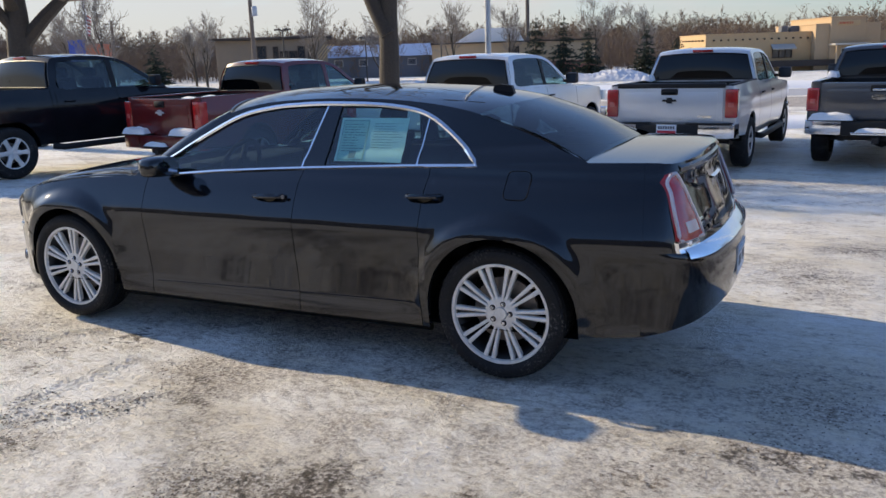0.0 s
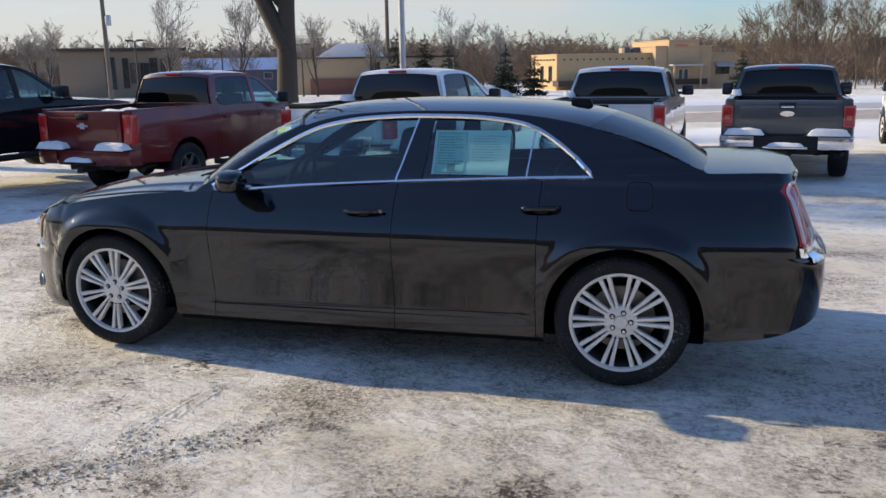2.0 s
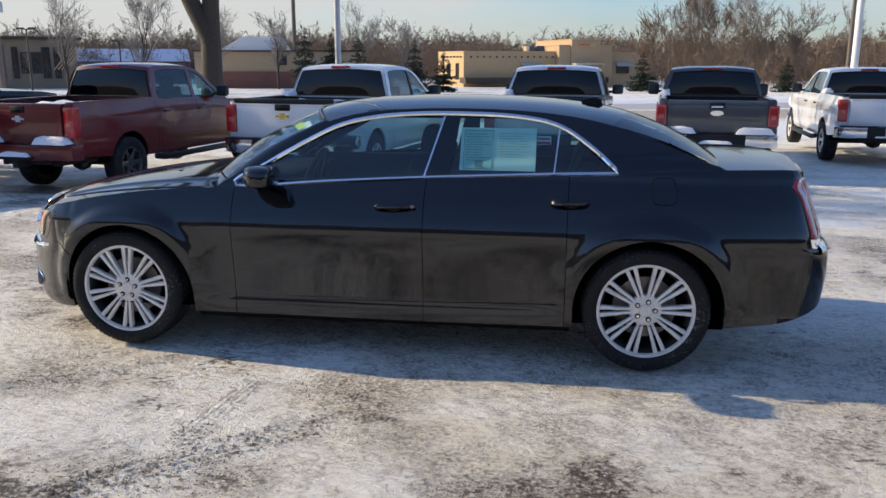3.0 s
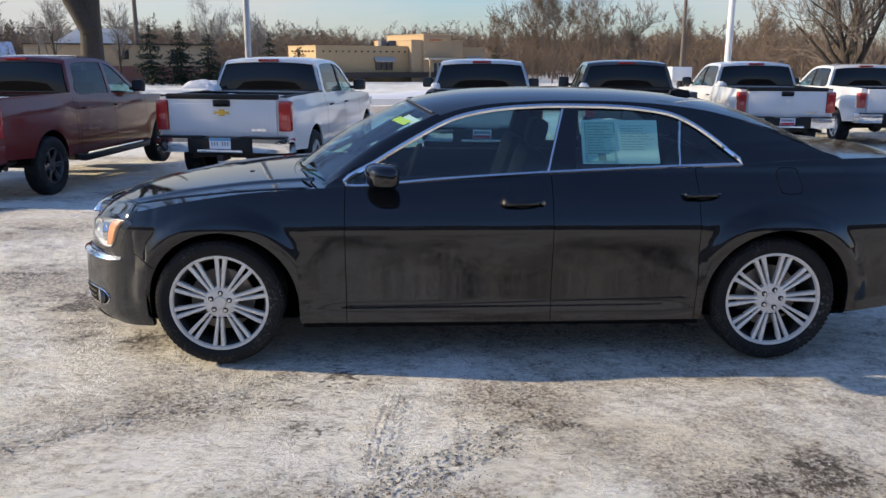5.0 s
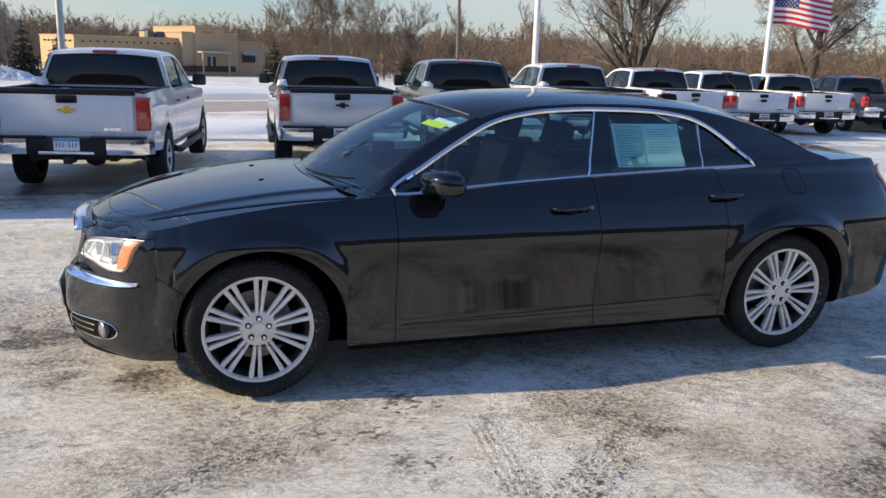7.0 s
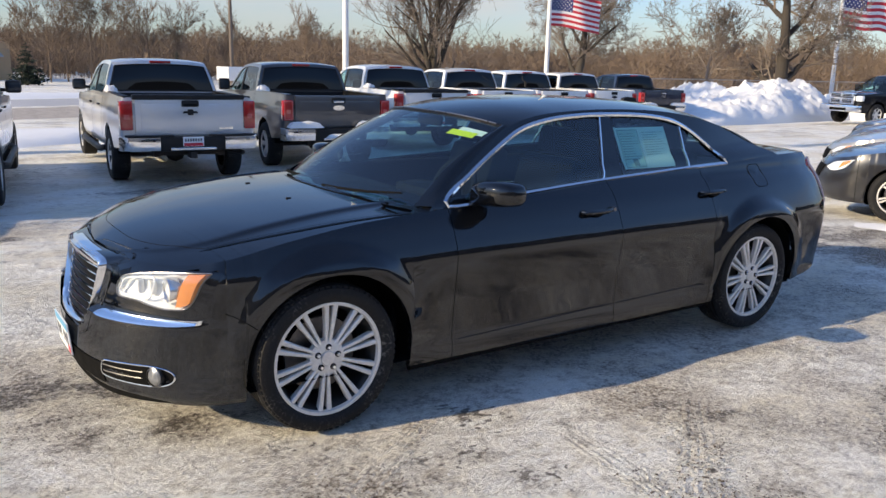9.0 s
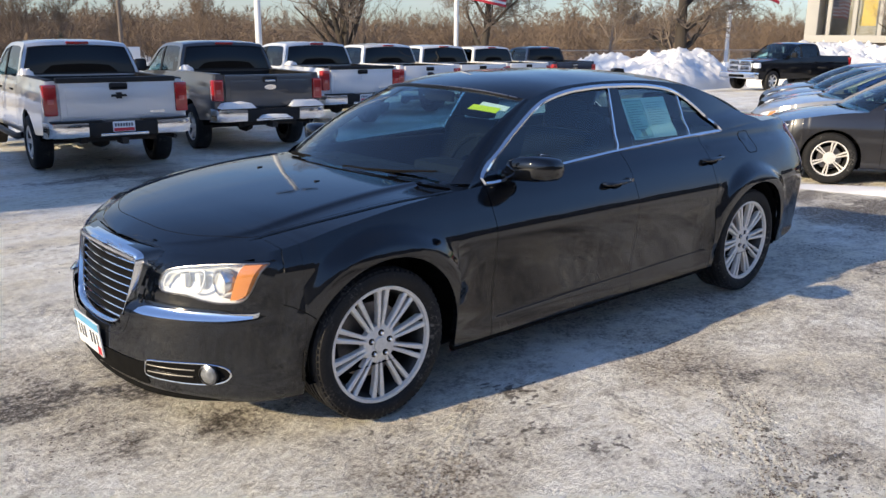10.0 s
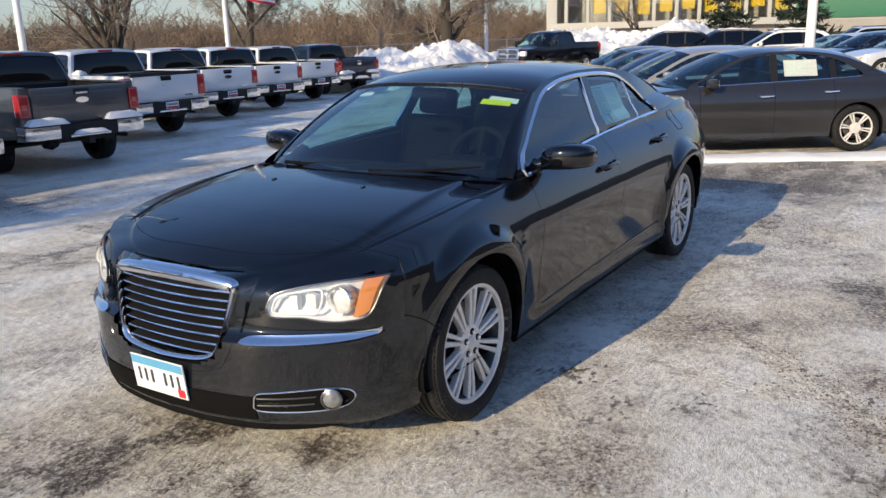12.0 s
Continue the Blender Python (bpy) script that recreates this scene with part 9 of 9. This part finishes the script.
def woods():
    """A belt of bare woods all round, too many trees to count: few shapes, turned and scaled."""
    rnd = random.Random(11)

    def shape(stems, branches, twigs, w0, w1, w2):
        tris = []

        def stick(a, b, r0):
            d = b - a
            q = d.cross(Vector((rnd.gauss(0, 1), rnd.gauss(0, 1), 0.3))).normalized()
            tris.append([a - q * r0, a + q * r0, b])

        for _ in range(stems):
            base = Vector((rnd.gauss(0, 0.12), rnd.gauss(0, 0.12), 0))
            tip = base + Vector((rnd.gauss(0, 0.12), rnd.gauss(0, 0.12), 1)).normalized() * rnd.uniform(0.62, 0.92)
            stick(base, tip, w0)
            for _k in range(branches):
                f = rnd.uniform(0.06, 0.97)
                o = base.lerp(tip, f)
                a = rnd.uniform(0, 6.28)
                L = rnd.uniform(0.14, 0.34) * (1.15 - f * 0.85)
                e = o + Vector((math.cos(a) * L * 0.62, math.sin(a) * L * 0.62, L * rnd.uniform(0.4, 1.0)))
                stick(o, e, w1)
                for _q in range(twigs):
                    g = o.lerp(e, rnd.uniform(0.15, 1))
                    a2 = rnd.uniform(0, 6.28)
                    stick(g, g + Vector((math.cos(a2) * L * 0.38, math.sin(a2) * L * 0.38, L * rnd.uniform(-0.1, 0.6))), w2)
        return np.array([[tuple(v) for v in q] for q in tris]).reshape(-1, 3)

    near_shapes = [shape(2, 16, 6, 0.0065, 0.0040, 0.0034) for _ in range(12)]
    far_shapes = [shape(2, 13, 3, 0.008, 0.0065, 0.0062) for _ in range(10)]
    blocks = []

    def plant(kinds, k, x, y, h):
        t = rnd.uniform(0, 6.28)
        q = kinds[k % len(kinds)]
        w = h * rnd.uniform(0.8, 1.25)
        c, n = math.cos(t), math.sin(t)
        out = np.empty_like(q)
        out[:, 0] = x + (q[:, 0] * c - q[:, 1] * n) * w
        out[:, 1] = y + (q[:, 0] * n + q[:, 1] * c) * w
        out[:, 2] = drop(x, y) - 0.1 + q[:, 2] * h
        blocks.append(out)

    # every eighth tree is unseen, added behind the viewer for the reflections
    for k in range(2900):
        deg = rnd.uniform(-8, 150) if k % 8 else rnd.uniform(150, 352)
        swell = 1 + 0.30 * noise.noise((deg * 0.35, 2.0, 0))
        if deg <= 62:
            r = rnd.uniform(92, 125) if deg < 28 else rnd.uniform(72, 108) if deg < 42 else rnd.uniform(92, 135)
            h = (rnd.uniform(4.0, 8.4) if deg > 15 else rnd.uniform(3.4, 6.4)) * swell
        elif deg < 150:
            r, h = rnd.uniform(118, 165), rnd.uniform(5.6, 9.8) * swell
        else:
            r, h = rnd.uniform(95, 150), rnd.uniform(6, 10)
        plant(near_shapes, k, r * math.cos(radians(deg)), r * math.sin(radians(deg)), h)
    for k in range(4200):
        deg = rnd.uniform(-8, 150)
        swell = 1 + 0.22 * noise.noise((deg * 0.22, 8.0, 0))
        r = rnd.uniform(128, 165) if deg <= 62 else rnd.uniform(165, 205)
        h = (rnd.uniform(8.6, 12.5) if deg > 62 else rnd.uniform(6.2, 9.6) if deg > 15 else rnd.uniform(4.6, 7.4)) * swell
        plant(far_shapes, k, r * math.cos(radians(deg)), r * math.sin(radians(deg)), h)
    co = np.concatenate(blocks)
    nv = len(co)
    me = bpy.data.meshes.new("woods")
    me.vertices.add(nv)
    me.vertices.foreach_set("co", co.ravel())
    me.loops.add(nv)
    me.loops.foreach_set("vertex_index", np.arange(nv, dtype=np.int32))
    me.polygons.add(nv // 3)
    me.polygons.foreach_set("loop_start", np.arange(0, nv, 3, dtype=np.int32))
    me.update(calc_edges=True)
    me.materials.append(MATS["far_twigs"])
    return tagged(new("woods", me), "brown leafless woods round the site", "woods", kind="stuff")


woods()

# ---- grit and ice crumbs on the lot ----


def crumbs(name, label, mat, count, seed, size, near=None):
    """Small lumps lying on the ground, far too many to count."""
    rnd = random.Random(seed)
    base = bmesh.new()
    bmesh.ops.create_icosphere(base, subdivisions=1, radius=1.0)
    base.verts.ensure_lookup_table()
    shape = np.array([v.co[:] for v in base.verts])
    faces = np.array([[v.index for v in f.verts] for f in base.faces])
    base.free()
    co, fa = [], []
    for k in range(count):
        if near:
            cx, cy, cr = near[rnd.randrange(len(near))][:3]
            x, y = rnd.gauss(cx, cr * 0.32), rnd.gauss(cy, cr * 0.32)
        else:
            x, y = rnd.uniform(-5.0, 6.0), rnd.uniform(-4.5, 4.5)
        if abs(x) < 2.4 and abs(y) < 0.8:
            continue
        r = size * rnd.uniform(0.35, 1.0) ** 2
        a = rnd.uniform(0, 6.28)
        s = shape * np.array([r * rnd.uniform(0.8, 1.8), r * rnd.uniform(0.7, 1.2), r * rnd.uniform(0.35, 0.7)]) * (1 + 0.25 * np.sin(shape[:, [1, 2, 0]] * 5 + k))
        rot = np.array([[math.cos(a), -math.sin(a), 0], [math.sin(a), math.cos(a), 0], [0, 0, 1]])
        co.append(s @ rot.T + np.array([x, y, drop(x, y) - 0.004]))
        fa.append(faces + len(shape) * (len(co) - 1))
    me = bpy.data.meshes.new(name)
    me.from_pydata(np.concatenate(co).tolist(), [], np.concatenate(fa).tolist())
    me.materials.append(MATS[mat])
    return tagged(new(name, me), label, "ground litter", kind="stuff")


crumbs("ice_crumbs", "white crumbs of ice and snow on the lot", "snow", 2600, 5, 0.0065)
crumbs("grit", "dark brown grit and frozen dirt on the lot", "frozen_dirt", 5200, 6, 0.0045, [w for w in WORN if w[2] < 0.8])

# snow squeezed up along the edges and between the ribs of the three near tyre tracks
RUTS = []
for rx, ry, heading, length, width in TRACKS[:3]:
    ca, sa = math.cos(radians(heading)), math.sin(radians(heading))
    for k in range(int(length / 0.04)):
        for off in (-0.5, -0.17, 0.17, 0.5):
            RUTS.append((rx + ca * k * 0.04 - sa * off * width, ry + sa * k * 0.04 + ca * off * width, 0.045))
crumbs("rut_crumbs", "crumbled snow along the tyre tracks on the lot", "packed_snow_lot", 1900, 8, 0.0072, RUTS)
crumbs("rut_dirt", "brown frozen dirt in the tyre tracks on the lot", "frozen_dirt", 500, 9, 0.0055, [p for p in RUTS if p[1] < -1.9 and p[0] > -1.2])
